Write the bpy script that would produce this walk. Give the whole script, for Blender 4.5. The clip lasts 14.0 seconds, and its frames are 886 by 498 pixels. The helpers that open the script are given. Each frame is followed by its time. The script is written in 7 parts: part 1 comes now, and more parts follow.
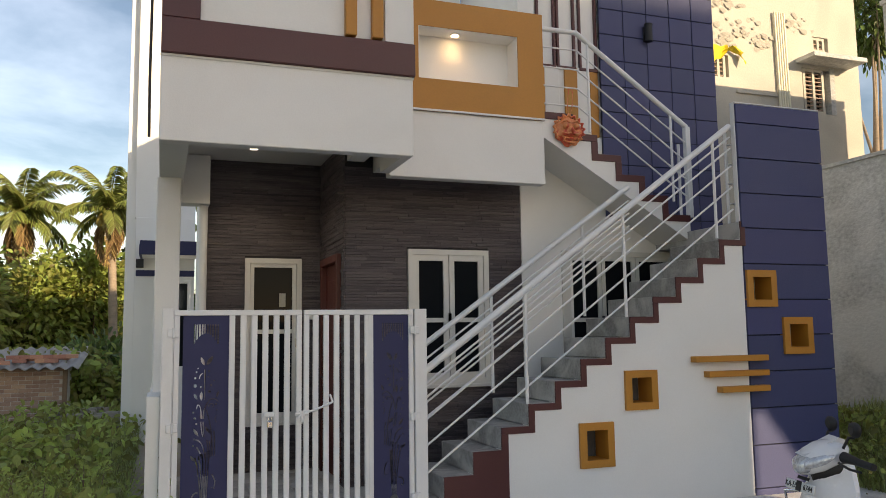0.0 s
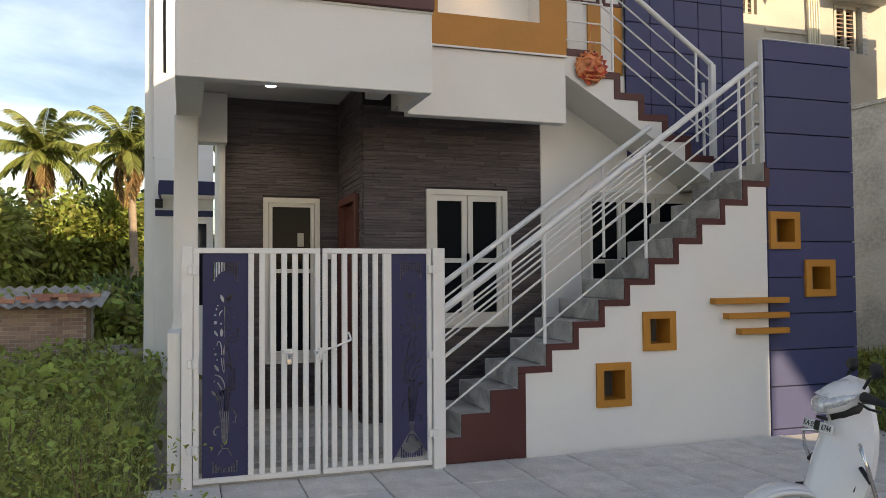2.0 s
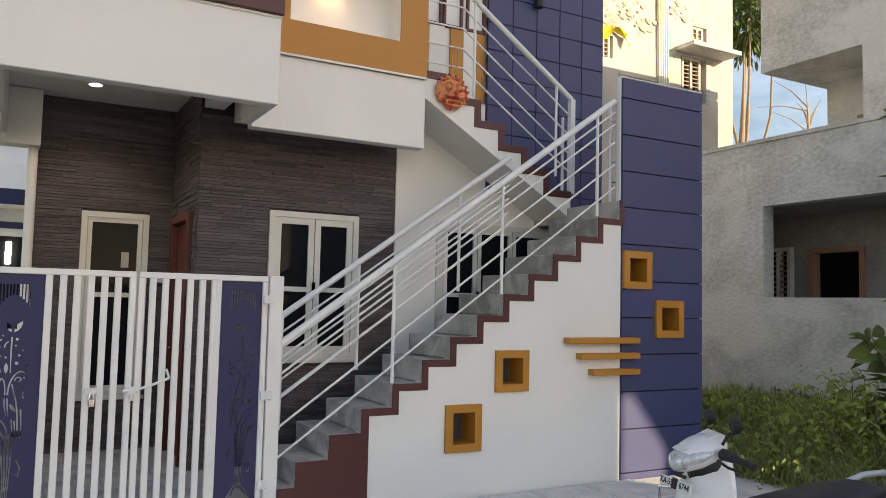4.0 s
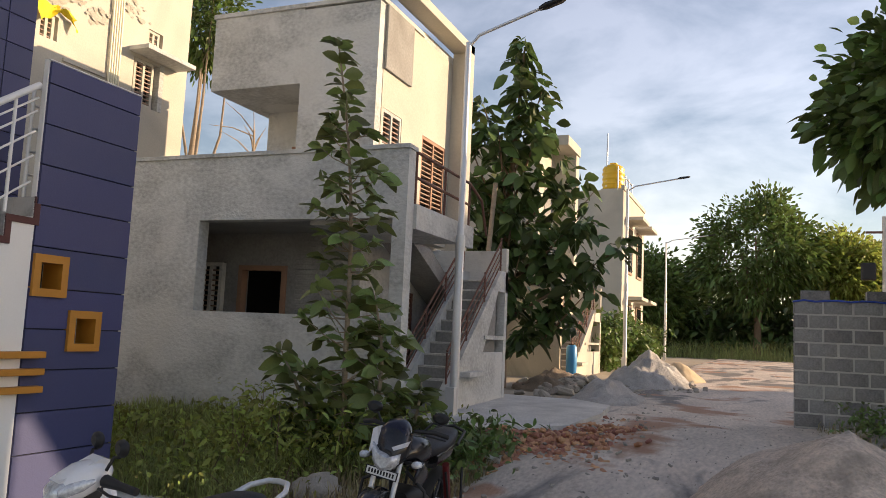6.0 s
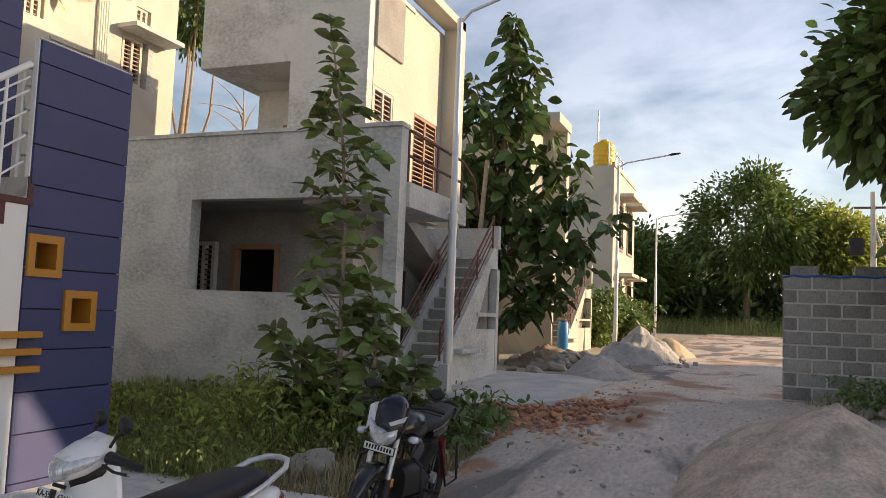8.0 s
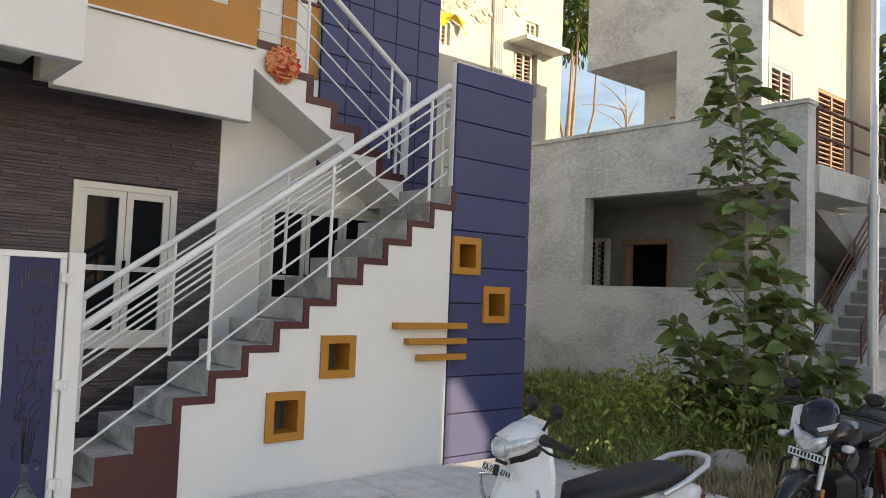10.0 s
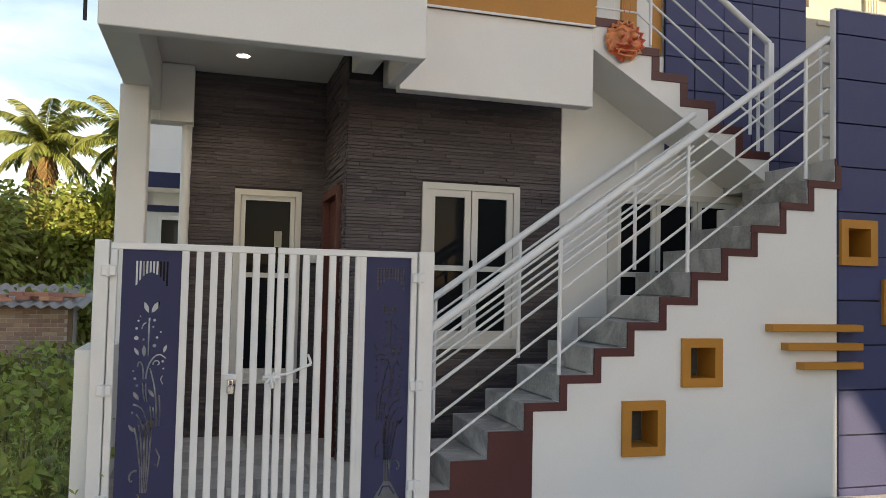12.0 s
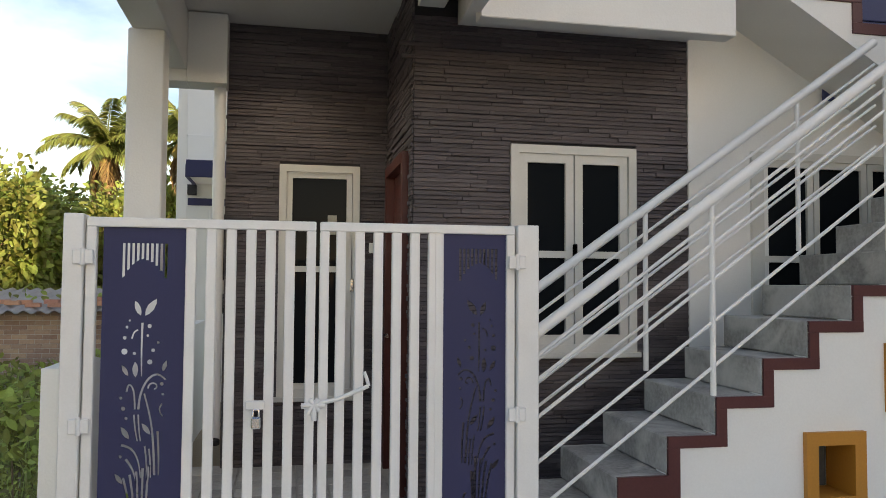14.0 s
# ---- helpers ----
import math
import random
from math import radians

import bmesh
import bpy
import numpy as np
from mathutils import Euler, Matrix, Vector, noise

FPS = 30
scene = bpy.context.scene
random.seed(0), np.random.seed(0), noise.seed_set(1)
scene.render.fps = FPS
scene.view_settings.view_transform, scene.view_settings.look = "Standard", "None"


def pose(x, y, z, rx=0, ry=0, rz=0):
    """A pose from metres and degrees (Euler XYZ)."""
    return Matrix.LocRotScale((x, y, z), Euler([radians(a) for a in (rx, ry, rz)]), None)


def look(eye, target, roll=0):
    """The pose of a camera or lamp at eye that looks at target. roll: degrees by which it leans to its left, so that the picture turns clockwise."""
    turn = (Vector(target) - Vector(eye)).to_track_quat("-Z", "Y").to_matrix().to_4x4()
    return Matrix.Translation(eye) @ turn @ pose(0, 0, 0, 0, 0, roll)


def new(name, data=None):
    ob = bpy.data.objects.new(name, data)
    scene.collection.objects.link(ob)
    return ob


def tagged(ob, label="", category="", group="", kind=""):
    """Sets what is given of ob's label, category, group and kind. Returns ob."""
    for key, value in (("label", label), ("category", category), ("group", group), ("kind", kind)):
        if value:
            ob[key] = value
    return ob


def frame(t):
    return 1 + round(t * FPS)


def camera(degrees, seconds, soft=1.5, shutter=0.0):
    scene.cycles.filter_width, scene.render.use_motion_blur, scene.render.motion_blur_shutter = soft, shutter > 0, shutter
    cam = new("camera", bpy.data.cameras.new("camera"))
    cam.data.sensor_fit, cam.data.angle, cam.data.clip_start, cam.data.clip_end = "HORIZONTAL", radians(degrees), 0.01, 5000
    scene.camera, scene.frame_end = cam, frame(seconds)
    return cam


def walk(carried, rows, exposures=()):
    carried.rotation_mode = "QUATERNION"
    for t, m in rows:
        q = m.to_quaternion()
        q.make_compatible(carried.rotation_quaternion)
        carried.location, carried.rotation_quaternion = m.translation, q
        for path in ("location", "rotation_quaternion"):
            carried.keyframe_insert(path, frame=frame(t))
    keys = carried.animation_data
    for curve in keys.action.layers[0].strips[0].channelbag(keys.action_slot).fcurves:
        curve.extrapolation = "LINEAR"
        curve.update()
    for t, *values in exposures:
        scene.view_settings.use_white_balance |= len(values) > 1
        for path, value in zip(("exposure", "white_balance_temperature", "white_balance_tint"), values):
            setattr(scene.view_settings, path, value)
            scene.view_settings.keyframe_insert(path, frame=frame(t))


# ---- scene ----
cam = camera(59.1, 14.0, soft=0.8)
PATH = [
    (0, (2.197, 0.287, 1.555), (2.869, 2.159, 1.768), -0.8),
    (0.5, (2.2, 0.289, 1.553), (2.862, 2.17, 1.711), -0.6),
    (1, (2.202, 0.307, 1.539), (2.846, 2.197, 1.657), -0.5),
    (1.5, (2.201, 0.326, 1.525), (2.833, 2.221, 1.614), -0.5),
    (2, (2.205, 0.33, 1.526), (2.836, 2.226, 1.595), -0.4),
    (2.2, (2.222, 0.33, 1.535), (2.851, 2.228, 1.598), -0.4),
    (4.3, (2.55, 0.825, 1.597), (3.679, 2.465, 1.781), 1.9),
    (4.5, (2.596, 0.83, 1.61), (3.869, 2.361, 1.806), 2.0),
    (5, (2.678, 0.794, 1.607), (4.229, 2.039, 1.823), 2.1),
    (5.5, (2.736, 0.78, 1.602), (4.489, 1.718, 1.824), 2.5),
    (6, (2.766, 0.779, 1.601), (4.606, 1.532, 1.817), 2.6),
    (6.5, (2.75, 0.771, 1.603), (4.617, 1.458, 1.802), 2.4),
    (7, (2.734, 0.775, 1.611), (4.61, 1.444, 1.794), 2.5),
    (7.2, (2.728, 0.775, 1.61), (4.603, 1.448, 1.786), 2.3),
    (9.3, (2.677, 0.884, 1.571), (4.324, 2.011, 1.71), 2.7),
    (9.5, (2.629, 0.901, 1.569), (4.195, 2.137, 1.701), 2.6),
    (10, (2.612, 0.922, 1.577), (3.923, 2.429, 1.69), 2.2),
    (10.5, (2.669, 0.915, 1.535), (3.695, 2.628, 1.646), 1.7),
    (11, (2.756, 0.949, 1.535), (3.524, 2.793, 1.64), 1.4),
    (11.5, (2.801, 1.135, 1.515), (3.435, 3.03, 1.607), 1.3),
    (12, (2.821, 1.482, 1.542), (3.393, 3.397, 1.633), 1.3),
    (12.5, (2.873, 1.746, 1.531), (3.382, 3.678, 1.616), 1.3),
    (13, (2.994, 2.083, 1.532), (3.45, 4.028, 1.614), 1.1),
    (13.5, (3.021, 2.52, 1.496), (3.451, 4.472, 1.577), 0.7),
    (14, (3.065, 2.908, 1.474), (3.466, 4.865, 1.567), 0.4),
]
EXPOSURES = [(0, 0.74, 7650, 16), (2.2, 0.84, 7700, 16), (4.5, 1.18, 7650, 16), (5.0, 0.80, 7750, 18), (5.5, 0.78, 7800, 21), (7.2, 0.82, 7800, 21), (9.3, 0.72, 7700, 18), (9.6, 0.85, 7700, 17), (10.0, 1.22, 7700, 15), (10.6, 1.15, 7650, 15), (12, 0.96, 7650, 15), (14, 1.06, 7650, 15)]
walk(cam, [(t, look(eye, target, roll)) for t, eye, target, roll in PATH], EXPOSURES)


# ---- world and sun ----
SUN_WAY = Vector((0.50, -0.866, 0.29)).normalized()
world = bpy.data.worlds.new("sky")
scene.world = world
world.use_nodes = True
wn, wl = world.node_tree.nodes, world.node_tree.links
wn.clear()
w_out, w_bg = wn.new("ShaderNodeOutputWorld"), wn.new("ShaderNodeBackground")
w_sky = wn.new("ShaderNodeTexSky")
w_sky.sky_type, w_sky.sun_disc = "NISHITA", False
w_sky.sun_elevation = math.asin(SUN_WAY.z)
w_sky.sun_rotation = math.atan2(SUN_WAY.x, SUN_WAY.y)
w_sky.air_density, w_sky.dust_density, w_sky.ozone_density = 1.0, 0.5, 1.8
w_co, w_map = wn.new("ShaderNodeTexCoord"), wn.new("ShaderNodeMapping")
w_map.inputs["Scale"].default_value = (2.0, 2.0, 4.6)
w_noise, w_ramp, w_mix = wn.new("ShaderNodeTexNoise"), wn.new("ShaderNodeValToRGB"), wn.new("ShaderNodeMix")
w_noise.inputs["Scale"].default_value, w_noise.inputs["Detail"].default_value = 1.9, 9.0
w_noise.inputs["Roughness"].default_value, w_noise.inputs["Distortion"].default_value = 0.55, 0.25
w_ramp.color_ramp.elements[0].position, w_ramp.color_ramp.elements[1].position = 0.40, 0.64
w_mix.data_type = "RGBA"
w_add = wn.new("ShaderNodeMix")
w_add.data_type, w_add.blend_type, w_add.clamp_result = "RGBA", "ADD", False
w_add.inputs["Factor"].default_value, w_add.inputs["B"].default_value = 1.0, (0.75, 0.80, 1.05, 1)
w_lit = wn.new("ShaderNodeVectorMath")
w_lit.operation = "MULTIPLY"
w_lit.inputs[1].default_value = (1.7, 1.5, 1.35)
wl.new(w_sky.outputs["Color"], w_lit.inputs[0])
wl.new(w_lit.outputs["Vector"], w_add.inputs["A"])
wl.new(w_add.outputs["Result"], w_mix.inputs["B"])
wl.new(w_co.outputs["Generated"], w_map.inputs["Vector"])
wl.new(w_map.outputs["Vector"], w_noise.inputs["Vector"])
wl.new(w_noise.outputs["Fac"], w_ramp.inputs["Fac"])
wl.new(w_ramp.outputs["Color"], w_mix.inputs["Factor"])
wl.new(w_sky.outputs["Color"], w_mix.inputs["A"])
wl.new(w_mix.outputs["Result"], w_bg.inputs["Color"])
w_bg.inputs["Strength"].default_value = 0.10
wl.new(w_bg.outputs["Background"], w_out.inputs["Surface"])
sun = new("sun", bpy.data.lights.new("sun", "SUN"))
sun.data.energy, sun.data.angle, sun.data.color = 3.8, radians(0.5), (1.0, 0.85, 0.62)
sun.matrix_world = look(SUN_WAY * 60, (0, 0, 0))


# ---- materials ----
def surf(name, base, rough=0.6, var=0.12, scale=3.0, fine=60.0, bump=0.15, metal=0.0, stain=None, stain_amount=0.35, stain_from=0.47, stain_to=0.72, spread=0.0, coat=0.0, stretch=(1, 1, 1), island=False, transmit=0.0, depth=0.01):
    """A surface with broad and fine variation of tone, a little relief, and stains of a second colour."""
    m = bpy.data.materials.new(name)
    m.use_nodes = True
    n, l = m.node_tree.nodes, m.node_tree.links
    b = n["Principled BSDF"]
    co, mp = n.new("ShaderNodeTexCoord"), n.new("ShaderNodeMapping")
    mp.inputs["Scale"].default_value = stretch
    l.new(co.outputs["Object"], mp.inputs["Vector"])
    big, small = n.new("ShaderNodeTexNoise"), n.new("ShaderNodeTexNoise")
    big.inputs["Scale"].default_value, big.inputs["Detail"].default_value = scale, 5
    small.inputs["Scale"].default_value, small.inputs["Detail"].default_value = fine, 4
    l.new(mp.outputs["Vector"], big.inputs["Vector"])
    l.new(mp.outputs["Vector"], small.inputs["Vector"])
    val = n.new("ShaderNodeMath")
    val.operation = "ADD"
    l.new(big.outputs["Fac"], val.inputs[0])
    l.new(small.outputs["Fac"], val.inputs[1])
    rng = n.new("ShaderNodeMapRange")
    rng.inputs["From Min"].default_value, rng.inputs["From Max"].default_value = 0.6, 1.4
    rng.inputs["To Min"].default_value, rng.inputs["To Max"].default_value = 1 - var, 1 + var
    l.new(val.outputs[0], rng.inputs["Value"])
    hsv = n.new("ShaderNodeHueSaturation")
    hsv.inputs["Color"].default_value = (*base, 1)
    tone = rng.outputs["Result"]
    if spread:
        pick = n.new("ShaderNodeNewGeometry" if island else "ShaderNodeObjectInfo")
        r2 = n.new("ShaderNodeMapRange")
        r2.inputs["To Min"].default_value, r2.inputs["To Max"].default_value = 1 - spread, 1 + spread
        l.new(pick.outputs["Random Per Island" if island else "Random"], r2.inputs["Value"])
        mul = n.new("ShaderNodeMath")
        mul.operation = "MULTIPLY"
        l.new(tone, mul.inputs[0])
        l.new(r2.outputs["Result"], mul.inputs[1])
        tone = mul.outputs[0]
        r3 = n.new("ShaderNodeMapRange")
        r3.inputs["To Min"].default_value, r3.inputs["To Max"].default_value = 0.5 - spread * 0.06, 0.5 + spread * 0.06
        l.new(pick.outputs["Random Per Island" if island else "Random"], r3.inputs["Value"])
        l.new(r3.outputs["Result"], hsv.inputs["Hue"])
    l.new(tone, hsv.inputs["Value"])
    colour = hsv.outputs["Color"]
    if stain:
        st, sr, mx = n.new("ShaderNodeTexNoise"), n.new("ShaderNodeValToRGB"), n.new("ShaderNodeMix")
        st.inputs["Scale"].default_value, st.inputs["Detail"].default_value, st.inputs["Distortion"].default_value = scale * 0.6, 8, 0.8
        sr.color_ramp.elements[0].position, sr.color_ramp.elements[1].position = stain_from, stain_to
        sr.color_ramp.elements[1].color = (stain_amount, stain_amount, stain_amount, 1)
        mx.data_type = "RGBA"
        mx.inputs["B"].default_value = (*stain, 1)
        l.new(mp.outputs["Vector"], st.inputs["Vector"])
        l.new(st.outputs["Fac"], sr.inputs["Fac"])
        l.new(sr.outputs["Color"], mx.inputs["Factor"])
        l.new(colour, mx.inputs["A"])
        colour = mx.outputs["Result"]
    l.new(colour, b.inputs["Base Color"])
    rr = n.new("ShaderNodeMapRange")
    rr.inputs["To Min"].default_value, rr.inputs["To Max"].default_value = max(0.02, rough - 0.1), min(1, rough + 0.1)
    l.new(big.outputs["Fac"], rr.inputs["Value"])
    l.new(rr.outputs["Result"], b.inputs["Roughness"])
    b.inputs["Metallic"].default_value = metal
    b.inputs["Coat Weight"].default_value = coat
    if transmit:
        tr, ms = n.new("ShaderNodeBsdfTranslucent"), n.new("ShaderNodeMixShader")
        ms.inputs["Fac"].default_value = transmit
        l.new(colour, tr.inputs["Color"])
        l.new(b.outputs["BSDF"], ms.inputs[1])
        l.new(tr.outputs["BSDF"], ms.inputs[2])
        l.new(ms.outputs["Shader"], n["Material Output"].inputs["Surface"])
    if bump:
        bp = n.new("ShaderNodeBump")
        bp.inputs["Strength"].default_value, bp.inputs["Distance"].default_value = bump, depth
        l.new(val.outputs[0], bp.inputs["Height"])
        l.new(bp.outputs["Normal"], b.inputs["Normal"])
    return m


def glow(name, colour, strength):
    m = bpy.data.materials.new(name)
    m.use_nodes = True
    b = m.node_tree.nodes["Principled BSDF"]
    b.inputs["Base Color"].default_value = (*colour, 1)
    b.inputs["Emission Color"].default_value, b.inputs["Emission Strength"].default_value = (*colour, 1), strength
    return m


WHITE = surf("white_paint", (0.82, 0.815, 0.78), 0.55, 0.035, 1.3, 90, 0.12, stain=(0.55, 0.54, 0.5), stain_amount=0.16)
WHITE_METAL = surf("white_enamel", (0.80, 0.80, 0.78), 0.32, 0.04, 5, 120, 0.04, stain=(0.5, 0.47, 0.42), stain_amount=0.15)
UPVC = surf("grey_white_frame", (0.66, 0.65, 0.60), 0.4, 0.05, 4, 90, 0.05, stain=(0.45, 0.43, 0.38), stain_amount=0.2)
MAROON = surf("maroon_paint", (0.085, 0.022, 0.022), 0.42, 0.14, 2, 80, 0.1)
GOLD = surf("ochre_paint", (0.50, 0.215, 0.03), 0.48, 0.09, 3, 90, 0.1)
BLUE = surf("blue_paint", (0.047, 0.057, 0.150), 0.58, 0.09, 1.5, 70, 0.12, stain=(0.075, 0.082, 0.165), stain_amount=0.35, spread=0.07)
BLUE_JOINT = surf("dark_joint", (0.012, 0.014, 0.03), 0.7, 0.1)
NAVY = surf("navy_sheet", (0.022, 0.026, 0.090), 0.62, 0.06, 4, 90, 0.03)
STRIP = surf("stacked_strip", (0.086, 0.070, 0.074), 0.5, 0.3, 2.5, 30, 0.5, stain=(0.19, 0.165, 0.16), stain_amount=0.45, spread=0.34, stretch=(0.6, 1, 7))
STRIP_ISLE = surf("stacked_strip_joined", (0.086, 0.070, 0.074), 0.5, 0.3, 2.5, 30, 0.5, stain=(0.19, 0.165, 0.16), stain_amount=0.45, spread=0.34, stretch=(0.6, 1, 7), island=True)
GROUT = surf("strip_backing", (0.028, 0.024, 0.025), 0.8, 0.2)
STEP = surf("step_cement", (0.30, 0.295, 0.28), 0.8, 0.34, 5, 45, 0.4, stain=(0.56, 0.55, 0.52), stain_amount=0.75, stain_from=0.47, stain_to=0.64, spread=0.12)
CEMENT = surf("grey_plaster", (0.50, 0.505, 0.485), 0.9, 0.36, 1.3, 14, 0.8, stain=(0.67, 0.665, 0.635), stain_amount=0.75, stain_from=0.46, stain_to=0.60, stretch=(1, 1, 1.4), depth=0.02)
# CEMENT darkened: shade of verandah, recesses and soffits is put into this colour
CEMENT_DARK = surf("shaded_raw_plaster", (0.30, 0.295, 0.28), 0.9, 0.3, 1.6, 25, 0.5, stain=(0.17, 0.165, 0.15), stain_amount=0.55)
CREAM = surf("cream_plaster", (0.53, 0.495, 0.42), 0.85, 0.12, 0.8, 30, 0.25, stain=(0.34, 0.32, 0.28), stain_amount=0.6)
PATCH = surf("bare_patch", (0.42, 0.39, 0.33), 0.9, 0.3, 3, 40, 0.4)
CONCRETE = surf("pad_concrete", (0.60, 0.58, 0.54), 0.9, 0.26, 2.2, 30, 0.7, stain=(0.42, 0.40, 0.37), stain_amount=0.7, depth=0.02)
SLAB = surf("paving_slab", (0.68, 0.655, 0.61), 0.8, 0.24, 2.4, 55, 0.6, stain=(0.46, 0.42, 0.37), stain_amount=0.75, stain_from=0.45, stain_to=0.65, spread=0.06)
PAVER = surf("porch_paver", (0.42, 0.41, 0.39), 0.7, 0.2, 3, 50, 0.3, spread=0.2)
BLOCK = surf("cement_block", (0.27, 0.258, 0.245), 0.95, 0.3, 5, 38, 1.0, stain=(0.40, 0.385, 0.36), stain_amount=0.6, spread=0.28, depth=0.02)
MORTAR = surf("mortar", (0.56, 0.535, 0.49), 0.95, 0.15, 4, 60, 0.5)
BRICK = surf("old_brick", (0.42, 0.29, 0.22), 0.92, 0.2, 4, 50, 0.5, stain=(0.50, 0.47, 0.42), stain_amount=0.85, spread=0.25)
RUBBLE = surf("brick_rubble", (0.50, 0.24, 0.15), 0.95, 0.25, 6, 50, 0.5, spread=0.35, island=True)
TIN = surf("asbestos_sheet", (0.50, 0.46, 0.42), 0.85, 0.2, 2, 50, 0.3, stain=(0.30, 0.26, 0.23), stain_amount=0.6)
STEEL = surf("galvanised_steel", (0.62, 0.63, 0.64), 0.42, 0.08, 4, 60, 0.08, metal=0.55)
CHROME = surf("satin_chrome", (0.75, 0.75, 0.75), 0.2, 0.05, 6, 60, 0.02, metal=1.0)
RUST = surf("red_oxide", (0.16, 0.07, 0.05), 0.7, 0.25, 6, 60, 0.2)
WOOD = surf("dark_wood", (0.11, 0.024, 0.016), 0.42, 0.25, 3, 40, 0.15, stretch=(8, 8, 0.8))
SHUTTER = surf("brown_shutter", (0.30, 0.20, 0.14), 0.6, 0.15, 3, 40, 0.1)
FRAME_RED = surf("primer_frame", (0.36, 0.20, 0.13), 0.7, 0.15, 3, 40, 0.1)
# near-black that stands in for the shade of rooms and niches
DARK = surf("interior_shade", (0.012, 0.012, 0.013), 0.8, 0.1)
TANK = surf("yellow_plastic", (0.80, 0.46, 0.02), 0.4, 0.05, 2, 40, 0.03)
CLOTH_Y = surf("yellow_cloth", (0.75, 0.60, 0.05), 0.9, 0.15, 5, 60, 0.2)
BLUE_PIPE = surf("blue_hose", (0.03, 0.08, 0.40), 0.4, 0.05)
PVC = surf("cream_pipe", (0.72, 0.68, 0.52), 0.45, 0.05)
SAND = surf("sand", (0.60, 0.48, 0.385), 0.97, 0.42, 4.0, 30, 1.0, depth=0.04, stain=(0.28, 0.235, 0.185), stain_amount=0.75)
GRAVEL = surf("grey_gravel", (0.44, 0.41, 0.375), 0.95, 0.3, 4, 40, 1.0, stain=(0.62, 0.60, 0.57), stain_amount=0.6, depth=0.03)
ROCK = surf("rock", (0.36, 0.32, 0.27), 0.95, 0.25, 4, 50, 0.6, island=True, spread=0.25)
BARK = surf("bark", (0.22, 0.15, 0.10), 0.95, 0.3, 4, 30, 0.8, stretch=(3, 3, 0.7))
BARK_PALE = surf("pale_bark", (0.34, 0.27, 0.20), 0.95, 0.25, 4, 30, 0.7, stretch=(1, 1, 5))
LEAF = surf("broad_leaf", (0.13, 0.195, 0.055), 0.38, 0.18, 4, 60, 0.1, spread=0.45, island=True, transmit=0.25)
LEAF_DARK = surf("dark_leaf", (0.09, 0.145, 0.048), 0.45, 0.18, 4, 60, 0.1, spread=0.45, island=True, transmit=0.2)
LEAF_LIGHT = surf("sunny_leaf", (0.31, 0.35, 0.085), 0.5, 0.18, 3, 60, 0.1, spread=0.5, island=True, transmit=0.4)
PALM_LEAF = surf("palm_leaf", (0.27, 0.31, 0.085), 0.45, 0.2, 2, 40, 0.1, spread=0.45, island=True, transmit=0.25)
PALM_DRY = surf("dry_frond", (0.33, 0.22, 0.10), 0.8, 0.2, 3, 40, 0.2, spread=0.4, island=True)
TEAK = surf("teak_leaf", (0.18, 0.23, 0.075), 0.4, 0.2, 5, 60, 0.1, spread=0.55, island=True, transmit=0.3)
GRASS = surf("grass", (0.30, 0.33, 0.11), 0.6, 0.2, 1.5, 60, 0.0, spread=0.5, island=True, transmit=0.25)
STRAW = surf("dry_grass", (0.30, 0.24, 0.12), 0.8, 0.2, 2, 60, 0.0, spread=0.4, island=True)
PLASTIC_BLACK = surf("black_plastic", (0.010, 0.010, 0.011), 0.55, 0.15, 6, 80, 0.1)
SEAT = surf("seat_vinyl", (0.014, 0.013, 0.016), 0.55, 0.15, 6, 160, 0.2)
RUBBER = surf("tyre_rubber", (0.02, 0.02, 0.02), 0.85, 0.2, 6, 60, 0.3)
BIKE_WHITE = surf("white_bodywork", (0.80, 0.80, 0.80), 0.22, 0.03, 3, 60, 0.01, coat=0.5, stain=(0.55, 0.53, 0.50), stain_amount=0.12)
BIKE_BLACK = surf("black_bodywork", (0.012, 0.012, 0.014), 0.25, 0.1, 4, 60, 0.01, coat=0.25)
BIKE_RED = surf("red_accent", (0.16, 0.015, 0.015), 0.3, 0.1)
LENS = surf("lamp_lens", (0.66, 0.68, 0.70), 0.14, 0.4, 26, 60, 0.25, metal=0.35, coat=1.0)
DECAL = surf("silver_decal", (0.72, 0.72, 0.76), 0.3, 0.06, coat=0.5)
AMBER = surf("amber_lens", (0.70, 0.20, 0.03), 0.15, 0.05, coat=1.0)
PLATE = surf("plate_white", (0.75, 0.75, 0.72), 0.5, 0.06)
INK = surf("black_ink", (0.015, 0.015, 0.015), 0.6, 0.05)
MASK = surf("painted_clay", (0.72, 0.27, 0.10), 0.45, 0.2, 14, 60, 0.1, stain=(0.62, 0.08, 0.04), stain_amount=0.9, stain_from=0.50, stain_to=0.56)
# dark colour that paints the shade at the back of the stair niches
NICHE_SHADE = surf("niche_shadow_plaster", (0.085, 0.08, 0.075), 0.9, 0.2)
LAMP_WHITE = glow("lit_lamp", (1.0, 0.96, 0.88), 14.0)
LAMP_WARM = glow("warm_lamp", (1.0, 0.70, 0.38), 18.0)


def glass(name, tint=(0.010, 0.012, 0.014), rough=0.04):
    m = bpy.data.materials.new(name)
    m.use_nodes = True
    n, l = m.node_tree.nodes, m.node_tree.links
    b = n["Principled BSDF"]
    b.inputs["Base Color"].default_value, b.inputs["Roughness"].default_value = (*tint, 1), rough
    b.inputs["IOR"].default_value, b.inputs["Specular IOR Level"].default_value = 1.45, 0.05
    return m


GLASS = glass("dark_window_glass")


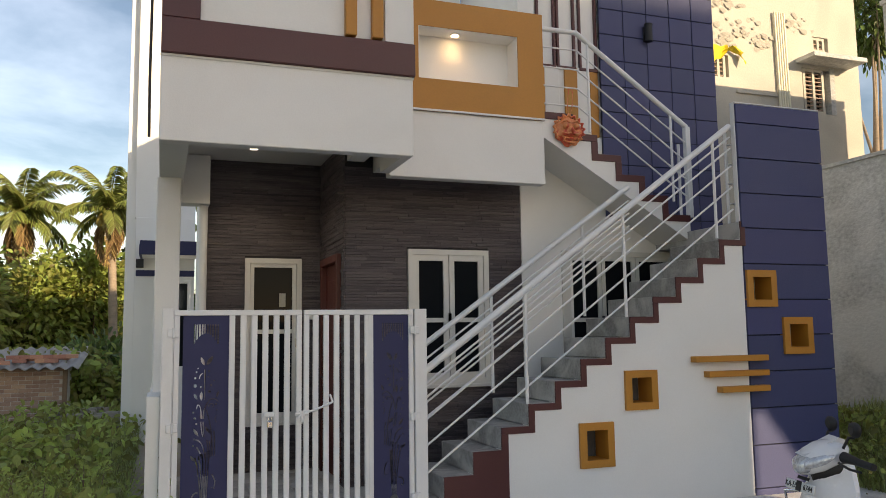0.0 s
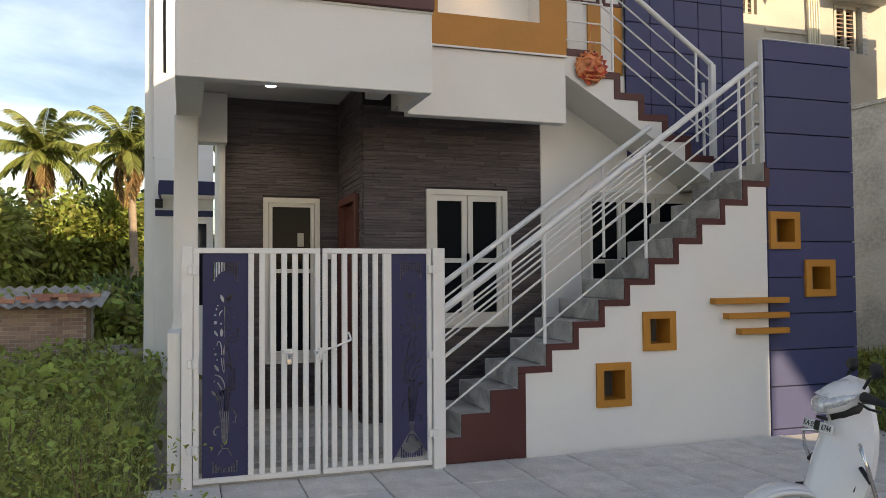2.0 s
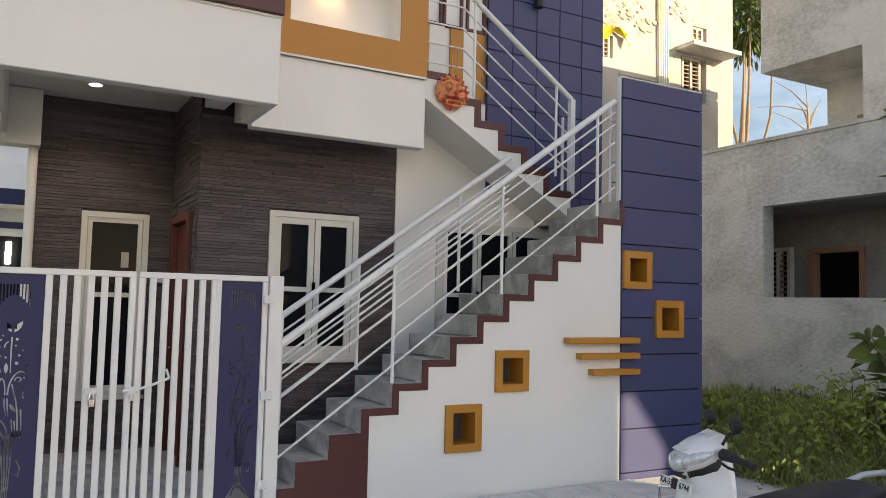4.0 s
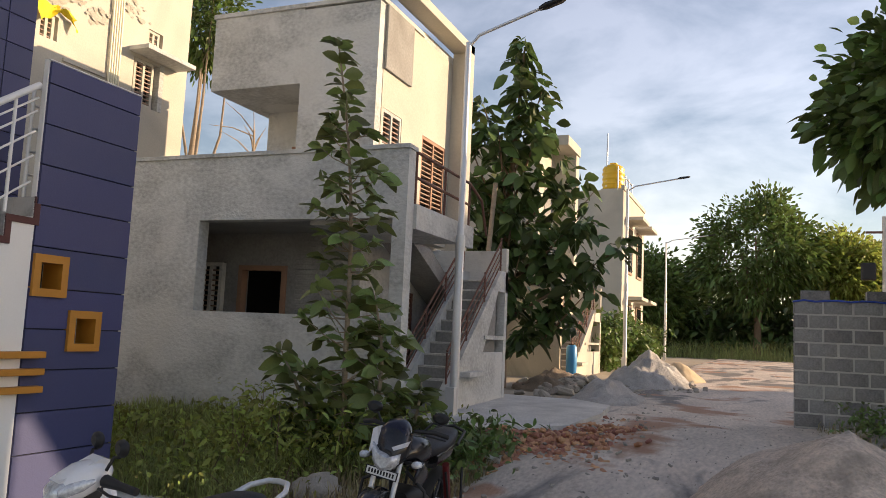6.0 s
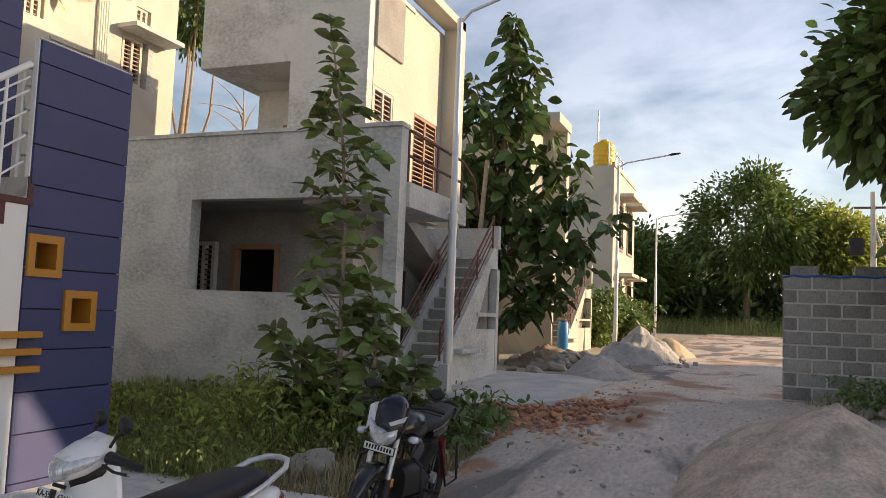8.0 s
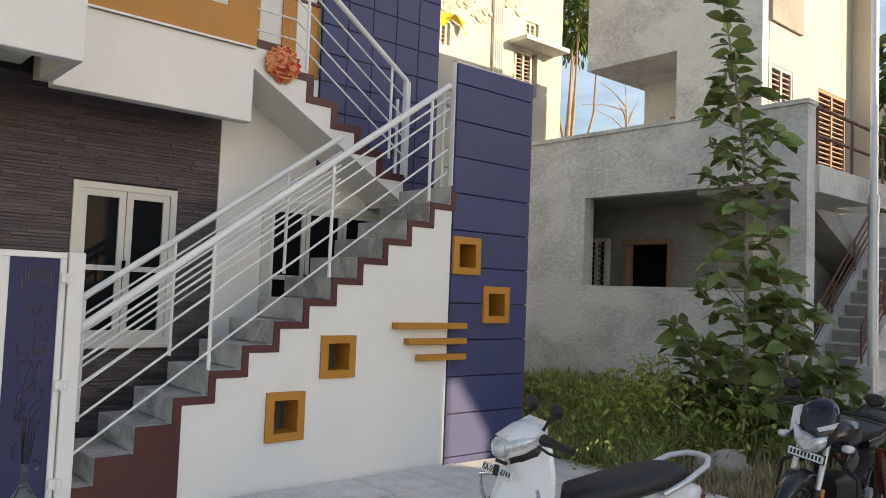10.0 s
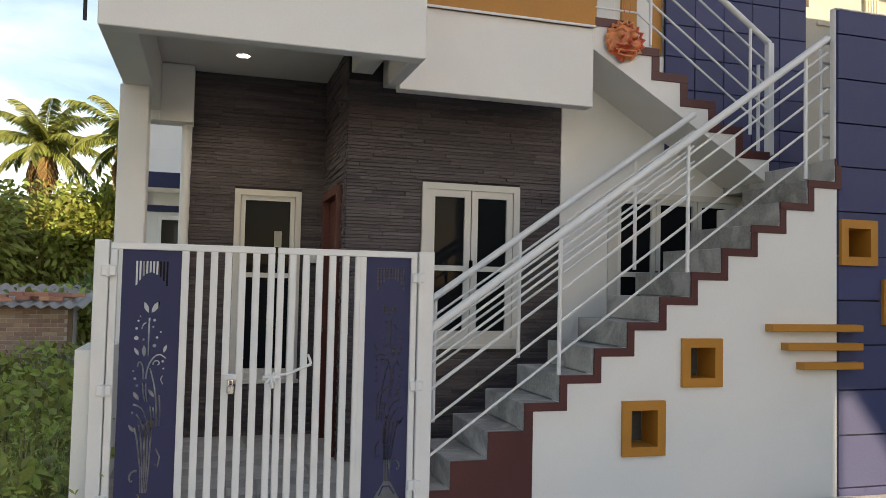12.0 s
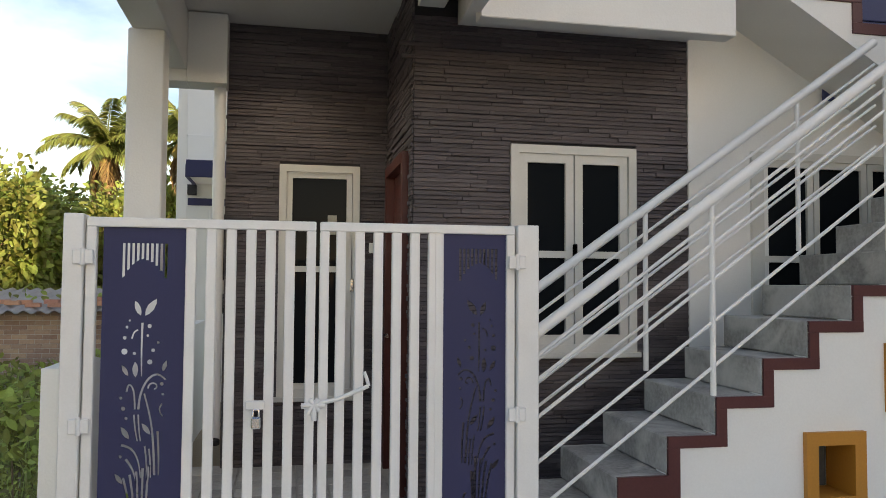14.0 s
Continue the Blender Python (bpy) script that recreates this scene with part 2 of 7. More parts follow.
def ground_material():
    """Earth, damp tar and sand, mixed by broad patches."""
    m = surf("earth", (0.36, 0.30, 0.225), 0.95, 0.22, 0.8, 40, 0.6, stain=(0.40, 0.345, 0.28), stain_amount=0.8)
    return m


def road_material():
    m = surf("worn_road", (0.60, 0.505, 0.42), 0.85, 0.34, 1.3, 20, 0.9, depth=0.03, stain=(0.15, 0.142, 0.135), stain_amount=0.9, stain_from=0.52, stain_to=0.59, stretch=(0.4, 1.0, 1))
    n, l = m.node_tree.nodes, m.node_tree.links
    b = n["Principled BSDF"]
    old = b.inputs["Base Color"].links[0].from_socket
    co, no, ra, mx = n.new("ShaderNodeTexCoord"), n.new("ShaderNodeTexNoise"), n.new("ShaderNodeValToRGB"), n.new("ShaderNodeMix")
    no.inputs["Scale"].default_value, no.inputs["Detail"].default_value = 0.7, 7
    ra.color_ramp.elements[0].position, ra.color_ramp.elements[1].position = 0.56, 0.64
    mx.data_type = "RGBA"
    mx.inputs["B"].default_value = (0.40, 0.22, 0.14, 1)
    l.new(co.outputs["Object"], no.inputs["Vector"])
    l.new(no.outputs["Fac"], ra.inputs["Fac"])
    l.new(ra.outputs["Color"], mx.inputs["Factor"])
    l.new(old, mx.inputs["A"])
    l.new(mx.outputs["Result"], b.inputs["Base Color"])
    return m


# ---- mesh helpers ----
class Geo:
    """Collects vertices and faces of one mesh."""

    def __init__(self):
        self.v, self.f, self.s = [], [], []

    def add(self, verts, faces, smooth=False):
        k = len(self.v)
        self.v += [tuple(p) for p in verts]
        self.f += [tuple(i + k for i in f) for f in faces]
        self.s += [smooth] * len(faces)
        return self

    def box(self, x0, x1, y0, y1, z0, z1, c=0.004):
        """A box with chamfered edges."""
        c = min(c, abs(x1 - x0) * 0.4, abs(y1 - y0) * 0.4, abs(z1 - z0) * 0.4)
        mid = Vector(((x0 + x1) / 2, (y0 + y1) / 2, (z0 + z1) / 2))
        h = Vector((abs(x1 - x0) / 2, abs(y1 - y0) / 2, abs(z1 - z0) / 2))
        vs, index = [], {}
        for sx in (-1, 1):
            for sy in (-1, 1):
                for sz in (-1, 1):
                    s = (sx, sy, sz)
                    for a in range(3):
                        p = [s[i] * (h[i] - (0 if i == a else c)) for i in range(3)]
                        index[(s, a)] = len(vs)
                        vs.append(mid + Vector(p))
        fs = []
        for a in range(3):
            u, w = (a + 1) % 3, (a + 2) % 3
            for sg in (-1, 1):
                ring = []
                for su, sw in ((-1, -1), (1, -1), (1, 1), (-1, 1)):
                    s = [0, 0, 0]
                    s[a], s[u], s[w] = sg, su, sw
                    ring.append(index[(tuple(s), a)])
                fs.append(ring if sg > 0 else ring[::-1])
            for su in (-1, 1):
                for sw in (-1, 1):
                    s0, s1 = [0, 0, 0], [0, 0, 0]
                    s0[a], s1[a] = -1, 1
                    s0[u] = s1[u] = su
                    s0[w] = s1[w] = sw
                    s0, s1 = tuple(s0), tuple(s1)
                    q = [index[(s0, u)], index[(s1, u)], index[(s1, w)], index[(s0, w)]]
                    fs.append(q if su * sw < 0 else q[::-1])
        for s in [(a, b, d) for a in (-1, 1) for b in (-1, 1) for d in (-1, 1)]:
            t = [index[(s, 0)], index[(s, 1)], index[(s, 2)]]
            fs.append(t if s[0] * s[1] * s[2] > 0 else t[::-1])
        return self.add(vs, fs)

    def tube(self, points, r, sides=10, smooth=True, caps=True):
        """A round tube along points; r is one radius or one for each point."""
        pts = [Vector(p) for p in points]
        rs = r if isinstance(r, (list, tuple)) else [r] * len(pts)
        rings, k, last = [], len(self.v), None
        for i, p in enumerate(pts):
            way = (pts[min(i + 1, len(pts) - 1)] - pts[max(i - 1, 0)]).normalized()
            side = way.cross(Vector((0, 0, 1)) if abs(way.z) < 0.95 else Vector((1, 0, 0))).normalized()
            if last and side.dot(last) < 0:
                side = -side
            last = side
            up = side.cross(way)
            rings.append([p + rs[i] * (math.cos(a) * side + math.sin(a) * up) for a in [j * math.tau / sides for j in range(sides)]])
        vs = [q for ring in rings for q in ring]
        fs = [(i * sides + j, i * sides + (j + 1) % sides, (i + 1) * sides + (j + 1) % sides, (i + 1) * sides + j) for i in range(len(pts) - 1) for j in range(sides)]
        self.add(vs, fs, smooth)
        if caps:
            self.add(rings[0], [tuple(range(sides))])
            self.add(rings[-1], [tuple(range(sides))[::-1]])
        return self

    def prism(self, outline, axis, a, b):
        """An outline of two coordinates, drawn out from a to b along an axis."""
        def put(p, d):
            return {"x": (d, p[0], p[1]), "y": (p[0], d, p[1]), "z": (p[0], p[1], d)}[axis]
        n = len(outline)
        vs = [put(p, a) for p in outline] + [put(p, b) for p in outline]
        self.add(vs, [tuple(range(n)), tuple(range(n, 2 * n))[::-1]] + [(i, i + n, (i + 1) % n + n, (i + 1) % n) for i in range(n)])
        return self

    def loft(self, rings, smooth=True, caps=True):
        """A skin over rings of equally many points."""
        n = len(rings[0])
        vs = [p for r in rings for p in r]
        self.add(vs, [(i * n + j, i * n + (j + 1) % n, (i + 1) * n + (j + 1) % n, (i + 1) * n + j) for i in range(len(rings) - 1) for j in range(n)], smooth)
        if caps:
            self.add(rings[0], [tuple(range(n))[::-1]], smooth)
            self.add(rings[-1], [tuple(range(n))], smooth)
        return self

    def mesh(self, name, material):
        me = bpy.data.meshes.new(name)
        me.from_pydata(self.v, [], self.f)
        me.materials.append(material)
        me.polygons.foreach_set("use_smooth", self.s)
        bm = bmesh.new()
        bm.from_mesh(me)
        bmesh.ops.recalc_face_normals(bm, faces=bm.faces)
        bm.to_mesh(me)
        bm.free()
        return me


def part(name, geo, material, parent=None, label=""):
    me = geo.mesh(name, material) if isinstance(geo, Geo) else geo
    ob = new(name, me)
    if parent:
        ob.parent = parent
    return tagged(ob, label)


def thing(name, label, category, at=(0, 0, 0), turn=0.0, group="", kind=""):
    ob = new(name)
    ob.empty_display_size = 0.2
    ob.matrix_basis = pose(*at, 0, 0, turn)
    return tagged(ob, label, category, group, kind)


def solo(name, geo, material, label, category, at=(0, 0, 0), turn=0.0, group="", kind=""):
    ob = part(name, geo, material)
    ob.matrix_basis = pose(*at, 0, 0, turn)
    return tagged(ob, label, category, group, kind)


def B(*a, **k):
    return Geo().box(*a, **k)


def wall_with_holes(u0, u1, z0, z1, holes, axis, a, b):
    """A wall in the plane of u and z, from a to b thick along axis, with rectangular holes (u0, u1, z0, z1), as blocks that butt."""
    g = Geo()
    us = sorted({u0, u1, *[h[0] for h in holes], *[h[1] for h in holes]})
    zs = sorted({z0, z1, *[h[2] for h in holes], *[h[3] for h in holes]})
    def solid(i, j):
        if not (0 <= i < len(us) - 1 and 0 <= j < len(zs) - 1):
            return False
        u, z = (us[i] + us[i + 1]) / 2, (zs[j] + zs[j + 1]) / 2
        return not any(h[0] < u < h[1] and h[2] < z < h[3] for h in holes)
    def put(u, z, d):
        return (u, d, z) if axis == "y" else (d, u, z)
    for i in range(len(us) - 1):
        for j in range(len(zs) - 1):
            if not solid(i, j):
                continue
            q = [(us[i], zs[j]), (us[i + 1], zs[j]), (us[i + 1], zs[j + 1]), (us[i], zs[j + 1])]
            g.add([put(*p, a) for p in q], [(0, 1, 2, 3)])
            g.add([put(*p, b) for p in q], [(3, 2, 1, 0)])
            for k, (di, dj) in enumerate(((0, -1), (1, 0), (0, 1), (-1, 0))):
                if not solid(i + di, j + dj):
                    p, r = q[k], q[(k + 1) % 4]
                    g.add([put(*p, a), put(*r, a), put(*r, b), put(*p, b)], [(0, 1, 2, 3)])
    me = g
    return me

# ---- ground ----
def rise(x):
    """The road climbs gently past the house."""
    s = min(1.0, max(0.0, (x - 6.6) / 8.2))
    far = min(1.0, max(0.0, (x - 18) / 22))
    return -0.10 + 0.54 * s * s * (3 - 2 * s) + 0.35 * far


def grid_sheet(xs, ys, height):
    g = Geo()
    n = len(ys)
    g.add([(x, y, height(x, y)) for x in xs for y in ys], [(i * n + j, (i + 1) * n + j, (i + 1) * n + j + 1, i * n + j + 1) for i in range(len(xs) - 1) for j in range(n - 1)], True)
    return g


def spaced(a, b, step):
    n = max(1, round((b - a) / step))
    return [a + (b - a) * i / n for i in range(n + 1)]


def ground_height(x, y):
    lumps = noise.noise(Vector((x * 0.5, y * 0.5, 0))) * 0.06 + noise.noise(Vector((x * 2.1, y * 2.1, 3))) * 0.02
    edge = 1.0 if (y > 6.6 or y < -1.5 or x > 9.0 or x < 1.6) else 0.25
    return rise(x) - 0.07 + lumps * edge


xs = [-900, -300, -120, -60, -35, -22] + spaced(-14, 44, 0.55) + [50, 60, 80, 120, 300, 900]
ys = [-900, -300, -120, -60, -30] + spaced(-16, 26, 0.55) + [30, 38, 50, 80, 140, 400, 900]
solo("ground", grid_sheet(xs, ys, ground_height), ground_material(), "bare brown earth of the empty plots", "ground", kind="structure")
road_xs, road_ys = spaced(-14, 70, 0.4), spaced(-1.9, 3.6, 0.25)
solo("road", grid_sheet(road_xs, road_ys, lambda x, y: rise(x) - 0.015 + 0.022 * noise.noise(Vector((x * 0.8, y * 1.4, 1))) + (0.02 * noise.noise(Vector((x * 3, y * 3, 5))) if x > 8 else 0) - (0.10 if abs(y - 0.85) > 2.6 else 0)), road_material(), "worn road of mud, sand and damp tar patches", "road", kind="structure")

# paving in front of the house: slabs with open joints
paving = thing("pavement", "pale grey cement paving slabs in front of the house", "pavement", kind="structure")
part("bed", B(1.9, 8.7, 4.02, 6.38, -0.16, -0.018), GROUT, paving)
slab_mesh = B(-0.280, 0.280, -0.288, 0.288, -0.03, 0.012, c=0.007).mesh("slab", SLAB)
slab_rng = random.Random(12)
for i in range(12):
    for j in range(4):
        s = part("slab", slab_mesh, SLAB, paving)
        s.location = (2.185 + i * 0.567, 4.315 + j * 0.588, -0.012 + slab_rng.uniform(-0.004, 0.006))
        s.rotation_euler = (slab_rng.uniform(-0.006, 0.006), slab_rng.uniform(-0.006, 0.006), 0)

# ---- the house ----
F = 6.397
house = thing("house", "new white two-storey house with maroon, ochre and blue trim", "house", kind="structure")
part("porch_floor", B(2.1, 4.1, 6.36, 9.1, -0.05, 0.10), PAVER, house)
part("stair_floor", B(4.1, 8.5, 6.52, 9.1, -0.05, 0.10), PAVER, house)
paver_mesh = B(-0.098, 0.098, -0.098, 0.098, 0, 0.016, c=0.006).mesh("paver", PAVER)
for i in range(8):
    for j in range(12):
        s = part("paver", paver_mesh, PAVER, house)
        s.location = (2.26 + i * 0.205, 6.6 + j * 0.205, 0.098)

# porch: column, beams, soffits
part("column", B(2.12, 2.335, 7.88, 8.09, -0.1, 3.03, c=0.008), WHITE, house)
part("fascia", B(2.14, 4.15, 6.42, 6.54, 3.03, 3.70, c=0.006), WHITE, house)
part("side_beam", B(2.14, 2.36, 6.54, 9.2, 3.03, 3.46, c=0.006), WHITE, house)
part("cross_beam", B(2.36, 2.64, 8.78, 9.01, 2.94, 3.46), WHITE, house)
part("cross_beam_end", B(2.12, 2.36, 8.78, 9.01, 2.94, 3.03), WHITE, house)
part("return_beam", B(4.06, 4.15, 6.54, 7.17, 3.03, 3.69, c=0.006), WHITE, house)
part("corner_beam", B(3.885, 4.06, 6.9, 7.77, 3.26, 3.46), WHITE, house)
part("porch_ceiling", B(2.14, 4.06, 6.54, 9.2, 3.47, 3.66), WHITE, house)
part("drip_line", B(2.135, 4.155, 6.405, 6.42, 3.685, 3.705), WHITE, house)
part("right_fascia", B(4.15, 5.765, 7.17, 7.30, 3.01, 3.66, c=0.006), WHITE, house)
part("right_soffit", B(4.15, 5.765, 7.30, 7.78, 3.16, 3.66), WHITE, house)

# parapet with maroon band, recessed panel and ochre bars
part("maroon_band", B(2.14, 4.16, 6.375, 6.54, 3.705, 3.985, c=0.006), MAROON, house)
part("maroon_post", B(2.14, 2.42, 6.375, 6.54, 3.985, 4.95, c=0.006), MAROON, house)
part("parapet_panel", B(2.42, 4.16, 6.43, 6.54, 3.985, 4.95), WHITE, house)
part("parapet_pier", B(3.90, 4.155, 6.40, 6.43, 3.985, 4.95), WHITE, house)
for x in (3.56, 3.785):
    part("ochre_bar", B(x, x + 0.095, 6.36, 6.43, 4.0, 4.95, c=0.006), GOLD, house)
part("parapet_return", B(4.04, 4.155, 6.54, 7.17, 3.69, 4.95), WHITE, house)
# ochre picture-frame parapet with a lit niche
part("ochre_frame", wall_with_holes(4.155, 5.765, 3.665, 4.76, [(4.44, 5.485, 3.975, 4.495)], "y", 7.15, 7.38), GOLD, house)
part("niche_back", B(4.155, 5.765, 7.38, 7.44, 3.665, 4.76), WHITE, house)
for box_ in ((4.44, 5.485, 7.16, 7.38, 3.975, 3.985), (4.44, 5.485, 7.16, 7.38, 4.485, 4.495), (4.44, 4.45, 7.16, 7.38, 3.985, 4.485), (5.475, 5.485, 7.16, 7.38, 3.985, 4.485)):
    part("niche_lining", B(*box_, c=0.001), WHITE, house)
part("frame_drip", B(4.155, 5.77, 7.135, 7.15, 3.655, 3.675), WHITE, house)
part("ochre_return", B(4.155, 4.25, 7.10, 7.15, 3.97, 4.76), GOLD, house)

# stack-stone clad walls behind the porch
def clad(name, flat, u0, u1, z0, z1, holes, axis, at, out, picked, seed):
    """Long thin strips laid in courses on a backing; out is the side they face."""
    rng = random.Random(seed)
    wall = part(name, flat, GROUT, house, "dark grey stacked-strip cladding")
    kinds = {}
    joined, made, z, row = Geo(), 0, z0, 0
    while z < z1 - 0.01:
        h = (0.027, 0.033, 0.023, 0.030)[row % 4]
        h = min(h, z1 - z)
        u = u0 - rng.random() * 0.4
        while u < u1:
            length = rng.choice((0.28, 0.40, 0.55))
            a, b = max(u, u0), min(u + length, u1)
            u += length
            cuts = [(a, b)]
            for hu0, hu1, hz0, hz1 in holes:
                if z + h > hz0 + 0.005 and z < hz1 - 0.005:
                    cuts = [piece for p, q in cuts for piece in ((p, min(q, hu0)), (max(p, hu1), q)) if piece[1] - piece[0] > 0.01]
            for p, q in cuts:
                d = rng.choice((0.005, 0.009, 0.013, 0.018))
                whole = q - p > length - 0.001 and abs(h - (0.027, 0.033, 0.023, 0.030)[row % 4]) < 1e-6
                if axis == "y":
                    box_ = (p + 0.001, q - 0.001, at, at + out * d, z + 0.0012, z + h - 0.0012)
                else:
                    box_ = (at, at + out * d, p + 0.001, q - 0.001, z + 0.0012, z + h - 0.0012)
                if whole and made < picked and 1.1 < z < 3.1:
                    key = (round(length, 2), h, d)
                    if key not in kinds:
                        if axis == "y":
                            kinds[key] = B(0, length - 0.002, 0, out * d, 0, h - 0.0024, c=0.003).mesh("strip", STRIP)
                        else:
                            kinds[key] = B(0, out * d, 0, length - 0.002, 0, h - 0.0024, c=0.003).mesh("strip", STRIP)
                    s = part("strip", kinds[key], STRIP, wall)
                    s.location = (box_[0], at, box_[4]) if axis == "y" else (at, box_[2], box_[4])
                    made += 1
                else:
                    joined.box(box_[0], box_[1], min(box_[2], box_[3]), max(box_[2], box_[3]), box_[4], box_[5], c=0.003)
        z += h
        row += 1
    rest = part("strips", joined, STRIP_ISLE, wall)
    tagged(rest, kind="stuff")
    return wall


WIN = (4.51, 5.385, 1.04, 2.40)
clad("clad_wall", wall_with_holes(3.87, 5.775, 0.1, 3.46, [WIN], "y", 7.80, 7.95), 3.87, 5.775, 0.1, 3.22, [WIN], "y", 7.80, -1, 300, 3)
DOORW = (3.03, 3.645, 0.62, 2.395)
clad("porch_clad_wall", wall_with_holes(2.63, 3.87, 0.1, 3.47, [DOORW], "y", 9.02, 9.2), 2.63, 3.87, 0.1, 3.47, [DOORW], "y", 9.02, -1, 160, 5)
SIDE_DOOR = (7.98, 8.86, 0.1, 2.36)
clad("side_clad_wall", wall_with_holes(7.95, 9.02, 0.1, 3.46, [SIDE_DOOR], "x", 3.87, 4.02), 7.80, 9.02, 0.1, 3.46, [(7.93, 8.9, 0.1, 2.36)], "x", 3.87, -1, 60, 7)
part("white_wall", wall_with_holes(5.775, 8.385, 0.0, 3.7, [(6.38, 7.62, 0.95, 2.42)], "y", 7.78, 7.95), WHITE, house)
part("house_core", B(2.64, 8.4, 9.2, 12.2, 0, 3.715), WHITE, house)
# black sheet in place of an unlit hall
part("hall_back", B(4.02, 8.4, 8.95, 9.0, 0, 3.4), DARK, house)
part("roof_slab", B(2.15, 5.79, 7.45, 12.2, 3.72, 3.9), CEMENT, house)
part("side_wall", B(8.28, 8.4, 7.95, 9.2, 0, 3.72), WHITE, house)
# unseen block added on the roof to keep the sun off the rear house
part("stair_head", B(4.2, 5.75, 9.4, 10.6, 3.9, 6.2), WHITE, house)


# windows and doors
def casement(name, x0, x1, y, z0, z1, panes, label, transom=None, material=UPVC, pane_mat=None, stile=0.06):
    w = thing(name, label, "window", (x0, y, z0), kind="structure")
    W, H, t = x1 - x0, z1 - z0, 0.055
    fr = wall_with_holes(0, W, 0, H, [(t, W - t, t, H - t)], "y", -0.035, 0.05)
    part("window_frame", fr, material, w)
    part("sill", B(-0.02, W + 0.02, -0.06, 0.05, -0.035, 0.0), material, w)
    n = panes
    pw = (W - 2 * t) / n
    for i in range(n):
        a, b = t + i * pw, t + (i + 1) * pw
        s = stile
        holes = [(a + s, b - s, t + s, (transom or H - t - s)), (a + s, b - s, transom + 0.045, H - t - s)] if transom else [(a + s, b - s, t + s, H - t - s)]
        leaf = part("sash", wall_with_holes(a + 0.004, b - 0.004, t, H - t, holes, "y", -0.02, 0.03), material, w)
        for h in holes:
            part("pane", B(h[0] - 0.005, h[1] + 0.005, 0.004, 0.010, h[2] - 0.005, h[3] + 0.005, c=0.001), pane_mat or GLASS, leaf)
        for h in holes:
            k = 0
            zz = h[2] + 0.06
            grille = Geo()
            while zz < h[3]:
                grille.box(h[0], h[1], 0.04, 0.046, zz, zz + 0.012, c=0.001)
                zz += 0.11
            part("grille", grille, INK, leaf)
        part("handle", B((b if i == 0 else a) - 0.012, (b if i == 0 else a) + 0.012, -0.05, -0.02, H * 0.45, H * 0.45 + 0.1), CHROME, w)
    return w


casement("window_1", WIN[0], WIN[1], 7.80, WIN[2], WIN[3], 2, "white double casement window with dark glass in stone cladding", transom=0.62)
casement("window_2", DOORW[0], DOORW[1], 9.02, DOORW[2], DOORW[3], 1, "tall white single casement window with dark glass", transom=0.95, stile=0.045)
casement("window_3", 6.24, 7.66, 7.79, 0.95, 2.42, 3, "white triple window under the stair flight", transom=0.70, stile=0.048)
door = thing("door_1", "dark red-brown polished wooden entrance door", "door", (3.87, 7.98, 0.1), kind="structure")
part("door_frame", wall_with_holes(0, 0.88, 0, 2.26, [(0.07, 0.81, 0, 2.19)], "x", -0.045, 0.12), WOOD, door)
part("door_leaf", B(0.02, 0.06, 0.075, 0.805, 0.005, 2.185), WOOD, door)
for z in (0.2, 0.85, 1.5):
    part("panel", B(0.005, 0.02, 0.17, 0.71, z, z + 0.52, c=0.008), WOOD, door)
part("handle", Geo().tube([(-0.03, 0.74, 1.0), (-0.05, 0.74, 1.0), (-0.05, 0.62, 1.0)], 0.012), CHROME, door)
# pale sheet on the pane paints a small bright reflection
pane_glint = solo("pane_reflection", B(0, 0.07, 0, 0.004, 0, 0.15, c=0.001), surf("pale_reflection", (0.42, 0.41, 0.35), 0.8, 0.15, 8, 60), "small pale sheet that paints a reflection on the window glass", "notice", (3.40, 8.995, 1.86))
solo("switch_box", B(0, 0.1, -0.03, 0, 0, 0.08, c=0.006), WHITE_METAL, "small white doorbell switch box on the cladding", "switch", (3.72, 8.99, 1.72))
pipe = thing("drain_pipe", "white plastic drain pipe beside the clad wall, open at its foot", "pipe", (2.585, 8.94, 0.1))
part("pipe", Geo().tube([(0, 0, 0.22), (0, 0, 2.84)], 0.045, 14), WHITE_METAL, pipe)
part("coupling", Geo().tube([(0, 0, 1.30), (0, 0, 1.40)], 0.052, 14), WHITE_METAL, pipe)
# solid black cap paints the dark hollow of the open end
part("mouth", Geo().tube([(0, -0.02, 0.20), (0, -0.005, 0.225)], 0.047, 14), PLASTIC_BLACK, pipe)

# compound wall on the plot's edge
part("compound_wall", Geo().prism([(6.40, -0.2), (12.5, -0.2), (12.5, 1.05), (7.4, 1.05), (6.95, 1.12), (6.40, 1.12)], "x", 2.10, 2.19), WHITE, house)

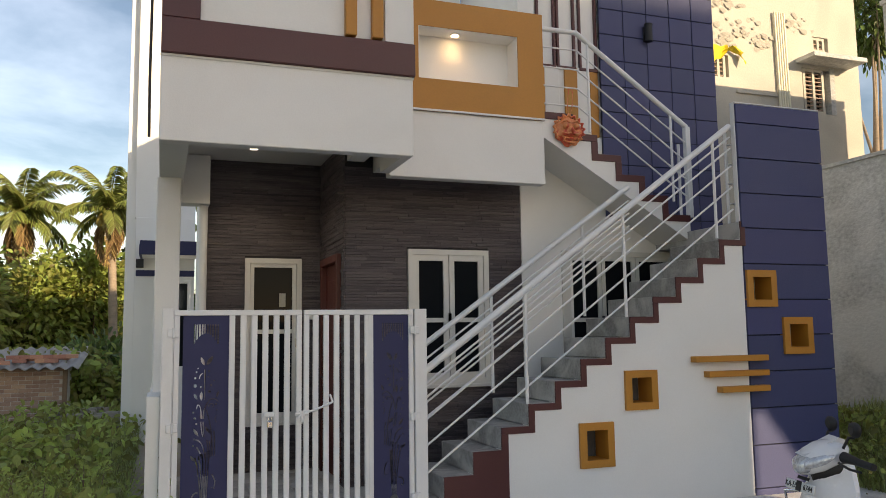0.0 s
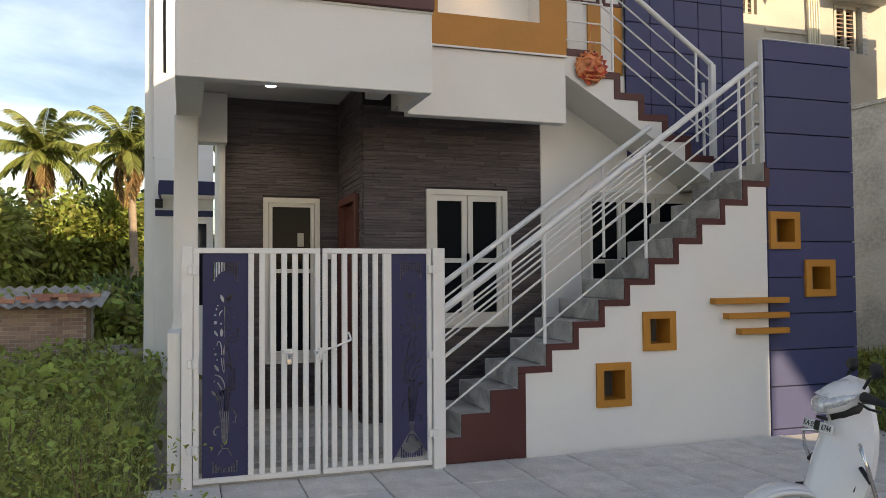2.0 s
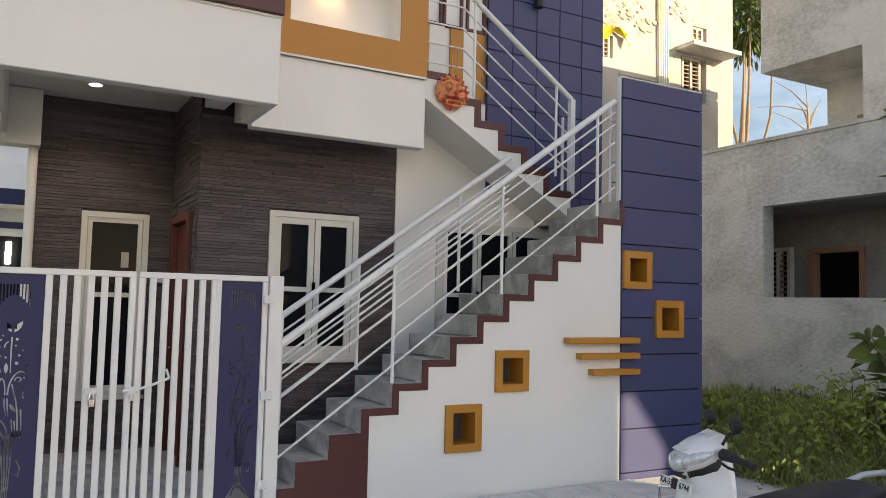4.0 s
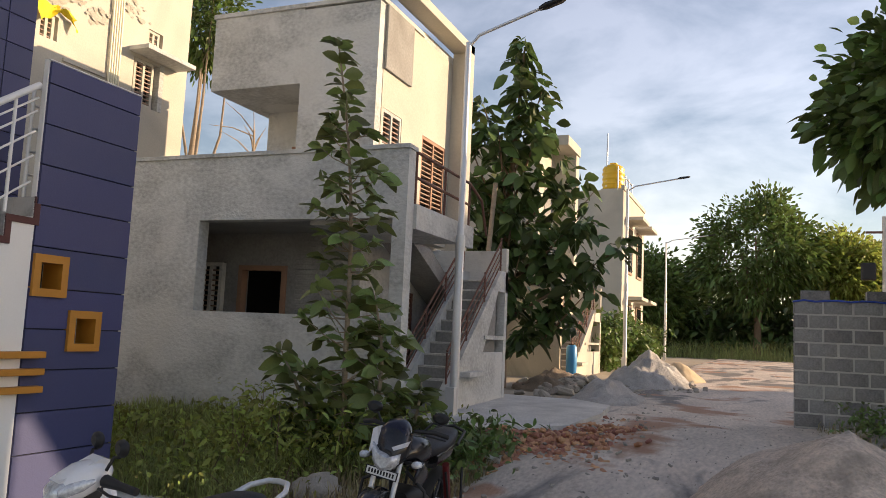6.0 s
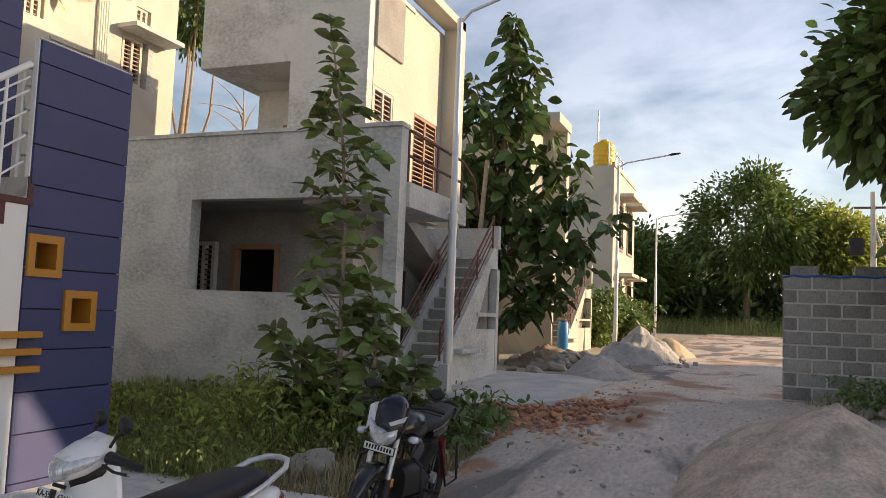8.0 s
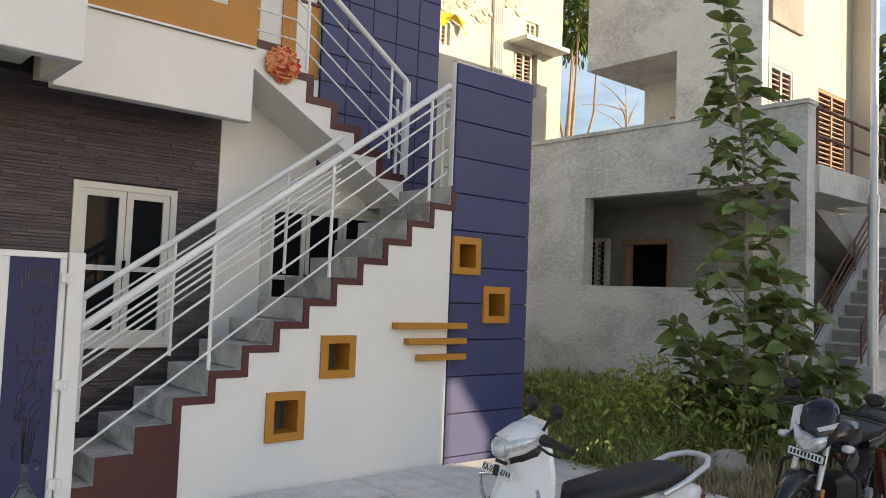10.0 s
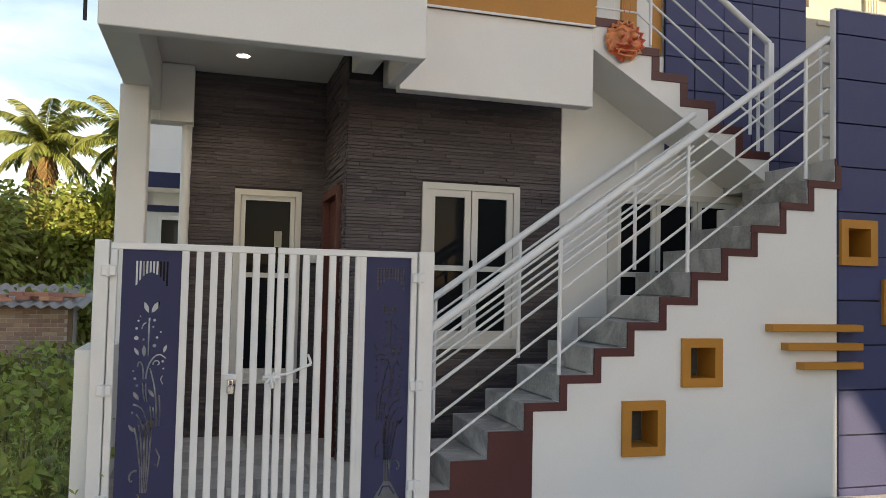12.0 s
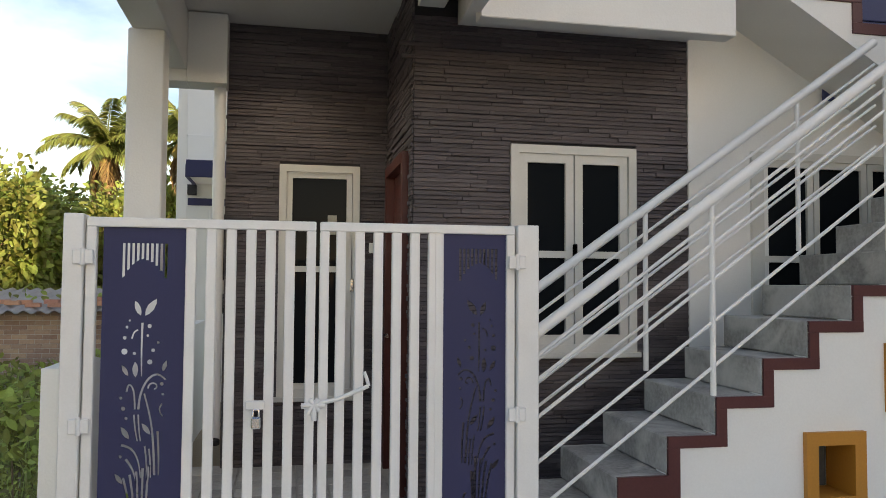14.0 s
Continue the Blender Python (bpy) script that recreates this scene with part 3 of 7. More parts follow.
# ---- stairs ----
GO, RI = 0.2567, 0.1833
def nose(k):
    return 4.37 + GO * (k - 1), 0.39 + RI * (k - 1)
stairs = thing("staircase", "outside stairs of bare grey cement with a white side wall and maroon edging", "stairs", kind="structure")
profile = [(4.113, 0.0)]
for k in range(0, 14):
    x, z = nose(k)
    profile += [(x, z - RI), (x, z)]
profile += [(7.468, nose(13)[1]), (7.468, 0.0)]
HOLES = [(6.09, 6.425, 0.845, 1.195), (5.617, 5.955, 0.372, 0.756)]
side = Geo()
edges = sorted({7.468, *[nose(k)[0] for k in range(0, 14)], *[v for h in HOLES for v in h[:2]]})
for a, b in zip(edges[:-1], edges[1:]):
    k = max(i for i in range(0, 14) if nose(i)[0] <= a + 0.002)
    top = nose(k)[1] - 0.002
    hole = [h for h in HOLES if h[0] <= a + 1e-6 and h[1] >= b - 1e-6]
    spans = [(-0.05, hole[0][2]), (hole[0][3], top)] if hole else [(-0.05, top)]
    for z0, z1 in spans:
        side.add([(a, F, z0), (b, F, z0), (b, F, z1), (a, F, z1), (a, F + 0.115, z0), (b, F + 0.115, z0), (b, F + 0.115, z1), (a, F + 0.115, z1)], [(0, 1, 2, 3), (7, 6, 5, 4), (3, 2, 6, 7), (0, 4, 5, 1), (0, 3, 7, 4), (1, 5, 6, 2)])
part("side_wall", side, WHITE, stairs)
edging = Geo()
W2 = 0.056
edging.prism([(4.108, 0.0), (4.945, 0.0), (4.945, nose(3)[1] - W2), (nose(3)[0] + W2, nose(3)[1] - W2), (nose(3)[0], nose(3)[1] - W2), (nose(3)[0], nose(2)[1] + 0.001), (nose(2)[0], nose(2)[1] + 0.001), (nose(2)[0], nose(1)[1] + 0.001), (nose(1)[0], nose(1)[1] + 0.001), (nose(1)[0], nose(0)[1] + 0.001), (4.108, nose(0)[1] + 0.001)], "y", F - 0.012, F + 0.01)
for k in range(3, 14):
    x, z = nose(k)
    xn = nose(k + 1)[0] if k < 13 else 7.40
    if k > 3:
        edging.box(x, x + W2, F - 0.012, F + 0.01, z - RI - W2, z - W2, c=0.002)
    edging.box(x, (xn + W2) if k < 13 else 7.466, F - 0.0125, F + 0.0095, z - W2, z + 0.001, c=0.002)
part("edging", edging, MAROON, stairs, "maroon painted zigzag edging")
for k in range(0, 14):
    x, z = nose(k)
    wide = GO + 0.03 if k < 13 else 1.02
    if k < 13:
        g = Geo().box(x - 0.004, x + wide, F + 0.003, 7.16, z - RI + 0.004, z, c=0.006)
    else:
        g = Geo().box(x - 0.004, 7.468, F + 0.003, F + 0.25, z - 0.17, z, c=0.006).box(x - 0.003, 8.28, F + 0.25, 7.77, z - 0.15, z, c=0.006)
    part("step" if k < 13 else "landing", g, STEP, stairs)
part("waist_slab", Geo().prism([(4.3, 0.1), (7.45, 2.40), (7.45, 2.22), (4.55, 0.1)], "y", F + 0.21, 7.155), WHITE, stairs)
for h in HOLES:
    t = 0.065
    part("niche_frame", wall_with_holes(h[0], h[1], h[2], h[3], [(h[0] + t, h[1] - t, h[2] + t, h[3] - t)], "y", F - 0.03, F + 0.19), GOLD, stairs, "ochre square frame")
    # niche depth is painted: this back is coloured as if in shade
    part("niche_back", B(h[0] + t, h[1] - t, F + 0.19, F + 0.20, h[2] + t, h[3] - t), NICHE_SHADE, stairs)
for x0, z in ((6.81, 1.305), (6.95, 1.165), (7.09, 1.02)):
    part("ochre_ledge", B(x0, 7.645, F - 0.085, F, z - 0.055, z, c=0.004), GOLD, stairs, "ochre ledge bar")

# second flight, climbing back
def nose2(k):
    return 7.49 - 0.277 * k, 2.765 + 0.199 * k
for k in range(0, 6):
    x, z = nose2(k)
    part("step", B(x - 0.30, x, 7.31, 7.76, z - 0.07, z, c=0.005), STEP, stairs)
outline = [(5.765, 3.50), (7.46, 2.50), (7.49, 2.50)]
for k in range(0, 6):
    x, z = nose2(k)
    outline += [(x, z - (0.199 if k else 0.26)), (x, z - 0.001)]
outline += [(5.765, nose2(5)[1] - 0.001), ]
part("string", Geo().prism(outline, "y", 7.19, 7.31), WHITE, stairs)
part("upper_soffit", Geo().prism([(5.765, 3.50), (7.46, 2.50), (7.46, 2.56), (5.765, 3.56)], "y", 7.31, 7.78), WHITE, stairs)
band2 = Geo()
for k in range(0, 6):
    x, z = nose2(k)
    xn = nose2(k + 1)[0] if k < 5 else 5.77
    band2.box(xn - (0.07 if k < 5 else 0), x + 0.0, 7.178, 7.20, z - 0.07, z + 0.001, c=0.002)
    if k < 5:
        band2.box(xn - 0.07, xn + 0.002, 7.1785, 7.1995, z + 0.001, z + 0.199 - 0.07, c=0.002)
part("upper_edging", band2, MAROON, stairs)

# railings
def railing(label, at_y, top0, top1, posts, drops, foot, r=0.026, ends=True):
    """A sloping rail from top0 to top1 (x, z), with thinner bars below at the given drops."""
    rail = thing("stair_railing", label, "railing", (top0[0], at_y, top0[1] - 0.9))
    ox, oz = top0[0], top0[1] - 0.9
    dx, dz = top1[0] - top0[0], top1[1] - top0[1]
    part("handrail", Geo().tube([(0, 0, 0.9), (dx, 0, 0.9 + dz)], r, 14), WHITE_METAL, rail)
    for d in drops:
        part("bar", Geo().tube([(0, 0, 0.9 - d), (dx, 0, 0.9 + dz - d)], 0.0095, 8), WHITE_METAL, rail)
    for x in posts:
        f = (x - top0[0]) / dx
        z = 0.9 + dz * f
        part("post", Geo().tube([(x - ox, 0, z - foot), (x - ox, 0, z - 0.01)], 0.015, 10), WHITE_METAL, rail)
    return rail


railing("white painted steel stair railing along the outer edge", F + 0.045, (4.215, 1.235), (7.425, 3.545), (4.23, 5.155, 6.17, 7.215), (0.11, 0.225, 0.40, 0.61, 0.83), 0.97, 0.029)
railing("white painted steel stair railing along the inner edge", 7.1, (4.42, 1.43), (6.67, 3.015), (4.45, 5.12, 6.12), (0.14, 0.27, 0.40, 0.53, 0.66), 0.93, 0.027)
upper = thing("stair_railing", "white steel railing that bends along the upper stair flight", "railing", (7.53, 7.24, 2.75))
part("handrail", Geo().tube([(-1.78, 0, 1.905), (-1.33, 0, 1.905), (0, 0, 1.0)], 0.027, 12), WHITE_METAL, upper)
for i, d in enumerate((0.19, 0.40, 0.60, 0.79)):
    part("bar", Geo().tube([(-1.75, 0, 1.905 - d), (-1.33, 0, 1.905 - d), (-0.0, 0, 1.0 - d)], 0.0095, 8), WHITE_METAL, upper)
part("post", B(-0.03, 0.03, -0.03, 0.03, 0.0, 1.0), WHITE_METAL, upper)
for x, zt in ((-0.2, 1.12), (-1.2, 1.8)):
    part("post", Geo().tube([(x, 0, zt - 0.95), (x, 0, zt)], 0.014, 8), WHITE_METAL, upper)
side_rail = thing("stair_railing", "short white landing railing behind the blue tower", "railing", (7.47, 6.56, 2.59))
for y in (0.0, 0.75):
    part("post", Geo().tube([(0, y, 0), (0, y, 0.98)], 0.016, 8), WHITE_METAL, side_rail)
for z in (0.2, 0.4, 0.6, 0.8, 0.97):
    part("bar", Geo().tube([(0, 0, z), (0.8, 0, z)], 0.010 if z < 0.95 else 0.02, 8), WHITE_METAL, side_rail)

# ---- blue tower ----
tower = thing("tower", "blue-painted boundary pier with horizontal grooves and ochre squares", "wall", kind="structure")
TH = [(7.49, 7.84, 1.762, 2.118), (7.90, 8.258, 1.302, 1.660)]
part("core", wall_with_holes(7.485, 8.53, -0.1, 3.775, TH, "y", F + 0.03, F + 0.075), BLUE_JOINT, tower)
part("edge_strip", B(7.47, 7.486, F + 0.02, F + 0.075, -0.1, 3.785), WHITE, tower)
part("coping", B(7.47, 8.54, F + 0.005, F + 0.075, 3.776, 3.79), WHITE, tower)
joints = [-0.05, 0.055, 0.455, 0.80, 1.145, 1.49, 1.835, 2.18, 2.53, 2.875, 3.225, 3.58, 3.775]
for z0, z1 in zip(joints[:-1], joints[1:]):
    holes = [(h[0], h[1], max(h[2], z0 + 0.006), min(h[3], z1 - 0.006)) for h in TH if h[3] > z0 + 0.006 and h[2] < z1 - 0.006]
    part("panel", wall_with_holes(7.487, 8.532, z0 + 0.006, z1 - 0.006, holes, "y", F, F + 0.03), BLUE, tower)
for h in TH:
    t = 0.068
    part("niche_frame", wall_with_holes(h[0], h[1], h[2], h[3], [(h[0] + t, h[1] - t, h[2] + t, h[3] - t)], "y", F - 0.03, F + 0.2), GOLD, tower, "ochre square frame")
    # black back paints the shade inside the square
    part("niche_back", B(h[0] + t, h[1] - t, F + 0.2, F + 0.21, h[2] + t, h[3] - t), DARK, tower)

# ---- upper floor walls ----
UY = 7.80
part("upper_wall", B(5.80, 8.36, UY + 0.03, 9.5, 3.705, 6.6), WHITE, house)
UY = 7.752
blue_wall = part("blue_wall", Geo().prism([(6.80, 2.93), (7.47, 2.535), (8.385, 2.50), (8.385, 6.0), (6.80, 6.0)], "y", UY + 0.012, UY + 0.026), BLUE_JOINT, house, "blue tiled upper wall")
part("blue_wall_core", B(6.82, 8.36, 7.96, 9.4, 2.45, 3.72), WHITE, house)
tw, th = (8.385 - 6.80) / 5, 0.302
tile_mesh = B(0.004, tw - 0.004, -0.012, 0.0, 0.004, th - 0.004, c=0.004).mesh("tile", BLUE)
for i in range(5):
    for j in range(11):
        if 2.50 + j * th < 3.49 - 0.59 * (6.80 + i * tw - 5.765) - 0.1:
            continue
        s = part("tile", tile_mesh, BLUE, blue_wall)
        s.location = (6.80 + i * tw, UY + 0.012, 2.50 + j * th)
UY = 7.80
for x0, x1, m in ((6.02, 6.12, GOLD), (6.12, 6.30, WHITE), (6.37, 6.53, GOLD), (6.53, 6.69, WHITE), (6.69, 6.795, GOLD)):
    part("stripe", B(x0, x1, UY + 0.005, UY + 0.03, 3.72, 4.50), m, house)
for x0 in (6.03, 6.28, 6.56):
    x1 = x0 + 0.235
    part("panel_frame", Geo().box(x0, x0 + 0.03, UY - 0.005, UY + 0.03, 4.5, 6.3).box(x1 - 0.03, x1, UY - 0.005, UY + 0.03, 4.5, 6.3).box(x0, x1, UY - 0.006, UY + 0.03, 4.47, 4.505), MAROON, house)
part("pilaster", B(5.80, 6.0, UY - 0.01, UY + 0.03, 3.72, 6.3), WHITE, house)
lamp = thing("wall_lamp", "small black up-and-down wall lamp on the blue tiles", "lamp", (7.42, 7.752, 4.96))
part("backplate", B(-0.04, 0.04, -0.02, 0.0, -0.08, 0.10), PLASTIC_BLACK, lamp)
part("housing", Geo().tube([(0, -0.06, -0.09), (0, -0.06, 0.11)], 0.045, 14), PLASTIC_BLACK, lamp)
part("rim", Geo().tube([(0, -0.06, 0.105), (0, -0.06, 0.118)], 0.05, 14), PLASTIC_BLACK, lamp)

# lamps of the porch
def downlight(at, m, power, colour, r=0.05):
    d = thing("downlight", "round recessed ceiling downlight, switched on", "lamp", at, group="recessed downlights")
    part("rim", Geo().tube([(0, 0, -0.008), (0, 0, 0.0)], r + 0.015, 20), WHITE_METAL, d)
    part("diffuser", Geo().tube([(0, 0, -0.011), (0, 0, -0.008)], r, 20), m, d)
    li = new("downlight_beam", bpy.data.lights.new("downlight_beam", "SPOT"))
    li.data.energy, li.data.color, li.data.spot_size, li.data.spot_blend, li.data.shadow_soft_size = power, colour, radians(120), 0.6, 0.04
    li.matrix_world = look((at[0], at[1], at[2] - 0.02), (at[0], at[1], at[2] - 1))
downlight((3.04, 8.32, 3.468), LAMP_WHITE, 12.0, (1.0, 0.95, 0.85))
downlight((4.86, 7.27, 4.484), LAMP_WARM, 1.6, (1.0, 0.60, 0.25), 0.035)

# hanging clay mask against the evil eye
mask = Geo()
rows_, cols_ = 18, 24
pts = []
for i in range(rows_ + 1):
    for j in range(cols_ + 1):
        u, v = -1 + 2 * j / cols_, -1 + 2 * i / rows_
        width = 1.0 - 0.18 * max(0, -v) ** 2 - 0.1 * max(0, v) ** 3
        relief = 0.055 * max(0.0, 1 - 0.8 * u * u - 0.75 * v * v)
        relief += 0.03 * math.exp(-((u / 0.16) ** 2 + ((v + 0.02) / 0.2) ** 2))
        relief += 0.022 * sum(math.exp(-(((u - s * 0.42) / 0.17) ** 2 + ((v - 0.28) / 0.14) ** 2)) for s in (-1, 1))
        relief += 0.02 * math.exp(-((abs(u) - 0.5) / 0.2) ** 2 - ((v + 0.35) / 0.2) ** 2)
        relief -= 0.02 * math.exp(-((u / 0.4) ** 2 + ((v + 0.52) / 0.09) ** 2))
        lobe = 1 + 0.07 * math.cos(7 * math.atan2(v, u + 1e-6))
        r = max(abs(u), abs(v)) / max(1e-6, math.hypot(u, v))
        pts.append((0.155 * u * r * width * lobe * 1.05, -relief, 0.155 * v * r * lobe))
n = cols_ + 1
mask.add(pts, [(i * n + j, i * n + j + 1, (i + 1) * n + j + 1, (i + 1) * n + j) for i in range(rows_) for j in range(cols_)], True)
mask.tube([(0, -0.002, 0), (0, 0.012, 0)], 0.13, 20)
mask.tube([(0.02, 0.0, 0.14), (0.05, -0.02, 0.3), (0.045, -0.03, 0.42), (0.01, -0.02, 0.45), (0.0, 0, 0.3), (0.01, 0, 0.13)], 0.004, 6)
for k in range(13):
    a = -2.2 + k * 4.4 / 12
    c = Vector((0.148 * math.sin(a), -0.012, 0.02 + 0.128 * math.cos(a)))
    out_ = Vector((math.sin(a), 0, math.cos(a)))
    side_ = Vector((math.cos(a), 0, -math.sin(a)))
    mask.tube([c + side_ * 0.028, c + out_ * 0.026 - Vector((0, 0.012, 0)), c - side_ * 0.022], [0.012, 0.017, 0.010], 8)
for s in (-1, 1):
    mask.tube([(s * 0.06, -0.060, 0.045), (s * 0.06, -0.088, 0.045), (s * 0.06, -0.096, 0.045)], [0.034, 0.026, 0.010], 14)
    mask.tube([(s * 0.015, -0.072, 0.078), (s * 0.06, -0.082, 0.098), (s * 0.11, -0.055, 0.078)], [0.009, 0.013, 0.006], 8)
    mask.tube([(s * 0.012, -0.085, -0.03), (s * 0.05, -0.085, -0.045), (s * 0.105, -0.055, -0.02)], [0.014, 0.013, 0.006], 8)
    mask.tube([(s * 0.075, -0.062, -0.075), (s * 0.08, -0.064, -0.115)], [0.012, 0.003], 8)
mask.tube([(0, -0.09, 0.02), (0, -0.105, -0.015), (0, -0.085, -0.032)], [0.014, 0.024, 0.012], 10)
mask.tube([(-0.095, -0.05, -0.07), (0, -0.072, -0.085), (0.095, -0.05, -0.07)], [0.006, 0.011, 0.006], 8)
mask.tube([(-0.08, -0.045, -0.105), (0, -0.062, -0.125), (0.08, -0.045, -0.105)], [0.006, 0.013, 0.006], 8)
solo("wall_mask", mask, MASK, "orange painted clay face mask hung on the stair edge", "mask", (6.035, 7.165, 3.565))

# ---- gate ----
def sheet_with_cuts(w, h, cuts, thickness):
    """A flat sheet with shaped holes, from a filled curve with inner splines."""
    cu = bpy.data.curves.new("sheet", "CURVE")
    cu.dimensions, cu.fill_mode, cu.extrude = "2D", "BOTH", thickness / 2
    for poly in [[(0, 0), (w, 0), (w, h), (0, h)]] + cuts:
        sp = cu.splines.new("POLY")
        sp.points.add(len(poly) - 1)
        for p, q in zip(sp.points, poly):
            p.co = (q[0], q[1], 0, 1)
        sp.use_cyclic_u = True
    ob = bpy.data.objects.new("sheet", cu)
    me = bpy.data.meshes.new_from_object(ob)
    bpy.data.objects.remove(ob)
    me.transform(Matrix.Rotation(math.pi / 2, 4, "X"))
    return me


def ribbon(points, w0, w1):
    """A tapering stroke along points, as an outline."""
    left, right = [], []
    for i, p in enumerate(points):
        a, b = points[max(i - 1, 0)], points[min(i + 1, len(points) - 1)]
        dx, dy = b[0] - a[0], b[1] - a[1]
        L = math.hypot(dx, dy) or 1
        f = i / (len(points) - 1)
        w = w0 + (w1 - w0) * f
        left.append((p[0] - dy / L * w, p[1] + dx / L * w))
        right.append((p[0] + dy / L * w, p[1] - dx / L * w))
    return left + right[::-1]


def motif(w, h):
    cx = w / 2
    cuts = []
    for i in range(10):
        x = cx - 0.083 + i * 0.0185
        low = h - 0.205 + 0.075 * (1 - ((i - 4.5) / 4.5) ** 2)
        cuts.append([(x - 0.0055, low - 0.004), (x + 0.0055, low + (0.004 if i < 5 else -0.004)), (x + 0.0055, h - 0.065), (x - 0.0055, h - 0.065)])
    def drop(x, y, a, size):
        return [(x + size * (math.cos(a) * u - math.sin(a) * v), y + size * (math.sin(a) * u + math.cos(a) * v)) for u, v in ((-1, 0), (-0.5, 0.28), (0.1, 0.36), (0.6, 0.2), (1, 0), (0.6, -0.24), (0, -0.36), (-0.6, -0.24))]
    def dot(x, y, r):
        return [(x + r * math.cos(k * math.tau / 8), y + r * math.sin(k * math.tau / 8)) for k in range(8)]
    def at_(u, v):
        return (cx + u * 0.01, h - v * 0.01)
    def stroke(w0, w1, *pts):
        fine = []
        for a, b in zip(pts[:-1], pts[1:]):
            fine += [at_(a[0] + (b[0] - a[0]) * q / 3, a[1] + (b[1] - a[1]) * q / 3) for q in range(3)]
        fine.append(at_(*pts[-1]))
        for _ in range(3):
            fine = [fine[0]] + [((fine[k - 1][0] + 2 * fine[k][0] + fine[k + 1][0]) / 4, (fine[k - 1][1] + 2 * fine[k][1] + fine[k + 1][1]) / 4) for k in range(1, len(fine) - 1)] + [fine[-1]]
        cuts.append(ribbon(fine, w0, w1))
    for u, v, a, size in ((-2.3, 33.4, 1.95, 0.034), (2.8, 33.0, 1.0, 0.042), (-6.8, 59, 2.1, 0.027), (-2.8, 58.6, 1.6, 0.034), (8.7, 57.3, 1.25, 0.025), (-6.2, 84.5, 2.15, 0.032), (1.9, 83, 2.2, 0.030), (-8.2, 103, 2.2, 0.028)):
        cuts.append(drop(*at_(u, v), a, size))
    for u, v, r in ((-5.4, 38.5, 0.5), (-6.4, 41.2, 0.65), (-7.2, 45.6, 0.8), (-7.2, 51.2, 1.3), (-3.3, 52, 0.7), (2.4, 40.8, 0.9), (1.8, 44.7, 0.6), (6, 47.6, 0.6), (4, 50.8, 0.8), (2.8, 55.6, 1.1), (7.7, 64.7, 0.8), (8.2, 68.9, 0.6), (-8.2, 70.2, 0.7), (-7.1, 74.5, 0.9), (-5.9, 78.5, 0.7), (-7.8, 94, 0.7)):
        cuts.append(dot(*at_(u, v), r * 0.01))
    stroke(0.005, 0.003, (-0.4, 39.4), (-0.6, 50), (-0.3, 61.5))
    stroke(0.004, 0.003, (-4.4, 46), (-3.7, 43), (-2.0, 42.3))
    stroke(0.005, 0.004, (-1.2, 75), (-0.8, 68.3), (2.3, 61.8), (6.3, 60), (9.2, 63))
    stroke(0.004, 0.004, (-2.6, 75), (-2.9, 66.5), (-5.3, 63.8), (-6.0, 67.8))
    cuts.append(ribbon([at_(4.6 + 2.3 * (1 - k / 15) * math.cos(2.9 + k * 0.45), 66.0 + 2.3 * (1 - k / 15) * math.sin(2.9 + k * 0.45)) for k in range(12)], 0.004, 0.003))
    stroke(0.003, 0.003, (8.0, 72.8), (6.5, 75.2), (8.3, 78))
    stroke(0.004, 0.003, (-2.9, 77), (-2.4, 83), (-1.3, 88))
    stroke(0.004, 0.003, (-1.2, 77), (-0.9, 83), (-0.1, 88))
    stroke(0.004, 0.005, (0.9, 68.5), (4.0, 79.6), (5.0, 90), (5.6, 102))
    stroke(0.006, 0.003, (-7.6, 89.3), (-3.4, 90.4), (-0.6, 95.5), (0.3, 103))
    stroke(0.006, 0.003, (-5.6, 95), (-2.6, 99.5), (-1.6, 104))
    stroke(0.004, 0.003, (1.6, 90), (2.4, 96), (2.6, 103))
    stroke(0.004, 0.003, (3.3, 91), (4.0, 97), (4.1, 103))
    stroke(0.005, 0.003, (6.5, 84), (7.2, 94), (7.2, 102))
    for k in range(5):
        x = -0.035 + k * 0.019
        cuts.append(ribbon([(cx - 0.02 + k * 0.008, h * 0.145), (cx + x * 0.6 - 0.004, h * 0.23), (cx + x - 0.012, h * 0.33 + 0.012 * k), (cx + x - 0.03 + k * 0.006, h * 0.375 + 0.012 * k)], 0.003, 0.0055))
    cuts.append(ribbon([(cx - 0.082 + 0.03 * (1 - k / 13) * (1 + math.cos(1.2 + k * 0.5)), h * 0.2 + 0.04 * (1 - k / 16) * math.sin(1.2 + k * 0.5)) for k in range(10)], 0.007, 0.003))
    cuts.append(ribbon([(cx + 0.055, h * 0.30), (cx + 0.078, h * 0.27), (cx + 0.07, h * 0.235), (cx + 0.052, h * 0.245)], 0.005, 0.003))
    cuts.append(ribbon([(cx - 0.055, h * 0.095), (cx - 0.02, h * 0.125), (cx + 0.02, h * 0.125), (cx + 0.045, h * 0.09)], 0.005, 0.004))
    for i in range(10):
        x = cx - 0.083 + i * 0.0185
        high = 0.115 - 0.055 * (1 - ((i - 4.5) / 4.5) ** 2)
        cuts.append([(x - 0.005, 0.03), (x + 0.005, 0.03), (x + 0.005, high), (x - 0.005, high)])
    return cuts


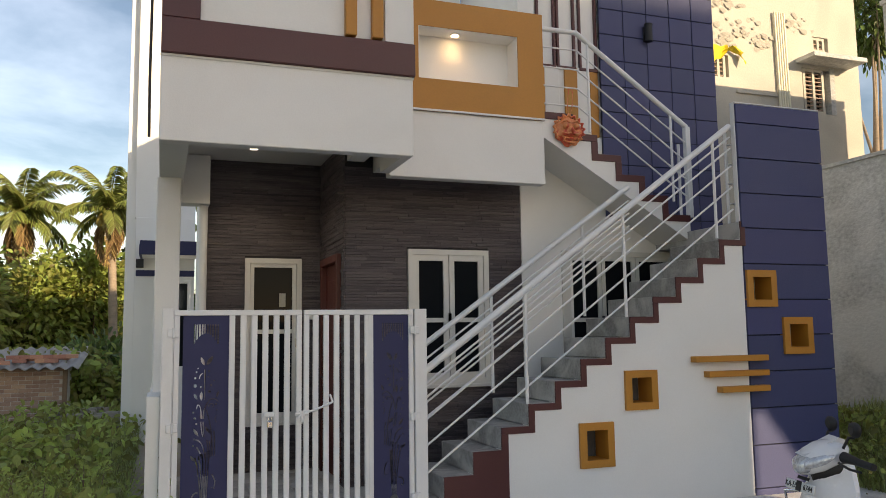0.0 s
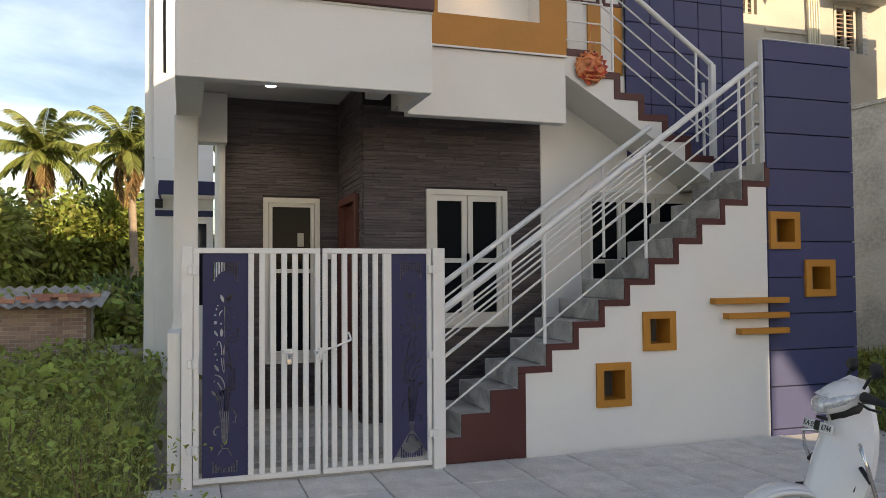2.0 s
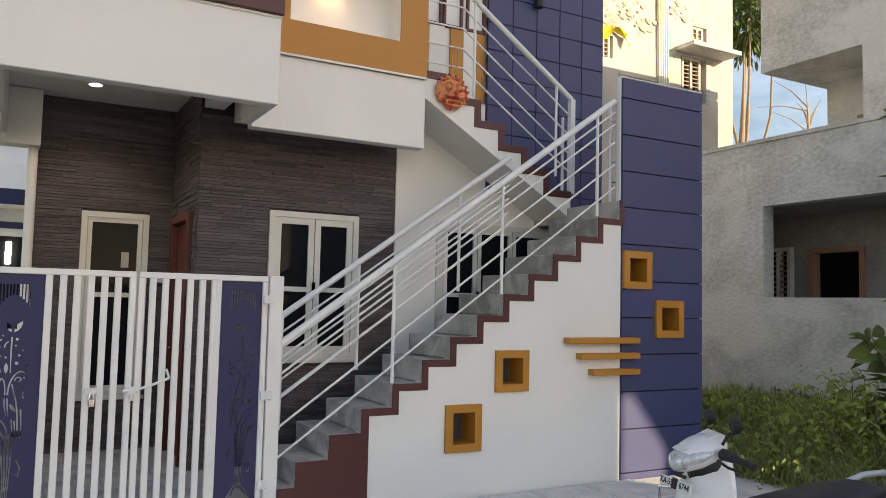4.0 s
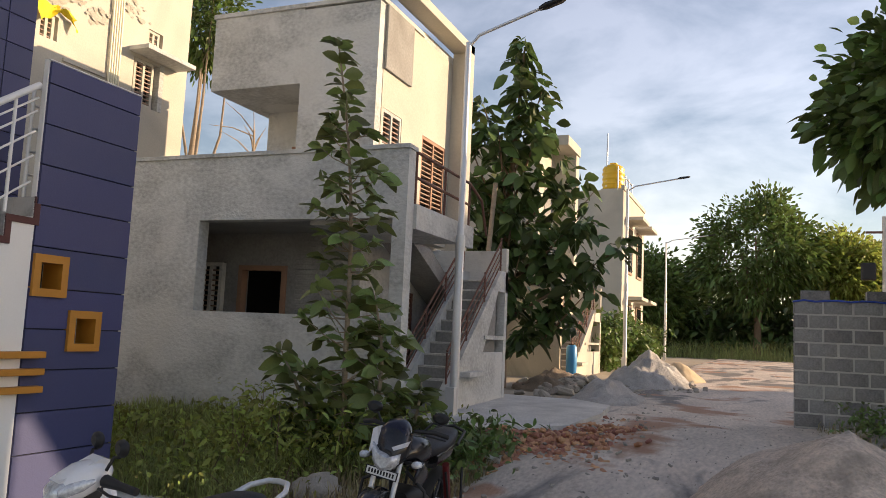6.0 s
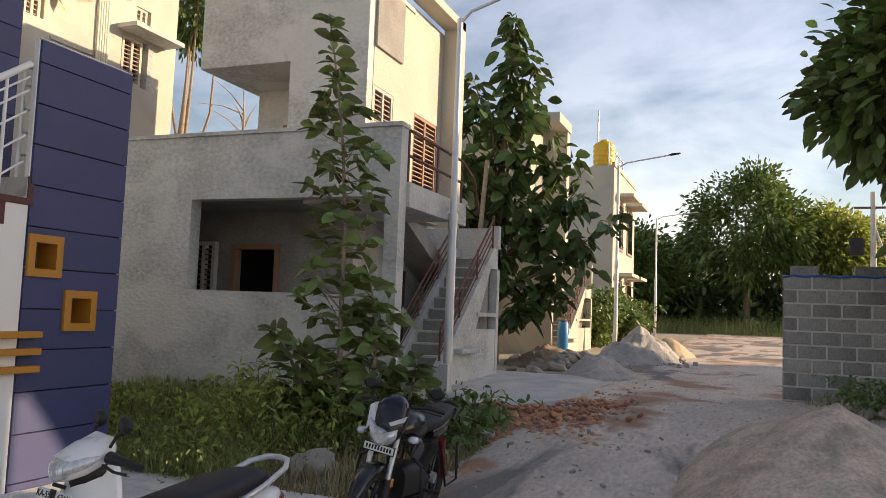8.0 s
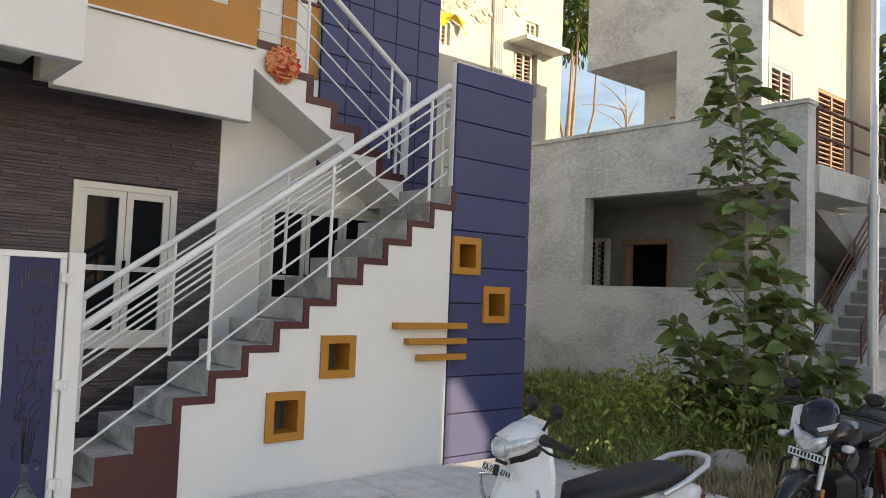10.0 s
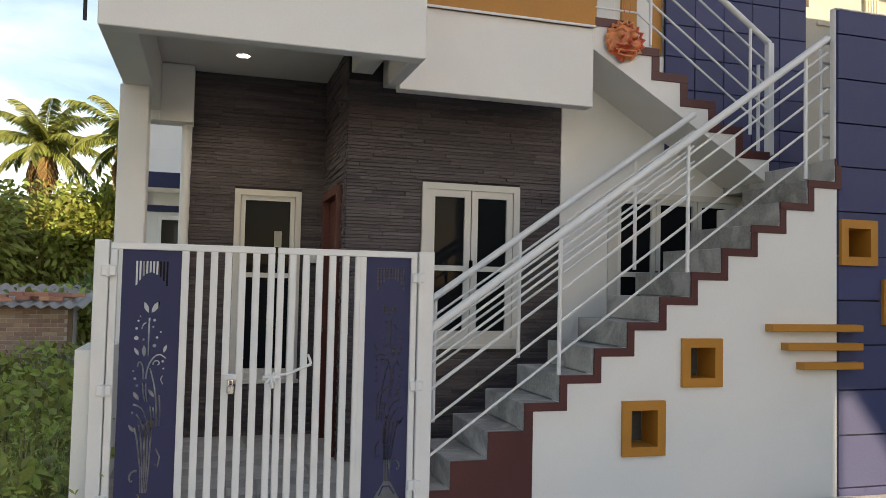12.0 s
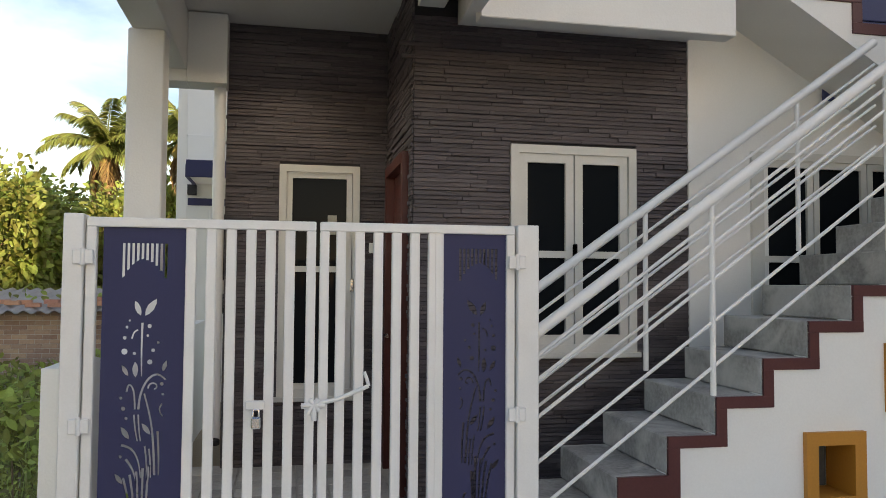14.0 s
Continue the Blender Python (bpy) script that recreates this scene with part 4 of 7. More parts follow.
GY = 6.335
gate = thing("gate", "closed white steel double gate with navy cut-out panels", "gate", (2.2, GY, 0.0))
GH_ = 1.745
def gpart(name, parent, x0, x1, y0, y1, z0, z1, m=WHITE_METAL, c=0.004):
    return part(name, B(x0 - 2.2, x1 - 2.2, y0, y1, z0, z1, c=c), m, parent)
gpart("post", gate, 2.195, 2.272, -0.04, 0.06, -0.05, GH_ + 0.012)
gpart("post", gate, 4.105, 4.205, -0.04, 0.06, -0.05, GH_ + 0.004)
PH = 1.64
panel_meshes = sheet_with_cuts(0.325, PH, motif(0.325, PH), 0.006)
panel_meshes.materials.append(NAVY)
panel_mirrored = sheet_with_cuts(0.325, PH, [[(0.325 - x, z) for x, z in cut[::-1]] for cut in motif(0.325, PH)], 0.006)
panel_mirrored.materials.append(NAVY)
for x0, x1, px in ((2.278, 3.205, 2.342), (3.222, 4.098, 3.768)):
    leaf = part("gate_leaf", Geo().box(x0 - 2.2, x1 - 2.2, -0.02, 0.02, GH_ - 0.04, GH_).box(x0 - 2.2, x1 - 2.2, -0.02, 0.02, 0.025, 0.065).box(x0 - 2.2, x0 - 2.16, -0.02, 0.02, 0.065, GH_ - 0.04).box(x1 - 2.24, x1 - 2.2, -0.02, 0.02, 0.065, GH_ - 0.04), WHITE_METAL, gate)
    sheet = part("panel", panel_meshes if px < 3 else panel_mirrored, NAVY, leaf, "navy sheet with cut-out flower pattern")
    sheet.location = (px - 2.2, 0.0, 0.065)
    if px < 3:
        first, count = px + 0.325, 6
    else:
        first, count = x0 + 0.07, 6
    for i in range(count):
        x = first + i * 0.0815
        part("slat", B(x - 2.2, x + 0.042 - 2.2, -0.016, 0.016, 0.063, GH_ - 0.038), WHITE_METAL, leaf)
    if px > 3:
        part("slat", B(px - 0.04 - 2.2, px - 2.2, -0.018, 0.018, 0.063, GH_ - 0.038), WHITE_METAL, leaf)
for x in (2.274, 4.10):
    for z in (0.28, 0.90, 1.58):
        hinge = part("hinge", Geo().box(x - 2.24, x - 2.2 - 0.004, -0.055, -0.038, z - 0.03, z + 0.03).box(x - 2.2 + 0.004, x - 2.16, -0.055, -0.038, z - 0.03, z + 0.03).tube([(x - 2.2, -0.05, z - 0.035), (x - 2.2, -0.05, z + 0.035)], 0.011, 10), WHITE_METAL, gate)
latch = part("latch", Geo().tube([(0.95, -0.045, 0.955), (1.10, -0.05, 0.985), (1.235, -0.05, 1.04)], 0.009, 8).tube([(1.235, -0.05, 1.04), (1.225, -0.05, 1.075), (1.215, -0.045, 1.10)], 0.008, 8), WHITE_METAL, gate)
part("latch_star", Geo().tube([(0.975, -0.06, 0.93), (1.02, -0.06, 0.99)], 0.010, 8).tube([(1.025, -0.06, 0.94), (0.985, -0.06, 0.99)], 0.010, 8).tube([(1.005, -0.06, 0.90), (1.003, -0.06, 0.965)], 0.011, 8).tube([(0.95, -0.06, 0.965), (1.05, -0.06, 0.963)], 0.009, 8), WHITE_METAL, gate)
part("bolt_plate", B(0.72, 0.80, -0.05, -0.018, 0.95, 0.985), WHITE_METAL, gate)
lock = part("padlock", Geo().box(0.745, 0.785, -0.06, -0.035, 0.87, 0.92, c=0.006).tube([(0.753, -0.047, 0.92), (0.753, -0.047, 0.95), (0.777, -0.047, 0.95), (0.777, -0.047, 0.92)], 0.005, 8), CHROME, gate, "small steel padlock")

# ---- foliage helpers ----
def np_mesh(name, verts, tris, material):
    me = bpy.data.meshes.new(name)
    me.vertices.add(len(verts))
    me.vertices.foreach_set("co", np.ascontiguousarray(verts, dtype=np.float32).ravel())
    me.loops.add(len(tris) * 3)
    me.loops.foreach_set("vertex_index", np.ascontiguousarray(tris, dtype=np.int32).ravel())
    me.polygons.add(len(tris))
    me.polygons.foreach_set("loop_start", np.arange(0, len(tris) * 3, 3, dtype=np.int32))
    me.polygons.foreach_set("loop_total", np.full(len(tris), 3, dtype=np.int32))
    me.materials.append(material)
    me.update(calc_edges=True)
    return me


def leaf_mesh(name, at, way, size, material, rng, wide=0.42, droop=0.25):
    """One folded, pointed leaf for each place: at and way are N x 3, size N."""
    n = len(at)
    way = way / np.maximum(1e-6, np.linalg.norm(way, axis=1, keepdims=True))
    tilt = rng.normal(size=(n, 3)) * 0.45 + np.array(SUN_WAY) * 0.75 + np.array([0, 0, 0.55])
    side = np.cross(way, tilt)
    side /= np.maximum(1e-6, np.linalg.norm(side, axis=1, keepdims=True))
    up = np.cross(side, way)
    s = size[:, None]
    down = np.array([0, 0, 1.0]) * s * droop
    def row(f, w, lift):
        c = at + way * s * f - down * f * f
        edge, rise_ = side * s * wide * w, up * s * lift
        return c + edge + rise_, c - edge + rise_
    l1, r1 = row(0.24, 0.36, 0.05)
    l2, r2 = row(0.52, 0.50, 0.07)
    l3, r3 = row(0.80, 0.33, 0.03)
    mid = at + way * s * 0.5 - down * 0.25 - up * s * 0.02
    v = np.stack([at, l1, l2, l3, at + way * s - down, r3, r2, r1, mid], axis=1).reshape(-1, 3)
    t = np.array([[k, 8, (k + 1) % 8] for k in range(8)])
    tris = (np.arange(n)[:, None, None] * 9 + t[None]).reshape(-1, 3)
    return np_mesh(name, v, tris, material)


def clumps(rng, centre, radii, n_clumps, per, spread):
    """Places and outward ways of leaves gathered in clumps near the skin of an uneven crown."""
    out, ways = [], []
    for _ in range(n_clumps):
        d = rng.normal(size=3)
        d /= np.linalg.norm(d)
        r = 0.45 + 0.6 * rng.random() ** 0.6
        c = np.array(centre) + d * np.array(radii) * r
        k = max(3, int(per * (0.5 + rng.random())))
        off = rng.normal(size=(k, 3)) * spread
        out.append(c + off)
        ways.append(off / spread * 0.5 + d * 0.8 + rng.normal(size=(k, 3)) * 0.5)
    return np.concatenate(out), np.concatenate(ways)


def tree(name, label, at, height, crown_at, radii, seed, n_clumps, per, spread, size, leaf=LEAF, bark=BARK, trunk_r=0.12, limbs=7, lean=(0, 0), wide=0.42):
    rng = np.random.default_rng(seed)
    t = thing(name, label, "tree", at)
    c = np.array(crown_at) - np.array(at)
    top = np.array([c[0], c[1], min(height, c[2] + radii[2] * 0.3)])
    g = Geo()
    pts = [(top[0] * f ** 1.3 + 0.12 * math.sin(5 * f + seed) * f, top[1] * f ** 1.3 + 0.12 * math.cos(4 * f + seed) * f, top[2] * f - 0.2 * (1 - f)) for f in [i / 8 for i in range(9)]]
    g.tube(pts, [trunk_r * (1.15 - 0.95 * i / 8) for i in range(9)], 9)
    for k in range(limbs):
        f = 0.35 + 0.6 * k / limbs
        i = min(7, int(f * 8))
        p = np.array(pts[i])
        d = rng.normal(size=3)
        d[2] = abs(d[2]) * 0.6
        d /= np.linalg.norm(d)
        e = c + d * np.array(radii) * 0.85
        m = (p + e) / 2 + rng.normal(size=3) * 0.15
        r0 = trunk_r * (0.6 - 0.4 * f)
        g.tube([p, m, e], [max(0.012, r0), max(0.008, r0 * 0.6), 0.005], 6)
    part("trunk", g, bark, t)
    a, w = clumps(rng, c, radii, n_clumps, per, spread)
    crown = part("crown", leaf_mesh("crown", a, w, size * (0.6 + 0.8 * rng.random(len(a))), leaf, rng, wide), leaf, t)
    return t


def bushes(name, label, boxes, seed, leaf, size, per=60, wide=0.45, stems=True, category="bush", height=None):
    """Low shrubs: boxes of (x0, x1, y0, y1, z0, z1, clumps)."""
    rng = np.random.default_rng(seed)
    A, W = [], []
    g = Geo()
    for x0, x1, y0, y1, z0, z1, k in boxes:
        for _ in range(k):
            x, y = x0 + (x1 - x0) * rng.random(), y0 + (y1 - y0) * rng.random()
            gz = ground_height(x, y)
            h = z0 + (z1 - z0) * (0.25 + 0.75 * rng.random())
            n = int(per * (0.6 + 0.8 * rng.random()))
            f = rng.random(n) ** 0.7
            spread = 0.12 + 0.16 * rng.random()
            lean = rng.normal(size=2) * 0.15
            p = np.stack([x + lean[0] * f + rng.normal(size=n) * spread * (0.5 + f), y + lean[1] * f + rng.normal(size=n) * spread * (0.5 + f), gz + 0.03 + h * f], axis=1)
            A.append(p)
            W.append(rng.normal(size=(n, 3)) + np.array([0, 0, 0.5]))
            if stems:
                g.tube([(x, y, gz - 0.05), (x + lean[0] * 0.5, y + lean[1] * 0.5, gz + h * 0.5), (x + lean[0], y + lean[1], gz + h * 0.95)], [0.012, 0.008, 0.003], 5)
    A, W = np.concatenate(A), np.concatenate(W)
    ob = thing(name, label, category, kind="stuff")
    part("leaves", leaf_mesh("leaves", A, W, size * (0.5 + rng.random(len(A))), leaf, rng, wide, 0.2), leaf, ob)
    if stems:
        part("stems", g, BARK, ob)
    return ob


def grass(name, label, areas, seed, material, height, kind="stuff", keep=None):
    rng = np.random.default_rng(seed)
    V, T, k = [], [], 0
    for x0, x1, y0, y1, n in areas:
        x, y = x0 + (x1 - x0) * rng.random(n), y0 + (y1 - y0) * rng.random(n)
        if keep:
            ok = np.array([keep(a, b) for a, b in zip(x, y)])
            x, y = x[ok], y[ok]
            n = len(x)
        z = np.array([ground_height(a, b) for a, b in zip(x, y)]) - 0.02
        h = height * (0.35 + rng.random(n) ** 1.5)
        ang, lean = rng.random(n) * math.tau, 0.15 + 0.5 * rng.random(n)
        dx, dy = np.cos(ang), np.sin(ang)
        w = 0.004 + 0.005 * rng.random(n)
        p = np.stack([x, y, z], 1)
        s = np.stack([-dy, dx, 0 * dx], 1) * w[:, None]
        m = p + np.stack([dx * lean * h * 0.3, dy * lean * h * 0.3, h * 0.6], 1)
        t = p + np.stack([dx * lean * h, dy * lean * h, h * (1 - 0.3 * lean)], 1)
        V.append(np.stack([p - s, p + s, m + s * 0.8, m - s * 0.8, t], 1).reshape(-1, 3))
        T.append((np.arange(n)[:, None, None] * 5 + k + np.array([[0, 1, 2], [0, 2, 3], [3, 2, 4]])[None]).reshape(-1, 3))
        k += n * 5
    return tagged(part(name, np_mesh(name, np.concatenate(V), np.concatenate(T), material), material), label, "grass", kind=kind)


def palm(at, height, seed, fronds, length, lean, dry=5):
    rng = np.random.default_rng(seed)
    t = thing("palm_tree", "coconut palm with arching fronds and a slim grey trunk", "palm tree", at, group="coconut palms")
    top = Vector((lean[0], lean[1], height))
    pts = [Vector((lean[0] * f ** 2, lean[1] * f ** 2, height * f)) for f in [i / 10 for i in range(11)]]
    part("trunk", Geo().tube(pts, [0.12 - 0.04 * i / 10 + 0.01 * (i % 2) for i in range(11)], 10), BARK_PALE, t)
    for is_dry in (False, True):
        ribs, A, W, S = Geo(), [], [], []
        for k in range(dry if is_dry else fronds):
            ang = k * 2.39996 + rng.random() * 0.4
            e0 = (-0.5 - 0.6 * rng.random()) if is_dry else (1.38 - 1.75 * k / fronds)
            L = length * (0.75 + 0.4 * rng.random())
            d = Vector((math.cos(ang), math.sin(ang), 0))
            p, el, line = top.copy(), e0, [top.copy()]
            for i in range(14):
                el -= 0.035 + 0.075 * (i / 14) + (0.05 if is_dry else 0)
                p = p + (d * math.cos(el) + Vector((0, 0, math.sin(el)))) * (L / 14)
                line.append(p.copy())
            ribs.tube(line, [0.022 * (1 - i / 15) + 0.004 for i in range(15)], 5)
            side = Vector((-d.y, d.x, 0))
            for i in range(2, 15):
                for q in (0.0, 0.17, 0.33, 0.5, 0.67, 0.83):
                    b = line[i - 1].lerp(line[i], q)
                    fwd = (line[i] - line[i - 1]).normalized()
                    for sgn in (-1, 1):
                        A.append(b)
                        W.append(fwd * 0.75 + side * sgn * 0.9 + Vector((0, 0, -0.15 - 0.45 * rng.random())))
                        S.append(length * 0.22 * (1 - 0.55 * abs((i / 15) - 0.4)) * (0.8 + 0.4 * rng.random()))
        m = PALM_DRY if is_dry else PALM_LEAF
        part("rib", ribs, m, t)
        part("frond", leaf_mesh("frond", np.array([list(v) for v in A]), np.array([list(v) for v in W]), np.array(S), m, rng, 0.085, 0.4), m, t, "brown dry fronds" if is_dry else "")
    nuts = Geo()
    for k in range(9):
        c = top + Vector((0.22 * math.cos(k * 0.9), 0.22 * math.sin(k * 0.9), -0.25 - 0.12 * (k % 3)))
        nuts.tube([c + Vector((0, 0, 0.13)), c + Vector((0, 0, 0.06)), c, c - Vector((0, 0, 0.09)), c - Vector((0, 0, 0.13))], [0.02, 0.09, 0.115, 0.08, 0.01], 9)
    part("coconuts", nuts, surf("coconut", (0.35, 0.27, 0.07), 0.6, 0.2), t)
    return t


# ---- buildings behind and beside ----
def box_part(name, parent, m, *a, **k):
    return part(name, B(*a, **k), m, parent)


rear = thing("rear_house", "white neighbour house with a blue-edged sunshade", "house", (1.74, 14.2, 0))
box_part("wall", rear, WHITE, 0, 0.95, 0, 1.2, -0.2, 3.55)
box_part("upper_wall", rear, WHITE, -0.02, 0.95, 0.05, 0.6, 3.55, 8.2)
box_part("side_strip", rear, WHITE, -0.16, 0.14, 0.2, 0.6, -0.2, 8.2)
shade = part("sunshade", Geo().box(0.12, 1.0, -0.95, 0.0, 2.86, 2.95), WHITE, rear)
part("shade_edge", Geo().box(0.10, 1.02, -0.98, -0.95, 2.83, 3.05), NAVY, shade)
part("shade_end", Geo().box(0.09, 0.12, -0.95, 0.02, 2.83, 3.0), NAVY, shade)
box_part("blue_band", rear, NAVY, 0.02, 0.95, -0.02, 0.02, 2.56, 2.66)
w_ = box_part("window_frame", rear, WHITE_METAL, 0.3, 0.9, -0.03, 0.02, 1.0, 2.5)
part("pane", B(0.36, 0.84, -0.036, -0.03, 1.06, 2.44, c=0.001), GLASS, w_)
box_part("tube_lamp", rear, LAMP_WHITE, 0.62, 0.70, -0.08, -0.04, 2.02, 2.36, c=0.02)
box_part("meter_box", rear, PLASTIC_BLACK, 0.02, 0.14, -0.10, 0.0, 2.7, 2.84)
cable = Geo().tube([(2.07, 6.5, 5.0), (2.065, 6.45, 3.5), (2.07, 6.44, 3.05)], 0.012, 6)
part("conduit", cable, PLASTIC_BLACK, house, "thin dark conduit")

# brick shed with a corrugated roof weighed down by bricks
shed = thing("brick_shed", "low old brick shed under a corrugated sheet roof", "shed", (-4.2, 16.7, -0.15))
core = box_part("wall", shed, MORTAR, 0, 4.72, 0.012, 2.5, 0, 1.18)
brick_mesh = B(0.004, 0.226, 0, 0.012, 0.004, 0.072, c=0.004).mesh("brick", BRICK)
for j in range(15):
    for i in range(20):
        x = 0.12 + i * 0.23 + (0.115 if j % 2 else 0)
        if 1.9 < x < 4.5:
            s = part("brick", brick_mesh, BRICK, core)
            s.location = (x, 0.0, 0.02 + j * 0.076)
box_part("post", shed, BARK, 4.66, 4.74, -0.06, 0.02, 0, 1.15)
roof = Geo()
nx = 150
rv = [(-0.1 + 5.05 * i / nx, y, z + 0.028 * math.sin(i * 0.95)) for y, z in ((-0.42, 1.16), (2.6, 1.50)) for i in range(nx + 1)]
rf = [(i, i + 1, i + nx + 2, i + nx + 1) for i in range(nx)]
roof.add(rv, rf, True)
roof.add([(a, b, c - 0.012) for a, b, c in rv], [f[::-1] for f in rf], True)
part("roof", roof, TIN, shed)
LOOSE = surf("red_brick", (0.52, 0.27, 0.18), 0.92, 0.2, 6, 50, 0.5, spread=0.25)
loose = B(0, 0.23, 0, 0.11, 0, 0.075, c=0.006).mesh("loose_brick", LOOSE)
rr = random.Random(4)
for k in range(16):
    s = solo("brick", loose, LOOSE, "loose red brick lying on the shed roof", "brick", (-2.6 + k * 0.19 + rr.random() * 0.1, 16.55 + rr.random() * 0.5 + (0.0 if k % 3 else 0.2), 0), rr.uniform(-12, 12), group="bricks on the shed roof")
    s.location.z = -0.15 + 1.16 + (s.location.y - 16.28) * 0.1126 + 0.028
for k in range(6):
    s = solo("brick", loose, LOOSE, "loose red brick lying on the shed roof", "brick", (-0.55 + k * 0.2, 16.95, 1.165), rr.uniform(-6, 6), group="bricks on the shed roof")
rub = Geo()
for k in range(40):
    x, y = 0.95 + rr.gauss(0, 0.3), 15.4 + rr.gauss(0, 0.3)
    s = rr.uniform(0.05, 0.14)
    rub.box(x - s, x + s, y - s * 0.7, y + s * 0.7, -0.1 + rr.random() * 0.15, 0.03 + rr.random() * 0.3, c=0.02)
solo("rubble_heap", rub, ROCK, "small heap of pale rubble beside the shed", "rubble", kind="stuff")

# grey unfinished house
gh = thing("grey_house", "unfinished bare grey plastered house with a verandah opening", "house", (12.0, 5.1, 0.0))
GR = 0.1
OP = (0.2, 3.36, 1.78, 3.105)
part("wall", wall_with_holes(0, 6.2, GR, 4.04, [OP], "x", 0, 0.22), CEMENT, gh)
box_part("coping", gh, CEMENT, -0.03, 0.25, -0.02, 6.2, 4.04, 4.10)
# verandah back, courses, ceiling and floor carry their shade as darker plaster
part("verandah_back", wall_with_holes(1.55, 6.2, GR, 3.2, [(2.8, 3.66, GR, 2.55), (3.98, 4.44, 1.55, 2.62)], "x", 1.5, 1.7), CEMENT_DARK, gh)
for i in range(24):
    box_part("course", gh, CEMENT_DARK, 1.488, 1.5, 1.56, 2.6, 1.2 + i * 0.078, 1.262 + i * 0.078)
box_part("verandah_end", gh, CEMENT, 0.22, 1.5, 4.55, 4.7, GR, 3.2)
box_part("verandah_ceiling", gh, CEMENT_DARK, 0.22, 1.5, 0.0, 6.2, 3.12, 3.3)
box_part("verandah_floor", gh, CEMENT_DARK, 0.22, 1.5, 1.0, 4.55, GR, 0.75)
# room behind the verandah is only a black sheet, its shade painted
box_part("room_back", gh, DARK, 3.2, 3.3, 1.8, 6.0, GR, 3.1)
dr = part("door_frame", wall_with_holes(2.77, 3.69, 0.7, 2.58, [(2.85, 3.61, 0.7, 2.50)], "x", 1.45, 1.6), FRAME_RED, gh)
def louvred(parent, axis, at, u0, u1, z0, z1, m, out=-1, n=None):
    """A window with a frame, a mullion and slanting louvre blades."""
    fr = part("window_frame", wall_with_holes(u0, u1, z0, z1, [(u0 + 0.06, (u0 + u1) / 2 - 0.03, z0 + 0.06, z1 - 0.06), ((u0 + u1) / 2 + 0.03, u1 - 0.06, z0 + 0.06, z1 - 0.06)], axis, at + out * 0.05, at + 0.05), m, parent)
    z = z0 + 0.08
    while z < z1 - 0.1:
        a, b = sorted((at + out * 0.035, at + 0.02))
        part("louvre", Geo().box(u0 + 0.06, u1 - 0.06, a, b, z, z + 0.025) if axis == "y" else Geo().box(a, b, u0 + 0.06, u1 - 0.06, z, z + 0.025), SHUTTER, fr)
        z += 0.085
    # black sheet behind the blades paints the unlit inside
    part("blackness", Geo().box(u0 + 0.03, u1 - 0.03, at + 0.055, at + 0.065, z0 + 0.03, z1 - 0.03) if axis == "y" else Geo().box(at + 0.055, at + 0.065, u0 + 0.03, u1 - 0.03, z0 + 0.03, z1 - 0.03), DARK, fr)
    return fr
louvred(gh, "x", 1.45, 3.98, 4.44, 1.55, 2.62, CEMENT)
# upper storey, set back
part("upper_side", wall_with_holes(1.5, 2.97, 3.3, 7.05, [], "x", 1.8, 2.0), CEMENT, gh)
box_part("overhang", gh, CEMENT, 1.8, 3.6, 2.97, 4.84, 5.74, 7.08)
box_part("overhang_top", gh, CEMENT, 1.77, 3.6, 1.48, 4.87, 7.08, 7.16)
part("recess_wall", wall_with_holes(2.97, 4.62, 3.3, 7.05, [(3.2, 4.05, 4.15, 5.05)], "x", 3.3, 3.5), CEMENT, gh)
louvred(gh, "x", 3.35, 3.2, 4.05, 4.15, 5.05, FRAME_RED)
# return coloured darker for the shade under the overhang
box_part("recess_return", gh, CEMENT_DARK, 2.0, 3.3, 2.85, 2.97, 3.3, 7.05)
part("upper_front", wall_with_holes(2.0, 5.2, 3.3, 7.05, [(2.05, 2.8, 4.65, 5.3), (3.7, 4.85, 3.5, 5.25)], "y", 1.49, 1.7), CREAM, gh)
# shaded recess painted as a darker panel; the grey strip below shares its plaster
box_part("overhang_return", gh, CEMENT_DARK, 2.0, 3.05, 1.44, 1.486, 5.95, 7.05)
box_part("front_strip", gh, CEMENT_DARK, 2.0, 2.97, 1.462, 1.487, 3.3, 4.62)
louvred(gh, "y", 1.55, 2.05, 2.8, 4.65, 5.3, CEMENT)
louvred(gh, "y", 1.55, 3.7, 4.85, 3.5, 5.25, FRAME_RED)
box_part("edge_pier", gh, CREAM, 5.05, 5.25, 1.1, 1.488, 3.2, 7.45)
box_part("roof_edge", gh, CREAM, 2.0, 5.25, 1.1, 1.488, 7.28, 7.45)
box_part("upper_roof", gh, CEMENT, 3.6, 5.2, 1.5, 4.62, 7.05, 7.2)
box_part("balcony_slab", gh, CEMENT, 0.22, 2.45, 0.0, 1.6, 3.05, 3.2)
box_part("balcony_edge", gh, CEMENT, 0.22, 2.47, -0.05, 0.03, 2.98, 3.32)
box_part("ground_front", gh, CEMENT, 1.7, 7.0, 1.55, 1.75, GR, 3.05)
box_part("rear_block", gh, CEMENT, 3.5, 5.2, 1.75, 4.62, GR, 7.0)
box_part("room_roof", gh, CEMENT, 1.5, 3.35, 1.76, 6.2, 3.2, 3.3)
box_part("rear_low", gh, CEMENT, 3.3, 7.0, 1.76, 6.2, GR, 3.3)
louvred(gh, "y", 1.55, 3.0, 3.65, 0.5, 2.3, RUST)
br = Geo()
for z in (4.05, 3.7):
    br.tube([(0.3, 0.02, z), (2.4, 0.02, z - 0.02)], 0.022, 8)
